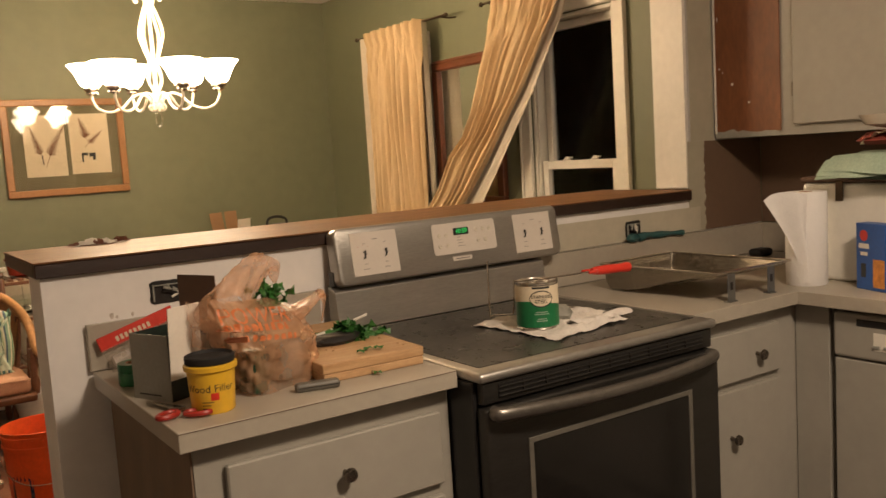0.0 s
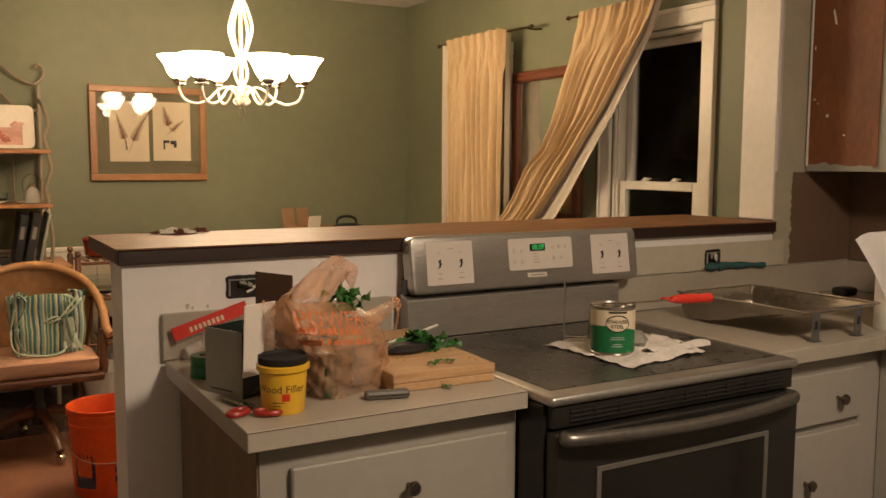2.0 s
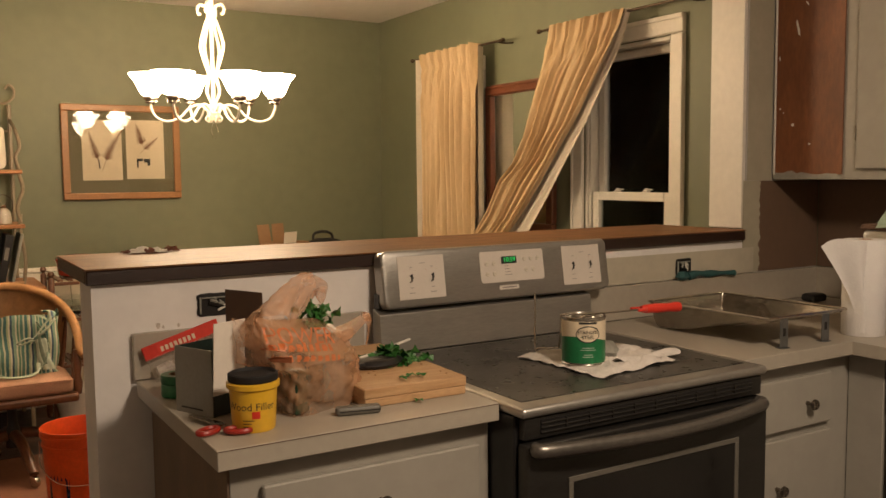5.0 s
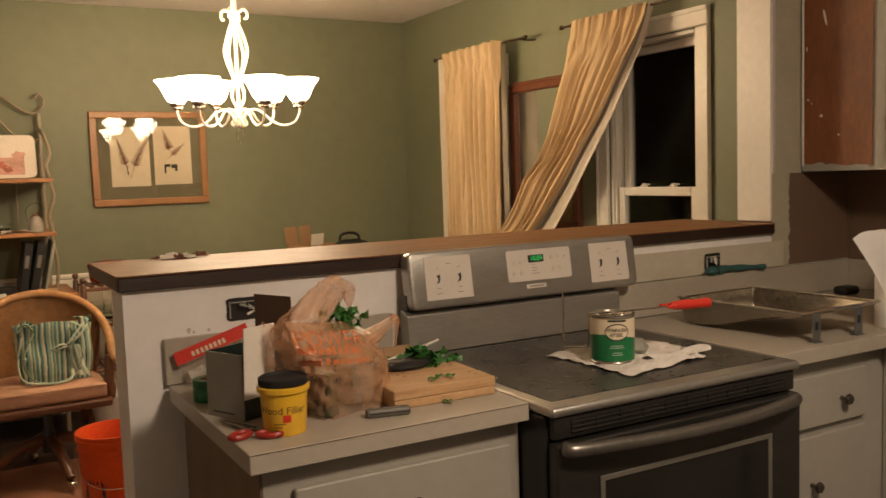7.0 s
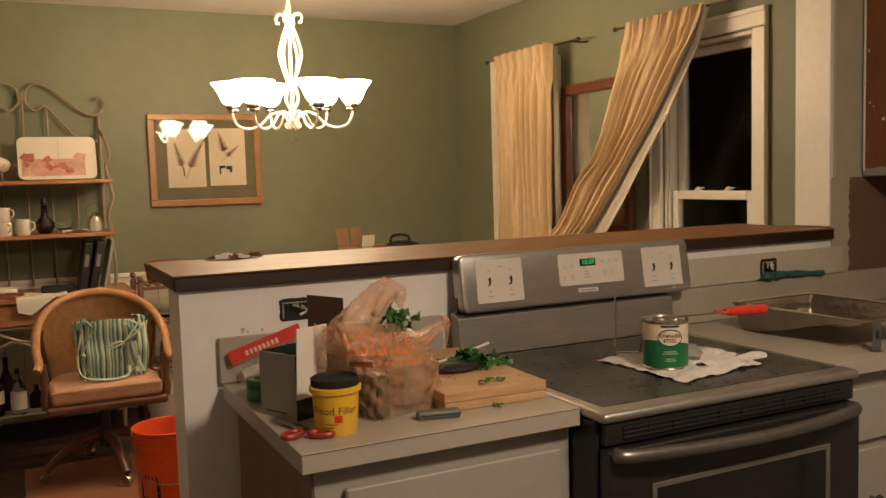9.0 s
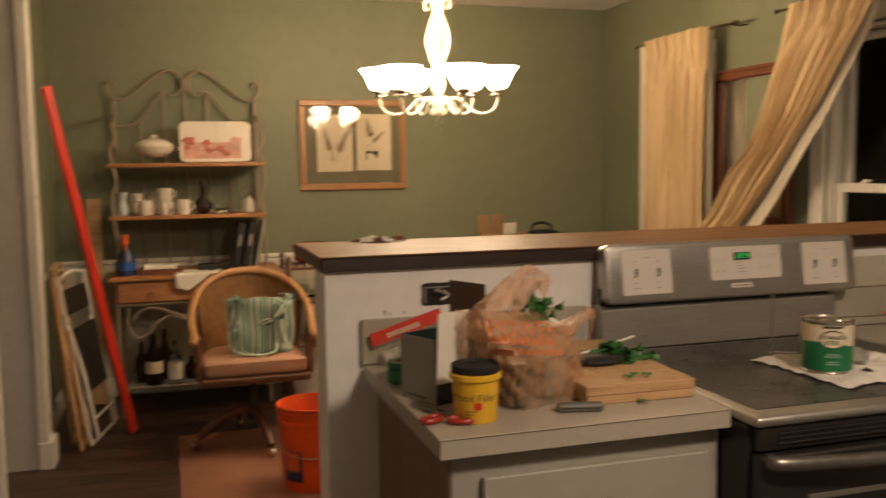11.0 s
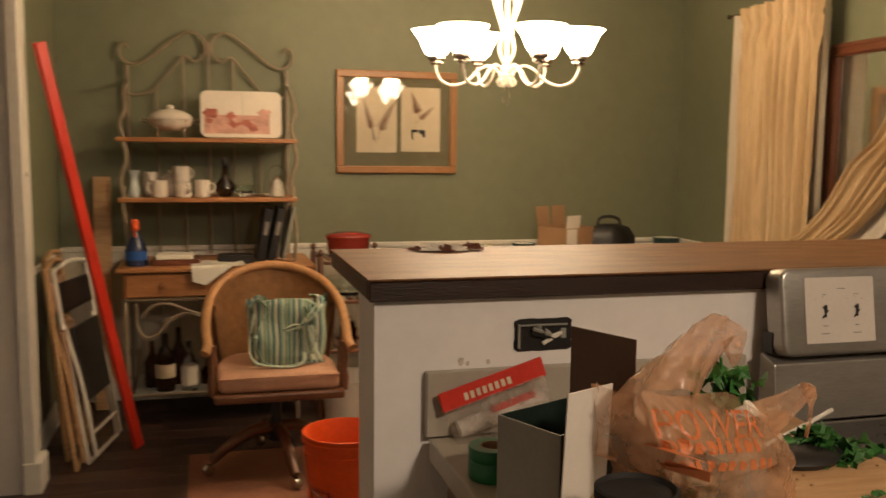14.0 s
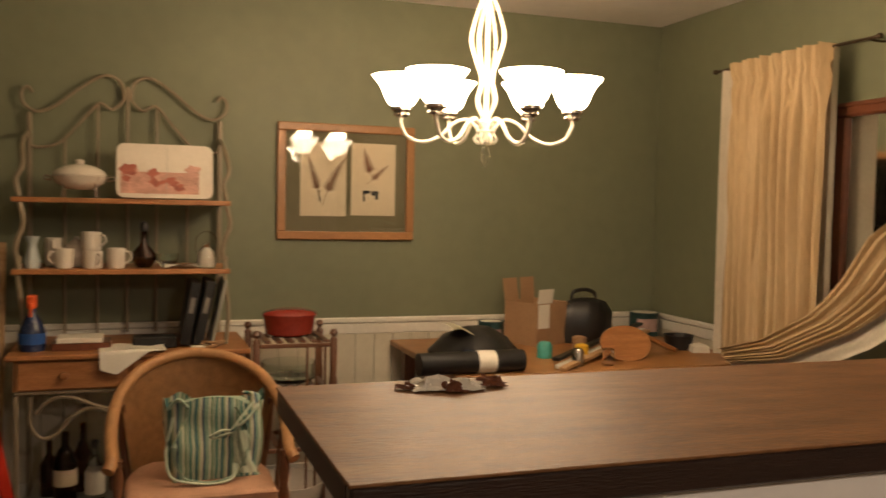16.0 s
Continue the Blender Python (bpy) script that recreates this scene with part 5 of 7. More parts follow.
# ---- cane swivel chair with its bag ----
CX, CY = 0.705, 5.095
ch = thing("armchair", (CX, CY, 0), "swivel armchair with cane back and pink-tan cushion", "chair")
part("seat_frame", prism([(-0.265, -0.255), (0.265, -0.255), (0.275, 0.0), (0.24, 0.23), (-0.24, 0.23), (-0.275, 0.0)], 0.365, 0.405, bevel=0.012), M_CHAIRWOOD, ch)
cs = prism([(-0.245, -0.245), (0.245, -0.245), (0.25, 0.0), (0.21, 0.20), (-0.21, 0.20), (-0.25, 0.0)], 0.405, 0.480, bevel=0.022)
part("cushion", cs, M_CUSHION, ch, "buttoned pink-tan seat cushion", smooth=50)
part("piping", tube([(-0.243, -0.247, 0.470), (0, -0.250, 0.472), (0.243, -0.247, 0.470)], 0.005, 6), M_CUSHION, ch, smooth=True)


def backrail(t, z, out=0.0):
    a = math.pi * (0.0 + t)
    return ((0.285 + out) * math.cos(a), -0.02 + (0.27 + out) * math.sin(a), z)


# curved top rail running down into the arms
rail = []
for k in range(25):
    t = k / 24
    rise = math.sin(math.pi * t)
    rail.append((0.292 * math.cos(math.pi * t), -0.10 + 0.37 * rise ** 0.8, 0.640 + 0.225 * rise ** 0.75))
rail = [(0.285, -0.20, 0.60), (0.298, -0.235, 0.575)][::-1] + rail + [(-0.285, -0.20, 0.60), (-0.298, -0.235, 0.575)]
part("top_rail", tube(rail, 0.021, 10, n=3), M_CANE, ch, "bent honey wood rail and arms", smooth=True)
bm = bmesh.new()
g = []
for j in range(9):
    row = []
    for k in range(3, 22):
        t = k / 24
        rise = math.sin(math.pi * t)
        top = Vector((0.285 * math.cos(math.pi * t), -0.10 + 0.365 * rise ** 0.8, 0.630 + 0.22 * rise ** 0.75))
        low = Vector((0.235 * math.cos(math.pi * t), -0.05 + 0.27 * rise ** 0.8, 0.42))
        row.append(bm.verts.new(low.lerp(top, j / 8)))
    g.append(row)
for j in range(8):
    for k in range(len(g[0]) - 1):
        bm.faces.new([g[j][k], g[j][k + 1], g[j + 1][k + 1], g[j + 1][k]])
bmesh.ops.solidify(bm, geom=bm.faces[:], thickness=0.008)
part("backrest", bm, M_CANE, ch, "woven cane backrest", smooth=50)
for s in (-1, 1):
    part("arm_post", lathe([(0, 0.39), (0.016, 0.39), (0.022, 0.44), (0.014, 0.48), (0.021, 0.53), (0.014, 0.58), (0.016, 0.60), (0, 0.60)], 12), M_CHAIRWOOD, ch, smooth=True).matrix_basis = pose(s * 0.268, -0.20, 0)
    part("side_spindle", tube([(s * 0.265, -0.05, 0.40), (s * 0.285, -0.04, 0.63)], 0.011, 8, n=1), M_CHAIRWOOD, ch, smooth=True)
    part("back_post", tube([(s * 0.225, 0.10, 0.40), (s * 0.255, 0.12, 0.56), (s * 0.262, 0.08, 0.72)], 0.013, 8), M_CHAIRWOOD, ch, smooth=True)
part("swivel_plate", box(-0.10, 0.10, -0.10, 0.10, 0.335, 0.365, 0.004), M_BLACK, ch)
part("column", lathe([(0, 0.13), (0.035, 0.13), (0.030, 0.22), (0.022, 0.24), (0.022, 0.335), (0, 0.335)], 16), M_BLACK, ch, smooth=True)
for k in range(4):
    a = math.radians(-30 + 90 * k + 45 + 180 - 4)
    ca, sa = math.cos(a), math.sin(a)
    leg = part("leg", tube([(0.03 * ca, 0.03 * sa, 0.19), (0.12 * ca, 0.12 * sa, 0.175), (0.22 * ca, 0.22 * sa, 0.12), (0.29 * ca, 0.29 * sa, 0.065)], 0.024, 10, taper=lambda t: 1.15 - 0.35 * t), M_CHAIRWOOD, ch, smooth=True)
    c = part("caster", lathe([(0, -0.012), (0.024, -0.011), (0.026, 0), (0.024, 0.011), (0, 0.012)], 14), M_CHROME, leg, "brass-tone caster wheel", smooth=True)
    c.matrix_basis = pose(0.295 * ca, 0.295 * sa, 0.031, 90, 0, math.degrees(a) + 20)

# striped tote
def stripes_material():
    m = bpy.data.materials.new("striped_canvas")
    m.use_nodes = True
    N, L = m.node_tree.nodes, m.node_tree.links
    b = N["Principled BSDF"]
    tc, sep, mul, fr, ramp = (N.new("ShaderNode" + k) for k in ("TexCoord", "SeparateXYZ", "Math", "Math", "ValToRGB"))
    L.new(tc.outputs["Object"], sep.inputs[0])
    no = N.new("ShaderNodeTexNoise")
    no.inputs["Scale"].default_value = 9
    L.new(tc.outputs["Object"], no.inputs[0])
    ad = N.new("ShaderNodeMath")
    ad.operation = "MULTIPLY_ADD"
    ad.inputs[1].default_value = 0.02
    L.new(no.outputs[0], ad.inputs[0]), L.new(sep.outputs[0], ad.inputs[2])
    mul.operation, mul.inputs[1].default_value = "MULTIPLY", 11.5
    L.new(ad.outputs[0], mul.inputs[0])
    fr.operation = "FRACT"
    L.new(mul.outputs[0], fr.inputs[0]), L.new(fr.outputs[0], ramp.inputs[0])
    cr = ramp.color_ramp
    cr.interpolation = "CONSTANT"
    stops = [(0, (0.10, 0.21, 0.17)), (0.14, (0.50, 0.52, 0.38)), (0.22, (0.06, 0.15, 0.15)), (0.36, (0.36, 0.42, 0.26)), (0.44, (0.60, 0.57, 0.44)), (0.52, (0.05, 0.09, 0.13)), (0.62, (0.22, 0.34, 0.26)), (0.76, (0.56, 0.55, 0.42)), (0.84, (0.12, 0.22, 0.14)), (0.93, (0.42, 0.46, 0.34))]
    while len(cr.elements) < len(stops):
        cr.elements.new(0.5)
    for e, (p, c) in zip(cr.elements, stops):
        e.position, e.color = p, (*c, 1)
    L.new(ramp.outputs[0], b.inputs["Base Color"])
    b.inputs["Roughness"].default_value = 0.85
    nb, bp = N.new("ShaderNodeTexNoise"), N.new("ShaderNodeBump")
    nb.inputs["Scale"].default_value = 60
    bp.inputs["Strength"].default_value, bp.inputs["Distance"].default_value = 0.5, 0.004
    L.new(tc.outputs["Object"], nb.inputs[0]), L.new(nb.outputs[0], bp.inputs["Height"]), L.new(bp.outputs[0], b.inputs["Normal"])
    return m


M_STRIPE = stripes_material()
tote = thing("tote_bag", (CX + 0.050, CY - 0.02, 0.481), "green and teal striped cloth tote bag on the cushion", "bag", rz=4)


def tote_surface(u, v):
    a = 2 * math.pi * u
    e = 0.5
    cx, sy = math.copysign(abs(math.cos(a)) ** e, math.cos(a)), math.copysign(abs(math.sin(a)) ** e, math.sin(a))
    w = 0.155 + 0.016 * v + 0.006 * math.sin(5 * a + 7 * v)
    d = 0.075 * (1 - 0.25 * v) + 0.007 * math.sin(4 * a + 9 * v)
    z = 0.002 + 0.265 * v + (0.016 * math.sin(3 * a + 1) + 0.010 * math.sin(7 * a)) * v
    if v < 0.08:
        w, d = w * 0.97, d * 0.95
    return (w * cx, d * sy, z)


bm = cloth(tote_surface, 72, 20)
bmesh.ops.remove_doubles(bm, verts=bm.verts, dist=0.0005)
part("body", bm, M_STRIPE, tote, smooth=60)
part("base", box(-0.148, 0.148, -0.068, 0.068, 0.0, 0.004), M_STRIPE, tote)
part("contents", lathe([(0, 0.20), (0.10, 0.20), (0.13, 0.24), (0.09, 0.268), (0, 0.272)], 20, wobble=lambda a, z: 1 + 0.1 * math.sin(5 * a)), M_MINT, tote, "rumpled pale cloth inside", smooth=True).scale = (1, 0.45, 1)
part("strap", tube([(-0.10, -0.078, 0.24), (-0.15, -0.10, 0.13), (-0.12, -0.11, 0.03), (-0.02, -0.115, 0.006), (0.06, -0.11, 0.03), (0.10, -0.10, 0.10), (0.09, -0.085, 0.19), (0.06, -0.078, 0.25)], 0.013, 8, flat=0.25), M_MINT, tote, "hanging pale strap", smooth=True)
part("strap", tube([(0.02, -0.09, 0.15), (0.06, -0.10, 0.185), (0.10, -0.10, 0.235), (0.13, -0.07, 0.285), (0.10, -0.03, 0.29)], 0.018, 8, flat=0.35), M_STRIPE, tote, smooth=True)
part("tie_end", tube([(0.06, -0.105, 0.19), (0.07, -0.11, 0.12), (0.085, -0.105, 0.05)], 0.012, 8, flat=0.3), M_MINT, tote, smooth=True)
M_RIBBON = material("pale_mint_ribbon", (0.52, 0.60, 0.48), 0.8, vary=0.12, scale=18, bump=0.3, bump_scale=200)
part("bow_loop", tube([(0.045, -0.098, 0.175), (0.085, -0.108, 0.205), (0.125, -0.098, 0.250), (0.118, -0.088, 0.262), (0.075, -0.098, 0.215), (0.045, -0.100, 0.178)], 0.014, 8, flat=0.4), M_RIBBON, tote, "pale ribbon bow", smooth=True)
part("bow_loop", tube([(0.045, -0.100, 0.172), (0.010, -0.104, 0.178), (-0.022, -0.098, 0.160), (-0.015, -0.096, 0.150), (0.020, -0.102, 0.162), (0.045, -0.102, 0.168)], 0.011, 8, flat=0.4), M_RIBBON, tote, "pale ribbon bow", smooth=True)
part("ribbon_tail", cloth(lambda u, v: (0.040 + 0.055 * u + 0.030 * v + 0.006 * math.sin(8 * v), -0.094 - 0.010 * math.sin(3.14 * u) - 0.004 * math.sin(9 * u), 0.172 - 0.150 * v), 12, 12), M_RIBBON, tote, "wide pale ribbon tail", smooth=True)
part("loop_handle", tube([(-0.150, -0.060, 0.225), (-0.172, -0.085, 0.12), (-0.160, -0.110, 0.035), (-0.080, -0.130, 0.010), (0.000, -0.135, 0.006), (0.045, -0.125, 0.020), (0.055, -0.108, 0.060)], 0.009, 8, flat=0.5), M_RIBBON, tote, "long pale hanging handle", smooth=True)
part("tie_end", tube([(-0.10, -0.07, 0.255), (-0.13, -0.06, 0.285), (-0.165, -0.05, 0.25)], 0.012, 8, flat=0.4), M_MINT, tote, smooth=True)

# ---- orange bucket and floor sheet ----
o = thing("floor_sheet", (0, 0, 0.0006), "tan hardboard sheet lying on the plank floor", "sheet")
part("board", box(0.330, 1.55, 3.60, 5.335, 0.0, 0.003), M_TAN, o)
bk2 = thing("bucket", (0.900, 4.40, 0.0037), "bright orange plastic bucket with a dark printed label", "bucket")
part("body", lathe([(0, 0.004), (0.126, 0.004), (0.128, 0.0), (0.131, 0.006), (0.146, 0.300), (0.151, 0.300), (0.151, 0.308), (0.147, 0.310), (0.149, 0.338), (0.156, 0.340), (0.156, 0.350), (0.150, 0.352), (0.152, 0.366), (0.156, 0.370), (0.150, 0.372), (0.146, 0.366), (0.127, 0.012), (0, 0.012)], 48), M_ORANGE, bk2, smooth=35)


def wrap_patch(r0, r1, a0, a1, z0, z1, mat, parent, name, n=12):
    """A label bent round a slightly conical body."""
    bm = bmesh.new()
    rows = []
    for k in range(n + 1):
        a = radians(a0 + (a1 - a0) * k / n)
        rows.append((bm.verts.new((r0 * math.cos(a), r0 * math.sin(a), z0)), bm.verts.new((r1 * math.cos(a), r1 * math.sin(a), z1))))
    for a, b in zip(rows, rows[1:]):
        bm.faces.new([a[0], b[0], b[1], a[1]])
    return part(name, bm, mat, parent, smooth=True)


wrap_patch(0.1336, 0.1408, -160, -118, 0.045, 0.205, M_NAVY, bk2, "label")
wrap_patch(0.1348, 0.1400, -154, -124, 0.075, 0.175, M_RED2, bk2, "label_patch")
for k in range(3):
    wrap_patch(0.1360 + 0.001 * k, 0.1372 + 0.001 * k, -86, -70, 0.07 + 0.04 * k, 0.095 + 0.04 * k, M_NAVY, bk2, "print_bar")
part("handle", tube([(-0.158, 0, 0.325), (-0.155, -0.02, 0.22), (-0.10, -0.125, 0.17), (0, -0.165, 0.16), (0.10, -0.125, 0.17), (0.155, -0.02, 0.22), (0.158, 0, 0.325)], 0.0025, 6), M_CHROME, bk2, "thin wire handle", smooth=True)

# ---- leaning things by the side wall ----
o = thing("red_level", (0, 0, 0), "long red box level leaning into the corner", "level")
lv = part("beam", box(-0.012, 0.012, -0.025, 0.025, 0.0, 1.86, 0.002), M_RED, o, "red aluminium beam")
a, b = Vector((0.100, 5.490, 0.008)), Vector((-0.200, 5.125, 1.795))
dirv = (b - a).normalized()
quat = dirv.to_track_quat("Z", "Y").to_matrix().to_4x4()
lv.matrix_basis = Matrix.Translation(a) @ quat
lv.parent = o
v = part("vial", box(-0.0125, 0.0125, -0.012, 0.012, 0.92, 0.98, 0.001), M_GLASSB, lv)
o = thing("wood_plank", (0, 0, 0), "plain light wood plank leaning on the wainscot", "plank")
pl = part("board", box(-0.045, 0.045, -0.009, 0.009, 0, 1.24, 0.002), M_BOARD, o)
pl.matrix_basis = Matrix.Translation((-0.112, 6.13, 0.012)) @ pose(0, 0, 0, -8.5, 0, 0)


def folding_chair(name, x, y, lean, mat, seatmat, label, h=0.88, turn=0.0):
    c = thing(name, (x, y, 0), label, "folding chair", "folding chairs")
    c.matrix_basis = pose(x, y, 0.012, 0, -lean, turn)
    w = 0.40
    for s in (-1, 1):
        part("leg", tube([(0, s * w / 2, 0.0), (0.0, s * w / 2, 0.4), (0.012, s * w / 2, h)], 0.011, 8), mat, c, smooth=True)
        part("leg", tube([(0.028, s * (w / 2 - 0.03), 0.02), (0.026, s * (w / 2 - 0.03), 0.35), (0.0, s * (w / 2 - 0.03), 0.62)], 0.010, 8), mat, c, smooth=True)
    part("top_bar", tube([(0.012, -w / 2, h - 0.01), (0.014, 0, h + 0.012), (0.012, w / 2, h - 0.01)], 0.011, 8), mat, c, smooth=True)
    part("stretcher", tube([(0.028, -w / 2 + 0.03, 0.12), (0.028, w / 2 - 0.03, 0.12)], 0.008, 8, n=1), mat, c, smooth=True)
    part("foot_bar", tube([(0, -w / 2, 0.0), (0, w / 2, 0.0)], 0.010, 8, n=1), mat, c, smooth=True)
    part("backrest", box(0.0, 0.018, -w / 2 + 0.02, w / 2 - 0.02, h - 0.20, h - 0.07, 0.006), seatmat, c)
    part("seat", box(0.016, 0.034, -w / 2 + 0.04, w / 2 - 0.04, 0.26, 0.60, 0.006), seatmat, c)
    return c


folding_chair("folding_chair", -0.055, 5.50, 9, M_WHITE, M_BLACK, "folded white metal chair with black seat against the wall", 0.87, turn=-12)
folding_chair("folding_chair", -0.135, 5.42, 7, M_BOARD, M_TAN2, "folded wooden chair with rounded tan back", 0.88)
folding_chair("folding_chair", -0.190, 5.56, 5, M_BOARD, M_TAN2, "folded wooden chair with rounded tan back", 0.90)

# ---- small rack for bottles ----
rk = thing("bottle_rack", (0, 0, 0), "dark turned-wood bottle rack with slatted shelves", "rack")
for x in (0.985, 1.325):
    for y in (5.76, 6.08):
        part("post", lathe([(0, 0), (0.014, 0), (0.018, 0.03), (0.016, 0.25), (0.020, 0.30), (0.016, 0.35), (0.017, 0.60), (0.020, 0.64), (0.015, 0.68), (0.017, 0.84), (0.008, 0.852), (0.019, 0.868), (0.012, 0.885), (0, 0.888)], 12), M_CHAIRWOOD, rk, smooth=True).matrix_basis = pose(x, y, 0)
for z in (0.12, 0.36, 0.62, 0.825):
    for y in (5.76, 6.08):
        part("rail", box(1.002, 1.308, y - 0.008, y + 0.008, z - 0.018, z, 0.003), M_CHAIRWOOD, rk)
    for k in range(6):
        x = 1.02 + k * 0.052
        part("slat", box(x, x + 0.028, 5.768, 6.072, z + 0.001, z + 0.011, 0.002), M_CHAIRWOOD, rk)
o = lathed("casserole", (1.155, 5.93, 0.8365), [(0, 0), (0.088, 0), (0.104, 0.012), (0.114, 0.085), (0.119, 0.092), (0.122, 0.100), (0.112, 0.112), (0.060, 0.126), (0, 0.128)], M_REDGLAZE, "glazed dark red oval casserole on the rack", "dish")
o.scale = (1.05, 0.8, 1)
o = lathed("glass_dish", (1.155, 5.93, 0.6315), [(0, 0), (0.105, 0), (0.125, 0.018), (0.128, 0.085), (0.122, 0.085), (0.118, 0.020), (0, 0.008)], M_GLASSB, "pale green glass baking dish on the rack", "dish")
for k in range(6):
    x = 1.02 + (k % 3) * 0.13
    y = 5.83 + (k // 3) * 0.14
    lathed("spice_jar", (x, y, 0.3715 if k < 6 else 0.13), [(0, 0), (0.030, 0), (0.032, 0.01), (0.032, 0.09), (0.022, 0.10), (0.022, 0.125), (0, 0.127)], (M_GLASS, M_AMBER, M_CHROME)[k % 3], ("clear glass jar on the middle rack shelf", "amber glass jar on the middle rack shelf", "steel shaker on the middle rack shelf")[k % 3], "jar", "jars on the rack")
o = lathed("white_plate", (1.12, 5.72, 0.0), [(0, 0), (0.12, 0), (0.13, 0.10), (0.16, 0.22), (0.165, 0.235), (0.158, 0.235), (0.12, 0.11), (0, 0.09)], M_CHINA, "large white enamel basin beside the rack", "basin")

for x in (1.205, 1.245, 1.285):
    part("side_bar", tube([(x, 5.745, 0.10), (x, 5.745, 0.81)], 0.006, 6, n=1), M_CHAIRWOOD, rk, smooth=True)

# ---- cluttered table along the far wall ----
TZ = 0.745
tb = thing("work_table", (0, 0, 0), "long brown table covered with tools and boxes", "table")
part("tabletop", box(1.74, 3.26, 5.27, 6.30, TZ - 0.03, TZ, 0.004), M_OAK, tb)
for x in (1.82, 3.19):
    for y in (5.35, 6.23):
        part("leg", box(x - 0.03, x + 0.03, y - 0.03, y + 0.03, 0, TZ - 0.031, 0.004), M_CHAIRWOOD, tb)
o = thing("rolled_mat", (1.82, 5.32, TZ + 0.048), "rolled black mat with a white paper band", "roll")
part("roll", tube([(-0.235, 0, 0), (-0.15, 0.003, 0), (0.235, 0.01, 0)], 0.047, 16, n=4), M_BLACK, o, smooth=True)
part("band", tube([(0.02, 0.005, 0), (0.10, 0.006, 0)], 0.0485, 16, n=1), M_PAPER, o, "white paper band", smooth=True)
o = thing("black_case_bag", (1.98, 5.68, TZ), "slumped black nylon bag with an olive flap", "bag")
part("body", lathe([(0, 0), (0.19, 0), (0.205, 0.03), (0.15, 0.10), (0.06, 0.145), (0, 0.15)], 24, wobble=lambda a, z: 1 + 0.10 * math.sin(3 * a) + 0.05 * math.sin(7 * a + z * 40)), M_BLACK, o, smooth=50)
part("flap", cloth(lambda u, v: (-0.15 + 0.24 * u, -0.10 + 0.2 * v, 0.160 - 0.12 * u * u - 0.05 * (v - 0.5) ** 2 + 0.006 * math.sin(12 * u)), 14, 8), M_GREYGREEN, o, smooth=True)


def paint_can(place, r, h, label):
    c = thing("paint_can", place, label, "can", "paint cans")
    part("body", lathe([(0, 0), (r, 0), (r + 0.001, 0.004), (r - 0.002, 0.006), (r - 0.002, h - 0.006), (r + 0.001, h - 0.004), (r + 0.001, h), (r - 0.008, h), (r - 0.010, h - 0.005), (0, h - 0.005)], 28), M_INKTEAL, c, smooth=35)
    part("lid", lathe([(0, h - 0.0045), (r - 0.012, h - 0.0045), (r - 0.014, h - 0.001), (0, h - 0.001)], 24), M_PAPER, c, smooth=True)
    wrap_patch(r - 0.0012, r - 0.0012, -150, -60, h * 0.2, h * 0.75, M_PINKLABEL, c, "label_band")
    return c


paint_can((2.14, 5.90, TZ), 0.066, 0.142, "dark labelled paint can with a white lid")
paint_can((3.195, 6.20, TZ), 0.084, 0.130, "dark labelled paint can with a white lid")
cbx = thing("cardboard_box", (2.455, 6.060, TZ), "open cardboard box with raised flaps and a white label", "box", rz=24)
cbx.scale = (0.72, 0.86, 1.06)
for nm, b in (("side", box(-0.16, 0.16, -0.13, -0.127, 0, 0.205)), ("side", box(-0.16, 0.16, 0.127, 0.13, 0, 0.205)), ("side", box(-0.16, -0.157, -0.127, 0.127, 0, 0.205)), ("side", box(0.157, 0.16, -0.127, 0.127, 0, 0.205)), ("bottom", box(-0.157, 0.157, -0.127, 0.127, 0, 0.003))):
    part(nm, b, M_CARD, cbx)
part("flap", box(-0.16, -0.01, 0, 0.003, 0, 0.11), M_CARD, cbx).matrix_basis = pose(0, 0.130, 0.205, -12)
part("flap", box(0.01, 0.16, 0, 0.003, 0, 0.11), M_CARD, cbx).matrix_basis = pose(0, 0.128, 0.205, -6)
part("flap", box(-0.162, -0.006, -0.003, 0, 0, 0.070), M_PAPER, cbx, "white front flap").matrix_basis = pose(0, -0.130, 0.205, 10)
part("flap", box(0, 0.13, -0.127, 0.127, 0, 0.003), M_CARD, cbx).matrix_basis = pose(0.16, 0, 0.205, 0, 32, 0)
part("label", box(-0.150, -0.03, -0.1325, -0.1305, 0.085, 0.200), M_PAPER, cbx, "white label")
o = thing("tea_tin", (1.93, 5.395, TZ), "small teal cardboard box", "box")
part("body", box(-0.052, 0.052, -0.035, 0.035, 0, 0.075, 0.002), M_TEAL, o)
o = thing("tool_bag", (2.735, 6.05, TZ), "black nylon tool bag with a looped handle", "bag")
o.scale = (1.12, 1.0, 1.28)
part("body", lathe([(0, 0), (0.125, 0), (0.135, 0.03), (0.13, 0.12), (0.10, 0.165), (0.04, 0.18), (0, 0.18)], 28, wobble=lambda a, z: 1 + 0.07 * math.sin(4 * a + 1) + 0.04 * math.sin(9 * a + 30 * z)), M_BLACK, o, smooth=50).scale = (1.05, 0.75, 1)
part("handle", tube([(-0.07, 0, 0.165), (-0.06, 0, 0.205), (0, 0, 0.215), (0.05, 0, 0.20), (0.06, 0, 0.165)], 0.008, 8), M_BLACK, o, smooth=True)
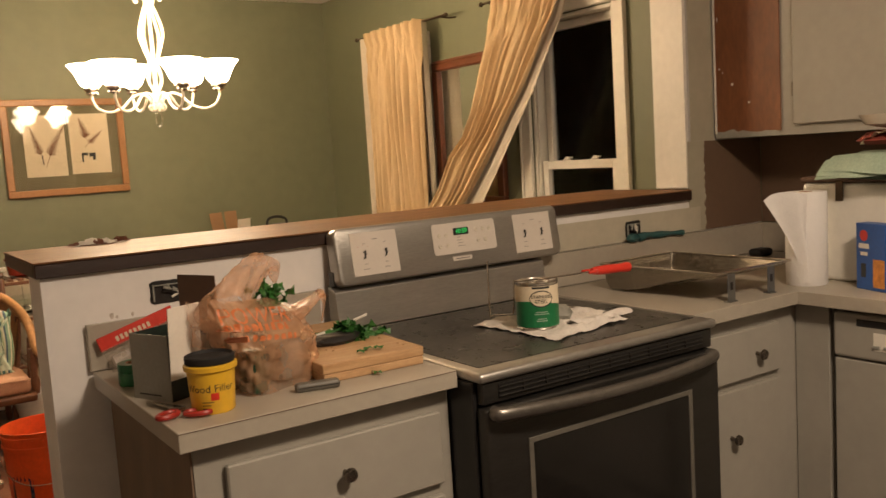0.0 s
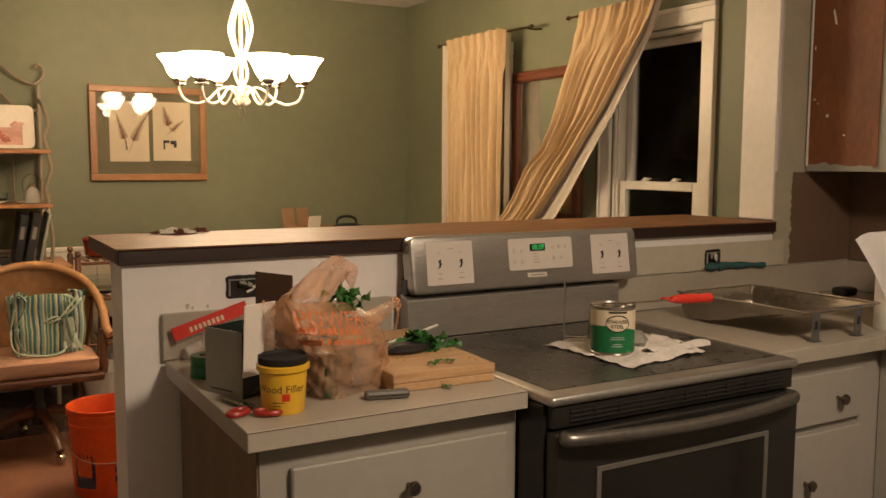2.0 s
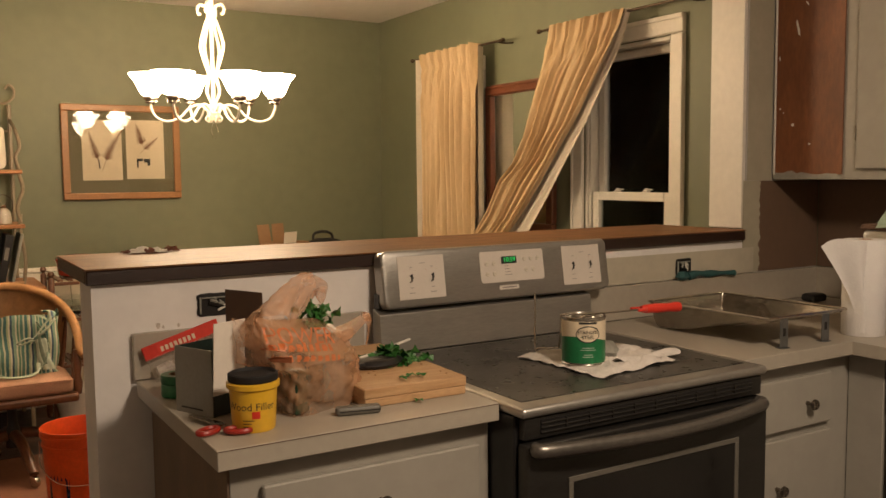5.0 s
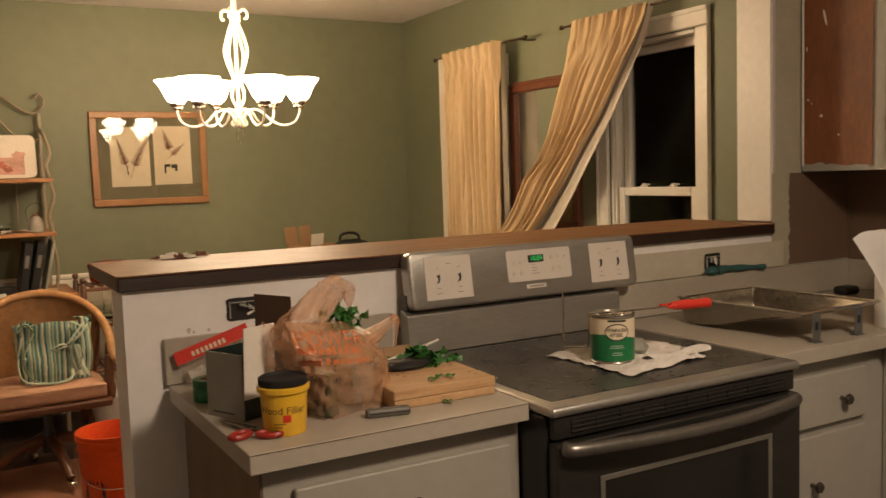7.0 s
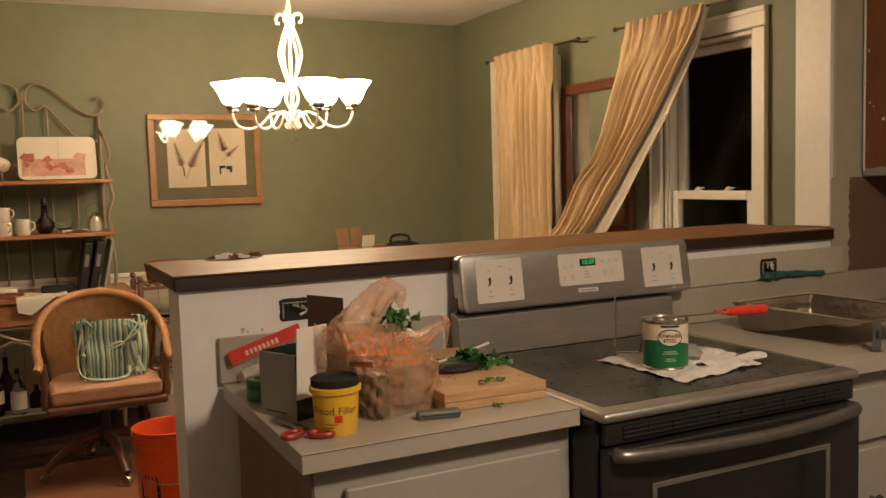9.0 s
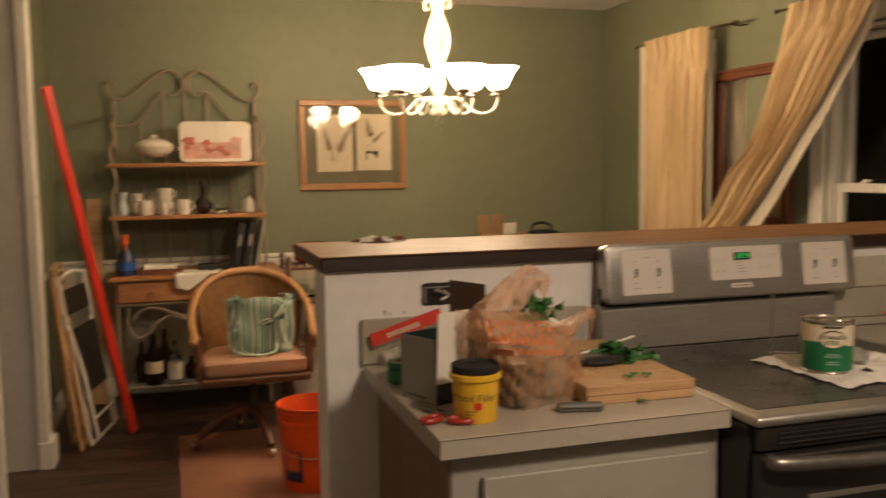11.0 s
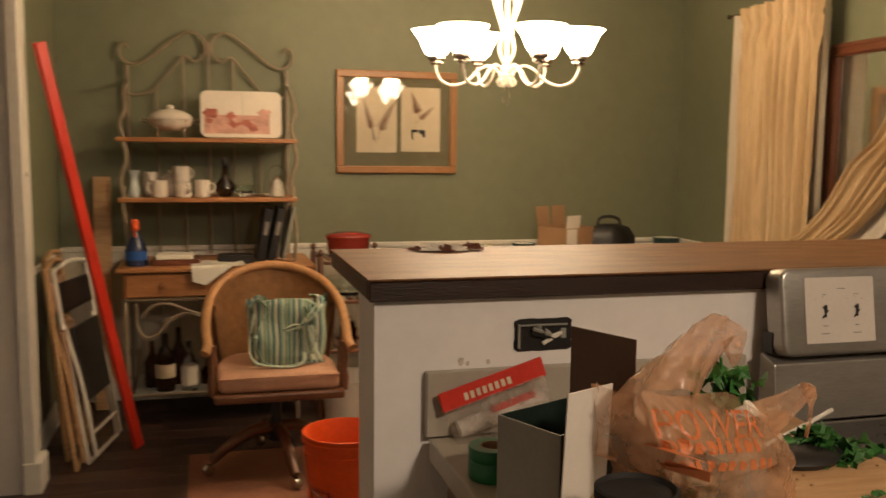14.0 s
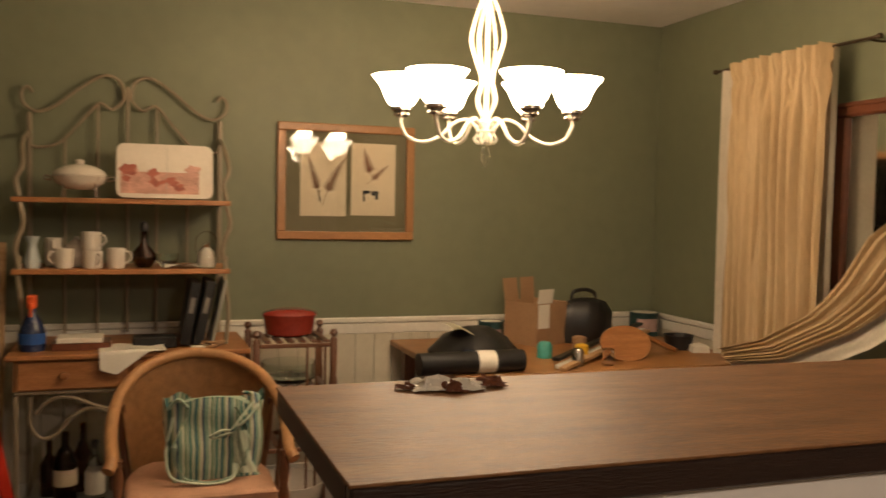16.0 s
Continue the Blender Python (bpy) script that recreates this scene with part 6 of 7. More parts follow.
for k, (m, dz, dy) in enumerate(((M_WHITE, 0.0, 0.0), (M_BLACK, 0.028, 0.03), (M_BOARD, 0.0, -0.045))):
    o = thing("trim_board", (2.64, 5.66 + dy, TZ + 0.036 + dz), ("length of white moulding lying across the table", "length of dark moulding lying across the table", "length of bare wood trim lying on the table")[k], "moulding", "loose mouldings")
    part("board", box(-0.52, 0.52, -0.018, 0.018, -0.008, 0.008, 0.003), m, o).matrix_basis = pose(0, 0, 0, 0, -3, 38)
o = thing("wood_disc", (2.66, 5.50, TZ + 0.002), "round brown wooden disc leaning on the mouldings", "disc")
part("disc", lathe([(0, -0.007), (0.088, -0.007), (0.09, 0), (0.088, 0.007), (0, 0.007)], 32), M_PINE, o, smooth=35).matrix_basis = pose(0, 0, 0.072, 62, 0, 0)
o.scale = (1.5, 1, 1)
o = thing("bracket", (2.86, 5.56, TZ + 0.01), "brown angled wooden bracket", "wood piece")
part("board", box(-0.13, 0.13, -0.02, 0.02, -0.01, 0.01, 0.003), M_PINE, o).matrix_basis = pose(0, 0, 0.06, 0, 22, 10)
o = thing("plastic_tray", (3.10, 5.72, TZ), "dark plastic tub with crumpled white paper", "tub")
part("body", lathe([(0, 0), (0.06, 0), (0.075, 0.07), (0.078, 0.072), (0.070, 0.072), (0.056, 0.006), (0, 0.006)], 20), M_BLACK, o, smooth=True)
part("paper", lathe([(0, 0.0), (0.05, 0.0), (0.045, 0.03), (0, 0.045)], 12, m=Matrix.Translation((0.05, -0.10, 0)), wobble=lambda a, z: 1 + 0.25 * math.sin(4 * a)), M_PAPER, o, smooth=True)
for k, (x, y, m) in enumerate(((2.36, 5.40, M_CHROME), (2.44, 5.52, M_YELLOW), (2.30, 5.62, M_TEAL), (2.50, 5.38, M_GLASS), (1.86, 5.46, M_NAVY), (2.55, 5.75, M_CARD))):
    r = 0.028 + 0.004 * (k % 3)
    lathed("small_container", (x, y, TZ), [(0, 0), (r, 0), (r, 0.06 + 0.01 * (k % 2)), (r * 0.7, 0.075), (0, 0.08)], m, ("small steel container among the tools", "small yellow container among the tools", "small teal jar among the tools", "small clear jar among the tools", "small navy jar among the tools", "small brown pot among the tools")[k], "container", "containers on the table")

# floor boards of the dining room and the kitchen
fl = tagged(thing("floor", (0, 0, 0), "dark brown wood plank floor", "floor"), kind="structure")
rnd = random.Random(5)
meshes = {}
W, row, y = 0.125, 0, -2.4
count = 0
while y < FAR:
    x = -2.5 + rnd.choice((0.0, -0.3, -0.6, -0.9))
    while x < WIN:
        length = rnd.choice((0.9, 1.2, 1.5))
        if y > 2.8 and x + length > -1.0 and x < 2.0 or True:
            key = length
            if key not in meshes:
                ob = part("plank", box(0.0008, length - 0.0008, 0.0008, W - 0.0008, -0.012, 0, 0.0012), M_PLANK, fl)
                meshes[key] = ob.data
            else:
                ob = new("plank", meshes[key])
                ob.parent = fl
            ob.location = (x, y, 0)
            count += 1
        x += length
    y += W

# ---- things on the left worktop ----
WT = 0.9152
o = thing("cutting_board", (1.2535, 2.361, WT), "thick pale laminated wood cutting board with crumbs", "cutting board", rz=-2.0)
part("lower_layer", box(-0.121, 0.121, -0.222, 0.222, 0.0, 0.018, 0.002), M_BOARD, o)
part("upper_layer", box(-0.123, 0.122, -0.223, 0.223, 0.0184, 0.040, 0.002), M_BOARD, o)
rnd = random.Random(21)
BT = WT + 0.0405
o = thing("herb_bunch", (1.297, 2.352, BT), "bunch of chopped green cilantro leaves", "herbs")


def leaf(size, rr):
    bm = bmesh.new()
    pts = []
    n = 9
    for k in range(n):
        a = 2 * math.pi * k / n
        r = size * (1 if k % 2 else 0.62) * rr.uniform(0.85, 1.1)
        pts.append(bm.verts.new((r * math.cos(a), r * math.sin(a), size * 0.25 * math.sin(3 * a + 1))))
    c = bm.verts.new((0, 0, size * 0.15))
    for k in range(n):
        bm.faces.new([c, pts[k], pts[(k + 1) % n]])
    return bm


kinds = [part("leaf", leaf(0.012 + 0.0035 * k, rnd), M_LEAF, o) for k in range(4)]
for k, l in enumerate(kinds):
    l.matrix_basis = pose(-0.02 + 0.02 * k, -0.01 * k, 0.012 + 0.004 * k, 20 * k, 15, 60 * k)
for k in range(86):
    l = new("leaf", kinds[k % 4].data)
    l.parent = o
    far = rnd.random()
    x, y = rnd.gauss(0.0, 0.032), rnd.gauss(0.0, 0.024)
    if far > 0.82:
        x, y = rnd.uniform(-0.06, 0.09), rnd.uniform(-0.09, 0.04)
    h = max(0.006, 0.046 - 0.8 * math.hypot(x, y)) * rnd.uniform(0.3, 1) if far <= 0.82 else 0.006
    l.matrix_basis = pose(x, y, h, rnd.uniform(-50, 50), rnd.uniform(-50, 50), rnd.uniform(0, 360))
for k in range(8):
    a = rnd.uniform(0, 6.28)
    part("stem", tube([(0, 0, 0.012), (0.03 * math.cos(a), 0.025 * math.sin(a), 0.022), (0.06 * math.cos(a), 0.05 * math.sin(a), 0.008)], 0.0012, 5), M_LEAF, o, smooth=True)
o = thing("dark_glove", (1.245, 2.330, BT), "dark green rubber glove under the herbs", "glove")
part("palm", lathe([(0, 0), (0.055, 0), (0.062, 0.008), (0.05, 0.018), (0, 0.022)], 20, wobble=lambda a, z: 1 + 0.12 * math.sin(3 * a)), M_BLACK, o, smooth=True).scale = (1.25, 0.6, 1)
for k in range(3):
    part("finger", tube([(-0.04, -0.02 + 0.016 * k, 0.010), (-0.075, -0.028 + 0.020 * k, 0.010), (-0.105, -0.034 + 0.022 * k, 0.009)], 0.0075, 8), M_BLACK, o, smooth=True)
o = thing("wooden_stick", (1.322, 2.428, BT + 0.012), "thin pale stick lying across the herbs", "stick", rz=18)
part("stick", tube([(-0.12, -0.02, 0.0), (0.0, 0.0, 0.004), (0.105, 0.018, 0.010)], 0.0035, 8), M_PAPER, o, smooth=True)
for k, (x, y) in enumerate(((1.243, 2.125), (1.234, 2.176), (1.258, 2.190), (1.280, 2.180))):
    z = WT if y < 2.14 else BT
    o = thing("loose_leaf", (x, y, z + 0.006), "single chopped herb leaf fallen beside the bunch", "leaf", "loose herb leaves", rz=70 * k)
    part("leaf", leaf(0.014, rnd), M_LEAF, o)
for k in range(14):
    o = thing("wood_crumb", (1.15 + rnd.random() * 0.21, 2.15 + rnd.random() * 0.30, BT), "tiny brown crumb on the cutting board", "crumb", "crumbs")
    part("crumb", lathe([(0, 0), (0.003, 0.0005), (0.002, 0.002), (0, 0.0024)], 6), M_CARD, o)
o = thing("utility_knife", (1.096, 2.117, WT), "grey folding utility knife on the worktop", "knife", rz=-14)
part("handle", box(-0.046, 0.046, -0.012, 0.012, 0.0005, 0.018, 0.006, seg=2), M_GREYTOOL, o)
part("groove", box(-0.040, 0.044, -0.0125, -0.0118, 0.008, 0.010), M_BLACK, o)

# wood filler tub
o = thing("filler_tub", (0.885, 2.138, WT), "yellow plastic wood filler tub with a black lid", "tub")
part("body", lathe([(0, 0), (0.039, 0), (0.041, 0.003), (0.0455, 0.080), (0.0505, 0.083), (0.051, 0.092), (0.047, 0.094), (0, 0.094)], 36), M_YELLOW, o, smooth=35)
part("lid", lathe([(0, 0.0945), (0.0465, 0.0945), (0.0475, 0.096), (0.0475, 0.108), (0.044, 0.110), (0.041, 0.104), (0, 0.103)], 36), M_MATBLACK, o, "black lid with a raised rim", smooth=35)


def bent_text(words, size, mat, parent, r0, slope, z, angle, name="lettering", tilt=0.0):
    """Writing laid round a slightly conical body; angle: the way it faces."""
    ob = text(words, size, mat, parent, Matrix.Identity(4), name)
    for v in ob.data.vertices:
        zz = z + v.co.y + tilt * v.co.x
        r = r0 + slope * zz + 0.0006 + v.co.z
        a = radians(angle) + v.co.x / r
        v.co = (r * math.cos(a), r * math.sin(a), zz)
    return ob


T0, TS, TA = 0.0405, 0.049, -117
bent_text("Wood Filler", 0.0205, M_INK, o, T0, TS, 0.050, TA)
wrap_patch(T0 + 0.0040, T0 + 0.0043, TA - 40, TA + 2, 0.070, 0.076, M_INK, o, "print_bar")
wrap_patch(T0 + 0.0040, T0 + 0.0043, TA + 5, TA + 40, 0.073, 0.077, M_RED, o, "print_bar")
wrap_patch(T0 + 0.0037, T0 + 0.0040, TA - 40, TA - 2, 0.061, 0.067, M_RED, o, "print_bar")
wrap_patch(T0 + 0.0026, T0 + 0.0032, TA + 4, TA + 24, 0.028, 0.042, M_RED, o, "print_spot")
for k in range(3):
    wrap_patch(T0 + 0.0022 - 0.0004 * k, T0 + 0.0023 - 0.0004 * k, TA - 20, TA + 10 - 8 * k, 0.024 - 0.006 * k, 0.0255 - 0.006 * k, M_INK, o, "print_line")

# open hardware carton
o = thing("open_carton", (0.838, 2.248, WT), "open grey carton with a raised brown flap", "box", rz=0)
FR = Matrix(((0.91, -0.41, 0, 0), (0.41, 0.91, 0, 0), (0, 0, 1, 0), (0, 0, 0, 1)))
L, W2, H2 = 0.145, 0.112, 0.136


def carton_part(name, bm, mat, label="", m=None):
    p = part(name, bm, mat, o, label)
    p.matrix_basis = FR @ (m if m is not None else Matrix.Identity(4))
    return p


carton_part("side", box(0, 0.002, 0.0, W2, 0, H2), M_DIRTYCARD, "grey carton end")
carton_part("side", box(0.002, L, 0.0, 0.002, 0, H2), M_CARTONPRINT, "dark printed carton side")
carton_part("side", box(L, L + 0.002, 0.0, W2, 0, H2), M_MATBLACK)
carton_part("side", box(0.002, L, W2 - 0.002, W2, 0, H2), M_CARTONPRINT)
carton_part("bottom", box(0.002, L, 0.002, W2 - 0.002, 0.0, 0.002), M_DARKCARD)
carton_part("flap", box(L, L + 0.002, 0.004, W2 + 0.006, H2, H2 + 0.100), M_DARKCARD, "raised brown flap")
carton_part("flap", box(-0.002, 0.080, -0.0035, -0.0015, 0.045, 0.192), M_PAPER, "white standing flap", Matrix.Translation((0.0, 0.0, 0)) @ pose(0, 0, 0, 3))
carton_part("print_line", box(-0.0008, 0, 0.030, 0.095, 0.010, 0.013), M_INK)

# plastic shopping bag
bg = thing("plastic_bag", (1.038, 2.252, WT), "translucent tan plastic shopping bag with orange print", "bag", rz=19.0)


def crinkle(p, amount, scale=22.0):
    """Crumples a point of thin plastic."""
    v = Vector(p)
    n1 = noise.noise(v * scale) + 0.5 * noise.noise(v * scale * 2.3 + Vector((3, 1, 7)))
    ridge = 1 - abs(noise.noise(v * scale * 1.7 + Vector((9, 4, 2)))) * 2.2
    d = amount * (1.1 * n1 + 0.9 * ridge + 0.35 * (1 - abs(noise.noise(v * scale * 2.9)) * 3))
    away = Vector((v.x, v.y, (v.z - 0.09) * 0.5))
    away = away.normalized() if away.length > 1e-4 else Vector((0, 0, 1))
    return tuple(v + away * d)


# the bag's shape by height: (z, middle x, middle y, half width, half depth)
BAG = [(0.0, 0.0, 0.0, 0.094, 0.078), (0.05, 0.002, 0.0, 0.099, 0.082), (0.090, -0.002, 0.0, 0.101, 0.082), (0.104, -0.020, 0.0, 0.114, 0.086),
       (0.150, -0.024, 0.004, 0.114, 0.078), (0.200, -0.040, 0.014, 0.106, 0.060), (0.250, -0.050, 0.02, 0.085, 0.040)]


def bag_section(z):
    z = min(max(z, 0), 0.2499)
    for lo, hi in zip(BAG, BAG[1:]):
        if z <= hi[0]:
            f = (z - lo[0]) / (hi[0] - lo[0])
            return [a + (b - a) * f for a, b in zip(lo, hi)]


def bag_body(u, v):
    a = 2 * math.pi * u
    e = 0.42
    ca, sa = math.copysign(abs(math.cos(a)) ** e, math.cos(a)), math.copysign(abs(math.sin(a)) ** e, math.sin(a))
    top = 0.172 - 0.030 * math.cos(a) - 0.010 * math.sin(a) + 0.007 * math.sin(3 * a + 1) + 0.003 * math.sin(7 * a)
    z = top * v
    _, mx, my, w, d = bag_section(z)
    pleats = 0.0022 * math.sin(9 * a + 25 * v) + 0.0018 * math.sin(17 * a - 18 * v)
    # the right side falls inwards towards the opening
    lean = 0.055 * max(0, v - 0.62) * max(0, ca)
    x, y = mx + (w + pleats) * ca - lean, my + (d + pleats) * sa + 0.05 * max(0, v - 0.7) * max(0, -sa)
    return crinkle((x, y, z), 0.0023 if v > 0.02 else 0.0, 34.0)


bm = cloth(bag_body, 120, 50)
bmesh.ops.remove_doubles(bm, verts=bm.verts, dist=0.0004)
bag_mesh = part("body", bm, M_BAG, bg, smooth=55).data


def hood(u, v):
    """The gathered left handle, rising to a drooping knot."""
    path = smooth_path([(-0.092, 0.004, 0.160), (-0.064, 0.004, 0.198), (-0.034, 0.002, 0.224), (-0.004, 0.0, 0.246), (0.022, -0.002, 0.254), (0.042, -0.006, 0.240), (0.040, -0.010, 0.206)], 6)
    i = min(int(v * (len(path) - 1)), len(path) - 2)
    f = v * (len(path) - 1) - i
    p = path[i].lerp(path[i + 1], f)
    r = 0.062 * (1 - v) ** 1.1 + 0.015 + 0.005 * math.sin(v * 15) * v - 0.015 * max(0, v - 0.8) * 5
    a = 2 * math.pi * u
    r *= 1 + 0.10 * math.sin(3 * a + 5 * v) + 0.07 * math.sin(7 * a + 3 * v)
    return crinkle((p.x + r * 0.70 * math.cos(a), p.y + r * 0.62 * math.sin(a), p.z + r * 0.62 * math.cos(a + 2.2)), 0.0028, 30.0)


bm = cloth(hood, 64, 50)
bmesh.ops.remove_doubles(bm, verts=bm.verts, dist=0.0004)
part("handle", bm, M_BAG, bg, smooth=60)


def right_handle(u, v):
    """The other handle: a flattened cone drawn out to the right."""
    r = (0.046 - 0.034 * v) * (1 + 0.13 * math.sin(19 * u) + 0.08 * math.sin(38 * u))
    a = 2 * math.pi * u
    return crinkle((0.046 + 0.076 * v + 0.3 * r * math.cos(a), -0.020 - 0.045 * v + r * math.cos(a), 0.128 + 0.052 * v ** 1.4 + 0.55 * r * math.sin(a)), 0.0022, 30.0)


part("handle", cloth(right_handle, 44, 20), M_BAG, bg, smooth=60)
part("handle_end", tube([(0.114, -0.062, 0.184), (0.124, -0.066, 0.178), (0.122, -0.070, 0.152), (0.112, -0.072, 0.118)], 0.010, 8, flat=0.45, taper=lambda t: 1 - 0.5 * t), M_BAG, bg, smooth=True)
# goods inside
part("inner_box", box(-0.080, 0.010, 0.000, 0.056, 0.004, 0.105, 0.002), M_CARDDULL, bg, "cardboard box inside the bag")
part("inner_pack", box(0.016, 0.078, -0.045, 0.048, 0.004, 0.088, 0.006), M_DIRTY, bg, "grey package inside the bag")
part("inner_pack", box(-0.086, -0.050, -0.070, -0.020, 0.004, 0.092, 0.003), M_GREENDARK, bg, "dark green box inside the bag")
from mathutils.bvhtree import BVHTree
tree = BVHTree.FromPolygons([v.co.copy() for v in bag_mesh.vertices], [tuple(p.vertices) for p in bag_mesh.polygons])


def print_on_bag(bm, m):
    """Lays flat print onto the crumpled film."""
    bmesh.ops.triangulate(bm, faces=bm.faces[:])
    long = [e for e in bm.edges if e.calc_length() > 0.012]
    bmesh.ops.subdivide_edges(bm, edges=long, cuts=2)
    bm.transform(m)
    way = (m.to_3x3() @ Vector((0, 0, -1))).normalized()
    for v in bm.verts:
        hit, normal, i, d = tree.ray_cast(v.co - way * 0.05, way)
        if hit:
            v.co = hit - way * 0.0012
    return part("orange_print", bm, M_ORANGEPRINT, bg)


t = text("POWER", 0.047, M_ORANGEPRINT, bg, Matrix.Identity(4), "orange_print", thick=0.0)
bm = bmesh.new()
bm.from_mesh(t.data)
bpy.data.objects.remove(t)
print_on_bag(bm, pose(-0.060, -0.12, 0.166, 84, 8, 0))
bm = bmesh.new()
rb = random.Random(3)
for row, (z, h, n) in enumerate(((-0.024, 0.017, 9), (-0.044, 0.012, 10))):
    for k in range(n):
        x = -0.078 + 0.0170 * k
        h2 = h * rb.uniform(0.75, 1.1)
        w2 = rb.uniform(0.008, 0.0125)
        bm.faces.new([bm.verts.new(p) for p in ((x, z, 0), (x + w2, z, 0), (x + w2 - 0.001, z + h2, 0), (x + 0.001, z + h2, 0))])
        if rb.random() < 0.6:
            bm.faces.new([bm.verts.new(p) for p in ((x + w2 - 0.001, z + 0.002, 0.0002), (x + w2 + 0.004, z + h2 * 0.5, 0.0002), (x + w2 - 0.001, z + h2, 0.0002))])
print_on_bag(bm, pose(-0.058, -0.12, 0.160, 84, 8, 0))
part("receipt", cloth(lambda u, v: (0.000 + 0.070 * u, -0.050 + 0.045 * v, 0.152 + 0.020 * v + 0.004 * math.sin(4 * u) - 0.006 * u), 10, 5), M_PAPER, bg, "white receipt slip")
o = thing("herb_sprig", (1.050, 2.240, WT + 0.160), "green herb sprigs sticking out of the bag", "herbs")
for k in range(34):
    l = new("leaf", kinds[k % 4].data)
    l.parent = o
    l.matrix_basis = pose(rnd.gauss(0.004, 0.022), rnd.gauss(0, 0.014), rnd.uniform(0.0, 0.045), rnd.uniform(-70, 70), rnd.uniform(-70, 70), rnd.uniform(0, 360))
part("stem", tube([(0, 0, -0.03), (0.005, 0, 0.02), (0.0, 0, 0.065)], 0.002, 6), M_LEAF, o, smooth=True)

# red package against the backsplash
o = thing("roller_package", (0.888, 2.650, WT - 0.012), "clear package with a red header leaning on the backsplash", "package")
m = pose(0, 0, 0.092, -8, -17, 0) @ Matrix.Diagonal((0.86, 1, 0.88, 1))
part("header", box(-0.110, 0.110, -0.004, 0.004, -0.006, 0.032, 0.002), M_RED, o, "red printed header").matrix_basis = m
part("film", cloth(lambda u, v: (-0.108 + 0.21 * u, -0.006 - 0.010 * math.sin(3.14 * v) * (1 + 0.3 * math.sin(9 * u)), -0.090 + 0.088 * v), 20, 10), M_CLEARFILM, o, smooth=True).matrix_basis = m
part("red_insert", box(-0.02, 0.075, -0.010, -0.008, -0.055, -0.022, 0.001), M_RED, o).matrix_basis = m
for k in range(8):
    part("print_bar", box(-0.062 + 0.013 * k, -0.054 + 0.013 * k, -0.0052, -0.0042, 0.004, 0.018), M_CREAMPAPER, o).matrix_basis = m
part("roller", tube([(-0.09, 0.004, -0.045), (0.095, 0.004, -0.045)], 0.017, 14, n=1), M_CLOTH, o, smooth=True).matrix_basis = m
o = thing("green_tape", (0.830, 2.480, WT), "stack of green masking tape rolls", "tape")
part("roll", lathe([(0.020, 0), (0.036, 0), (0.037, 0.003), (0.037, 0.026), (0.036, 0.028), (0.020, 0.028)], 28), M_GREENP, o, smooth=35)
part("roll", lathe([(0.020, 0.0285), (0.036, 0.0285), (0.037, 0.031), (0.037, 0.046), (0.036, 0.048), (0.020, 0.048), (0.020, 0.0285)], 28), M_GREENP, o, smooth=35)
part("core", lathe([(0.0195, 0), (0.0195, 0.048), (0.0175, 0.048), (0.0175, 0), (0.0195, 0)], 24), M_CARD, o, smooth=35)
o = thing("scissors", (0.828, 2.160, WT + 0.002), "scissors with red oval handles", "scissors", rz=0)
for s, (cx, cy) in ((-1, (-0.032, -0.022)), (1, (0.018, -0.045))):
    part("handle", tube([(cx + 0.021 * math.cos(a), cy + 0.014 * math.sin(a) + 0.35 * 0.021 * math.cos(a) * -s, 0.006) for a in [2 * math.pi * k / 10 for k in range(10)]], 0.0055, 8, closed=True), M_SCISSOR, o, "red loop handle", smooth=True)
    part("blade", prism([(0.0 + 0.006 * s, 0.0), (0.012, 0.012), (-0.030 - 0.004 * s, 0.105), (-0.012, 0.02)], 0.003 + 0.0015 * (s + 1), 0.0045 + 0.0015 * (s + 1)), M_CHROME, o)

# ---- things on the range ----
CT = 0.9190


def towel(u, v):
    # corners of the folded towel
    P = [Vector((1.668, 2.362, 0)), Vector((1.700, 2.065, 0)), Vector((1.985, 2.110, 0)), Vector((2.005, 2.335, 0))]
    a = P[0].lerp(P[3], u)
    b = P[1].lerp(P[2], u)
    p = a.lerp(b, v)
    edge = min(u, v, 1 - u, 1 - v)
    h = 0.004 + 0.010 * abs(math.sin(7 * u + 3 * v)) * abs(math.cos(5 * v - 2 * u)) + 0.016 * abs(noise.noise(Vector((u * 5, v * 5, 2)))) + 0.012 * max(0, 0.35 - 2.5 * abs(noise.noise(Vector((u * 7, v * 7, 9)))))
    h *= min(1, 0.35 + edge * 9)
    wob = (0.008 * math.sin(13 * u + 5 * v) + 0.014 * noise.noise(Vector((u * 9, v * 9, 5)))) * (1 - min(1, edge * 5))
    return (p.x + wob, p.y + wob * 0.8, max(h, 0.0003))


tw = thing("paper_towel", (0, 0, CT), "crumpled white paper towel spread under the can", "paper towel")
part("sheet", cloth(towel, 46, 40), M_CLOTH, tw, smooth=50)
part("fold", cloth(lambda u, v: (1.80 + 0.21 * u + 0.01 * math.sin(7 * v), 2.10 + 0.045 * v + 0.02 * u, 0.010 + 0.014 * abs(math.sin(4 * u + 2.5 * v)) * (1 - abs(2 * v - 1)) + 0.004), 26, 10), M_CLOTH, tw, smooth=50)
part("fold", cloth(lambda u, v: (1.90 + 0.10 * u, 2.16 + 0.13 * v, 0.008 + 0.016 * abs(math.sin(5 * v + 2 * u)) * (1 - abs(2 * u - 1))), 14, 20), M_CLOTH, tw, smooth=50)
lum = thing("wadded_rag", (1.865, 2.255, CT + 0.008), "small dirty wadded rag on the paper towel", "rag")
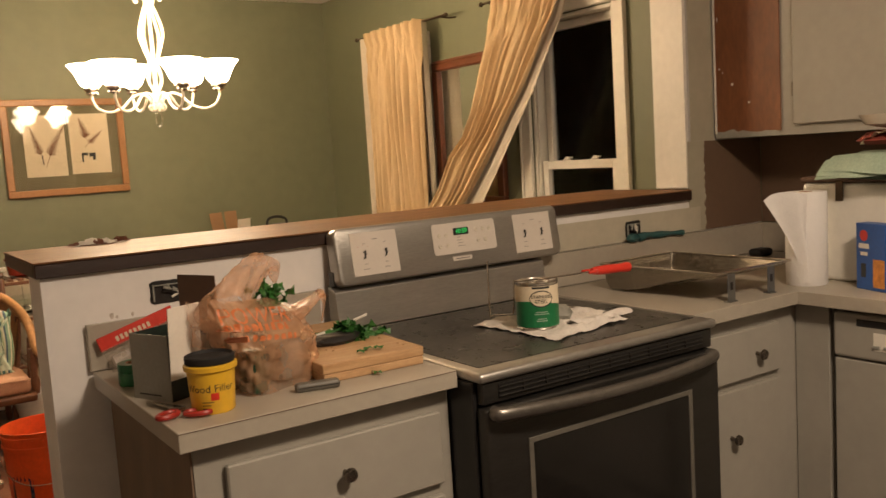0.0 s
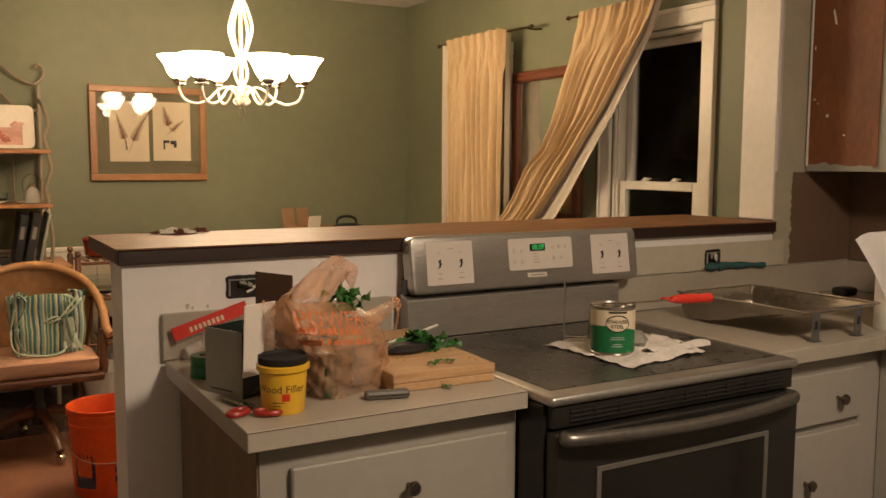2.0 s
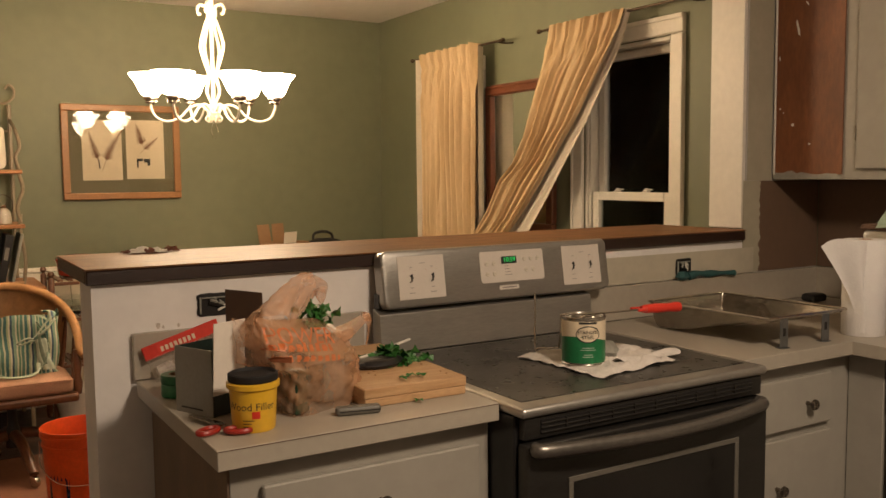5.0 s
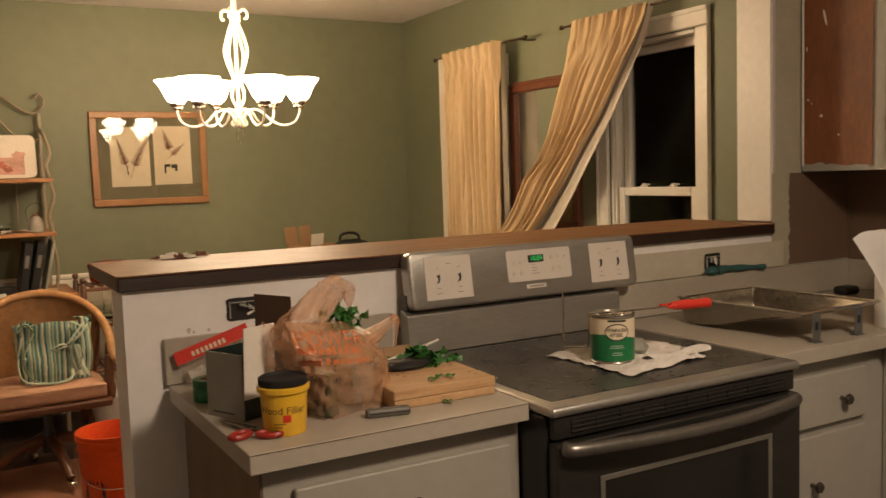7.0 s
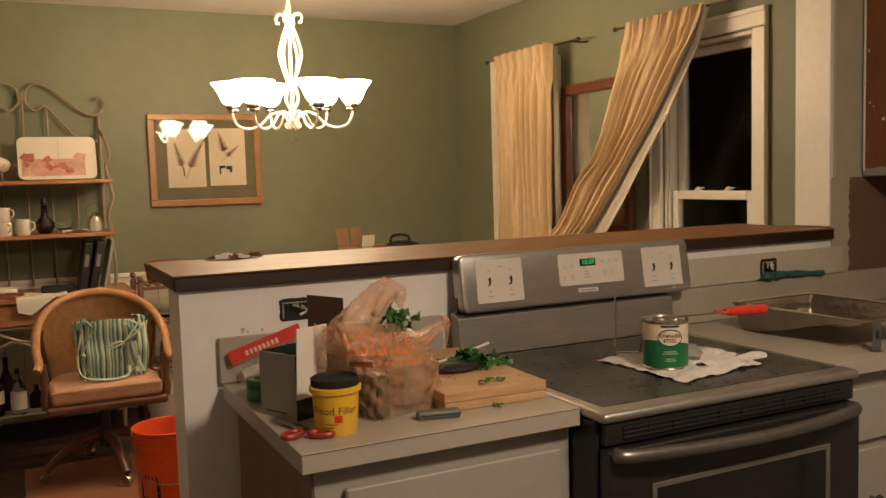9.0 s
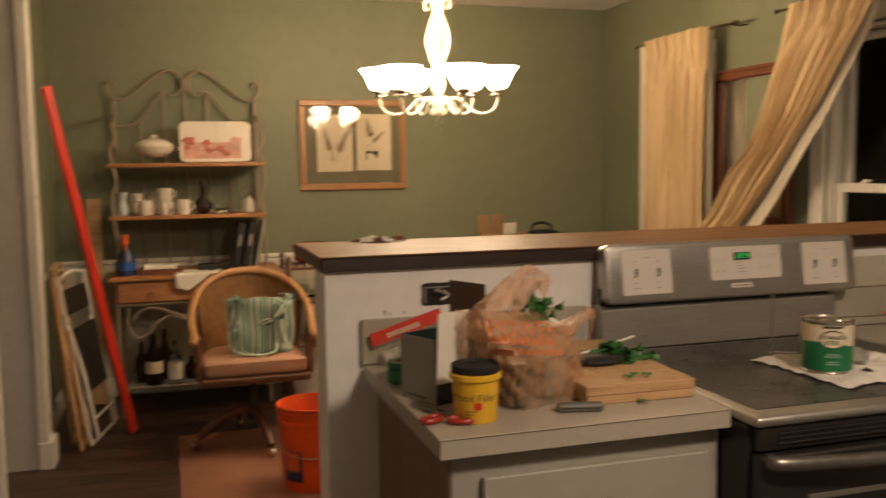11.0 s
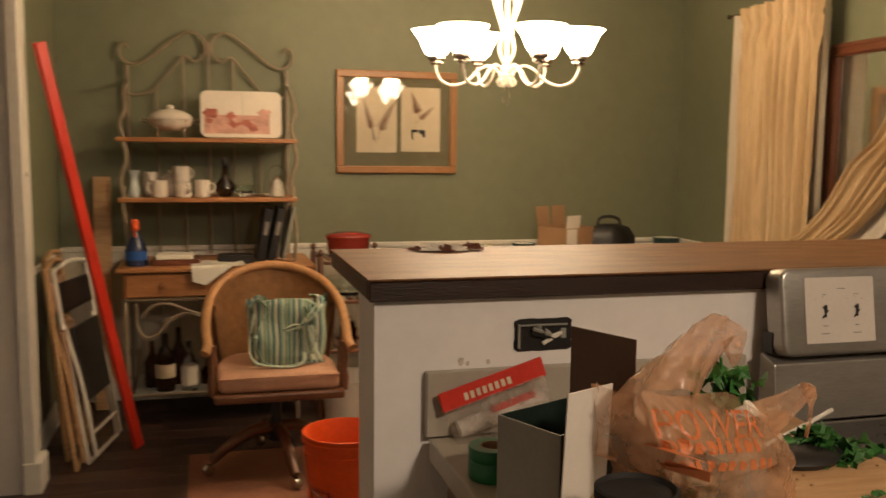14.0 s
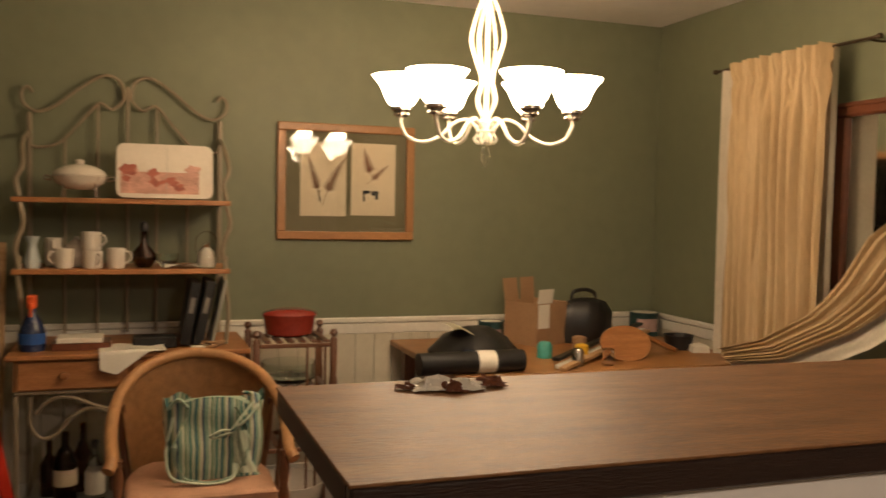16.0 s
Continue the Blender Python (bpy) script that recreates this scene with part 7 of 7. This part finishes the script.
part("wad", lathe([(0, 0), (0.040, 0.0), (0.048, 0.012), (0.030, 0.030), (0, 0.034)], 18, wobble=lambda a, z: 1 + 0.16 * math.sin(3 * a + 60 * z) + 0.1 * math.sin(7 * a)), M_DIRTY, lum, smooth=60)
cn = thing("paint_tin", (1.748, 2.190, CT + 0.011), "open paint tin with green and cream label", "can", rz=0)
R, Hc = 0.0535, 0.118
part("body", lathe([(0, 0), (R, 0), (R + 0.0012, 0.002), (R - 0.0008, 0.005), (R - 0.0008, Hc - 0.006), (R + 0.0012, Hc - 0.003), (R + 0.0012, Hc), (R - 0.006, Hc), (R - 0.008, Hc - 0.006), (R - 0.012, Hc - 0.004), (R - 0.014, Hc - 0.010), (R - 0.014, 0.070), (0, 0.070)], 48), M_TIN, cn, smooth=30)


def tin_label():
    bm = bmesh.new()
    n = 60
    rows = []
    for k in range(n + 1):
        a = 2 * math.pi * k / n
        wave = 0.060 + 0.012 * math.cos(a + radians(150))
        rows.append([bm.verts.new(((R + 0.0001) * math.cos(a), (R + 0.0001) * math.sin(a), z)) for z in (0.007, wave, Hc - 0.009)])
    for a, b in zip(rows, rows[1:]):
        bm.faces.new([a[0], b[0], b[1], a[1]]).material_index = 0
        bm.faces.new([a[1], b[1], b[2], a[2]]).material_index = 1
    return bm


part("label", tin_label(), (M_GREENP, M_CREAMPAPER), cn, "green and cream paper label", smooth=True)
LA = -118
bm = bmesh.new()
for rad, off, mi in ((1.0, 0.0005, 0), (0.86, 0.0008, 1)):
    c = []
    for k in range(32):
        t = 2 * math.pi * k / 32
        x, z = 0.030 * rad * math.cos(t), 0.078 + 0.021 * rad * math.sin(t)
        a = radians(LA) + x / R
        c.append(bm.verts.new(((R + off) * math.cos(a), (R + off) * math.sin(a), z)))
    mid = bm.verts.new(((R + off) * math.cos(radians(LA)), (R + off) * math.sin(radians(LA)), 0.078))
    for k in range(32):
        bm.faces.new([mid, c[k], c[(k + 1) % 32]]).material_index = mi
part("label_oval", bm, (M_INK, M_CREAMPAPER), cn)
bent_text("STAINLESS", 0.0112, M_INK, cn, R + 0.0006, 0, 0.083, LA)
bent_text("STEEL", 0.0125, M_INK, cn, R + 0.0006, 0, 0.071, LA)
wrap_patch(R + 0.0006, R + 0.0006, LA - 24, LA + 24, 0.103, 0.108, M_INK, cn, "print_bar")
for k, (w, z) in enumerate(((16, 0.044), (20, 0.039), (12, 0.027), (15, 0.022))):
    wrap_patch(R + 0.0006, R + 0.0006, LA - w, LA + w, z, z + 0.0022, M_MINT, cn, "print_line")
rf = thing("paint_roller", (0, 0, 0), "wire paint roller frame with a red handle resting on the tin", "paint roller frame")
zz = CT + 0.011 + Hc + 0.0035
part("wire", tube([(1.905, 2.150, zz + 0.002), (1.84, 2.160, zz), (1.76, 2.175, zz), (1.690, 2.195, zz + 0.001), (1.683, 2.197, zz - 0.004), (1.683, 2.200, zz - 0.05), (1.682, 2.204, zz - 0.078), (1.678, 2.208, zz - 0.082), (1.640, 2.232, zz - 0.082), (1.634, 2.236, zz - 0.078), (1.634, 2.236, zz + 0.055)], 0.0024, 8, n=4), M_CHROME, rf, "bent steel wire", smooth=True)
hd = part("handle", lathe([(0, 0), (0.008, 0), (0.011, 0.012), (0.0125, 0.05), (0.011, 0.085), (0.013, 0.105), (0.0125, 0.118), (0, 0.119)], 18), M_RED, rf, "ribbed red plastic handle", smooth=True)
m = look((1.902, 2.150, zz + 0.002), (1.782, 2.165, zz + 0.004))
hd.matrix_basis = m
for s in (-1, 1):
    part("guard", tube([(s * 0.004, 0, 0.014), (s * 0.012, 0, 0.006), (s * 0.017, 0, -0.004), (s * 0.014, 0, -0.020)], 0.0042, 8), M_RED, hd, smooth=True)

# ---- things on the corner worktop ----
tr = thing("paint_tray", (2.462, 2.300, WT), "shiny aluminium paint tray standing on two folding legs", "paint tray")
W3 = 0.165


def tray_point(u, v, inset=0.0):
    """u across, v from the back well to the raised front."""
    y = 0.225 - 0.45 * v
    return y


rim_z = 0.082
bm = bmesh.new()
prof = [(0.225, rim_z), (0.205, 0.012), (0.150, 0.006), (0.060, 0.018), (-0.100, 0.058), (-0.200, 0.068), (-0.225, rim_z + 0.002)]
pr = smooth_path([(0, a, b) for a, b in prof], 4)
grid = []
for k, p in enumerate(pr):
    lip = max(0.0, 1 - min(k, len(pr) - 1 - k) / 3)
    row = []
    for x, up in ((-W3, 1), (-W3 + 0.010, 0), (-W3 * 0.5, 0), (0, 0), (W3 * 0.5, 0), (W3 - 0.010, 0), (W3, 1)):
        z = rim_z if up else p.z
        rip = 0.0015 * math.sin(k * 1.9) if not up else 0
        row.append(bm.verts.new((x, p.y, z + rip)))
    grid.append(row)
for a, b in zip(grid, grid[1:]):
    for i in range(6):
        bm.faces.new([a[i], a[i + 1], b[i + 1], b[i]])
bmesh.ops.solidify(bm, geom=bm.faces[:], thickness=0.0012)
part("pan", bm, M_FOIL, tr, smooth=35)
part("rim", tube([(-W3, 0.225, rim_z), (W3, 0.225, rim_z), (W3, -0.225, rim_z + 0.002), (-W3, -0.225, rim_z + 0.002)], 0.0042, 8, closed=True, rough_path=True), M_FOIL, tr, "rolled tray rim", smooth=True)
for k in range(9):
    y = 0.02 - k * 0.022
    part("rib", tube([(-0.11, y, 0.024 + 0.0042 * k + 0.001), (0.11, y, 0.024 + 0.0042 * k + 0.001)], 0.0022, 6, n=1), M_FOIL, tr, smooth=True)
for x in (-0.108, 0.070):
    bm = box(x - 0.016, x + 0.016, -0.2285, -0.225, 0.003, 0.080, 0.001)
    box(x - 0.016, x + 0.016, -0.236, -0.210, 0.0005, 0.003, 0.001, bm)
    lg = part("leg", bm, M_STEELPLATE, tr, "folded steel leg")
    part("slot", box(x - 0.006, x + 0.005, -0.2292, -0.2286, 0.034, 0.056, 0.0), M_BLACK, lg)
o = thing("teal_pliers", (2.68, 2.645, WT + 0.1135), "teal-handled caulking tool lying on the backsplash", "tool", rz=-2)
o.location.y = 2.668
part("handle", tube([(-0.06, 0.0, 0.009), (-0.02, 0.0, 0.016), (0.03, 0.0, 0.013), (0.09, -0.003, 0.012), (0.16, -0.004, 0.008)], 0.0120, 10, taper=lambda t: 1.15 - 0.45 * t + 0.18 * math.sin(14 * t)), M_TEALDARK, o, smooth=True)
part("head", lathe([(0, 0), (0.018, 0), (0.026, 0.010), (0.016, 0.026), (0, 0.030)], 12, wobble=lambda a, z: 1 + 0.3 * math.sin(2 * a + 1)), M_TEALDARK, o, smooth=True).matrix_basis = pose(-0.085, 0, 0.0)
part("blade", box(-0.125, -0.07, -0.006, 0.006, 0.006, 0.009, 0.001), M_CHROME, o)
o = thing("dark_pouch", (3.16, 2.58, WT), "small black pouch in the worktop corner", "pouch")
part("body", box(-0.02, 0.06, -0.03, 0.03, 0.0, 0.030, 0.012, seg=2), M_BLACK, o)
ro = thing("paper_towel_roll", (2.725, 2.085, WT), "standing paper towel roll with a loose corner", "paper towel roll")
part("roll", lathe([(0.019, 0), (0.058, 0), (0.060, 0.003), (0.060, 0.277), (0.058, 0.280), (0.019, 0.280)], 40), M_ROLL, ro, smooth=35)
part("core", lathe([(0.019, 0.0), (0.019, 0.2805), (0.0175, 0.2805), (0.0175, 0), (0.019, 0)], 24), M_CARD, ro, smooth=35)


def loose(u, v):
    a = radians(205) + 0.3 * (1 - u)
    x0, y0 = 0.0612 * math.cos(a), 0.0612 * math.sin(a)
    drop = (1 - v)
    out = 0.115 * u * (v ** 1.6)
    return (x0 - out * 0.85 + 0.006 * math.sin(5 * v), y0 + out * 0.55 + 0.008 * math.sin(7 * u + 3 * v), 0.012 + 0.266 * v + 0.018 * u * v * math.sin(4 * u))


part("loose_sheet", cloth(loose, 16, 24), M_ROLL, ro, "loose hanging corner", smooth=60)
cb3 = thing("bread_box", (2.935, 2.045, WT), "white metal bread box with a dark lid", "box")
part("body", box(-0.125, 0.20, -0.30, 0.11, 0, 0.300, 0.015, seg=3), M_WHITE, cb3)
part("lid", box(-0.128, 0.203, -0.303, 0.113, 0.3005, 0.318, 0.006, seg=2), M_DARKCARD, cb3)
part("hinge", box(-0.131, -0.1255, -0.03, -0.005, 0.245, 0.305, 0.002), M_BRONZE, cb3)
o = thing("mint_towel", (2.90, 1.93, WT + 0.3185), "folded mint green dish towel draped over the box", "towel")
for k in range(4):
    part("fold", cloth(lambda u, v, k=k: (-0.155 + 0.29 * u + 0.012 * math.sin(5 * v + k), -0.15 + 0.27 * v + 0.02 * math.sin(4 * u + k), 0.004 + 0.018 * k + 0.012 * math.sin(4 * u + 2 * v + k) ** 2 - (0.03 + 0.02 * k) * max(0, 0.14 - u) * 4 + 0.0), 26, 16), M_MINT, o, smooth=60)
o = thing("oven_glove", (2.875, 1.86, WT + 0.410), "rumpled dark red oven mitt", "oven mitt")
part("mitt", lathe([(0, 0), (0.10, 0.0), (0.12, 0.012), (0.09, 0.036), (0, 0.045)], 22, wobble=lambda a, z: 1 + 0.14 * math.sin(3 * a + 40 * z)), M_MITT, o, smooth=60)
part("cuff", cloth(lambda u, v: (-0.12 + 0.07 * v, -0.07 + 0.14 * u, 0.006 + 0.030 * math.sin(3.14 * u) + 0.004 * math.sin(30 * u)), 18, 5), M_CREAMPAPER, o, smooth=60)
o = lathed("white_bowl", (2.865, 1.84, WT + 0.4555), [(0, 0), (0.07, 0), (0.12, 0.012), (0.135, 0.036), (0.137, 0.040), (0.115, 0.018), (0, 0.008)], M_CHINA, "shallow white plate on the folded towels", "plate", seg=32)
pb = thing("pasta_box", (2.755, 1.925, WT), "blue pasta box with an orange food picture", "box", rz=-20)
part("body", box(-0.022, 0.022, -0.115, 0.0, 0, 0.190, 0.0015), M_BLUE, pb)
f = -0.0228
part("logo_oval", lathe([(0, 0), (0.016, 0), (0.016, 0.0004), (0, 0.0004)], 20), M_RED, pb).matrix_basis = pose(-0.0222, -0.032, 0.155, 0, -90, 0)
part("print_bar", box(-0.0226, -0.0221, -0.052, -0.012, 0.118, 0.132), M_PAPER, pb)
part("print_bar", box(-0.0226, -0.0221, -0.046, -0.018, 0.098, 0.108), M_PAPER, pb)
part("picture", box(-0.0226, -0.0221, -0.040, -0.020, 0.035, 0.075), M_INK, pb)
part("food_picture", box(-0.0226, -0.0221, -0.113, -0.068, 0.010, 0.090), M_ORANGEFOOD, pb)
ob = thing("clear_bag", (2.87, 1.72, WT), "clear plastic bag with a red-capped bottle", "bag")
part("film", lathe([(0, 0), (0.09, 0), (0.105, 0.06), (0.09, 0.16), (0.05, 0.215), (0, 0.22)], 30, wobble=lambda a, z: 1 + 0.08 * math.sin(5 * a + 50 * z) + 0.05 * math.sin(11 * a)), M_CLEARFILM, ob, smooth=60)
part("bottle", lathe([(0, 0.002), (0.035, 0.002), (0.036, 0.14), (0.018, 0.175), (0.016, 0.19), (0, 0.19)], 20), M_CHINA, ob, smooth=True)
part("cap", lathe([(0, 0.191), (0.020, 0.191), (0.020, 0.216), (0, 0.218)], 20), M_RED, ob, smooth=True)

# candy wrapper on the bar
o = thing("candy_wrapper", (0.905, 3.055, 1.1872), "torn white and brown candy wrapper", "wrapper", rz=-6)
o.scale = (0.72, 0.72, 0.72)


def crumpled(x0, x1, y0, y1, h, seed):
    """A crumpled scrap of wrapper lying on a flat top."""
    def f(u, v):
        n = abs(noise.noise(Vector((u * 4.5, v * 4.5, seed)))) + 0.25 * abs(noise.noise(Vector((u * 11, v * 11, seed + 4))))
        e = min(u, v, 1 - u, 1 - v)
        k = 0.016 * noise.noise(Vector((u * 7, v * 7, seed + 9)))
        return (x0 + (x1 - x0) * u + k, y0 + (y1 - y0) * v - k, 0.003 + h * n * min(1, 0.25 + 4 * e) * 1.6)
    return cloth(f, 26, 16)


part("wrapper", crumpled(-0.070, 0.070, -0.042, 0.042, 0.020, 1.0), M_PAPER, o, smooth=25)
part("brown_end", crumpled(0.060, 0.115, -0.014, 0.026, 0.018, 5.0), M_MAHOG, o, smooth=25)
part("brown_end", crumpled(-0.012, 0.018, -0.052, -0.022, 0.018, 8.0), M_MAHOG, o, smooth=25)
part("brown_end", crumpled(-0.100, -0.062, -0.018, 0.010, 0.010, 12.0), M_MAHOG, o, smooth=25)
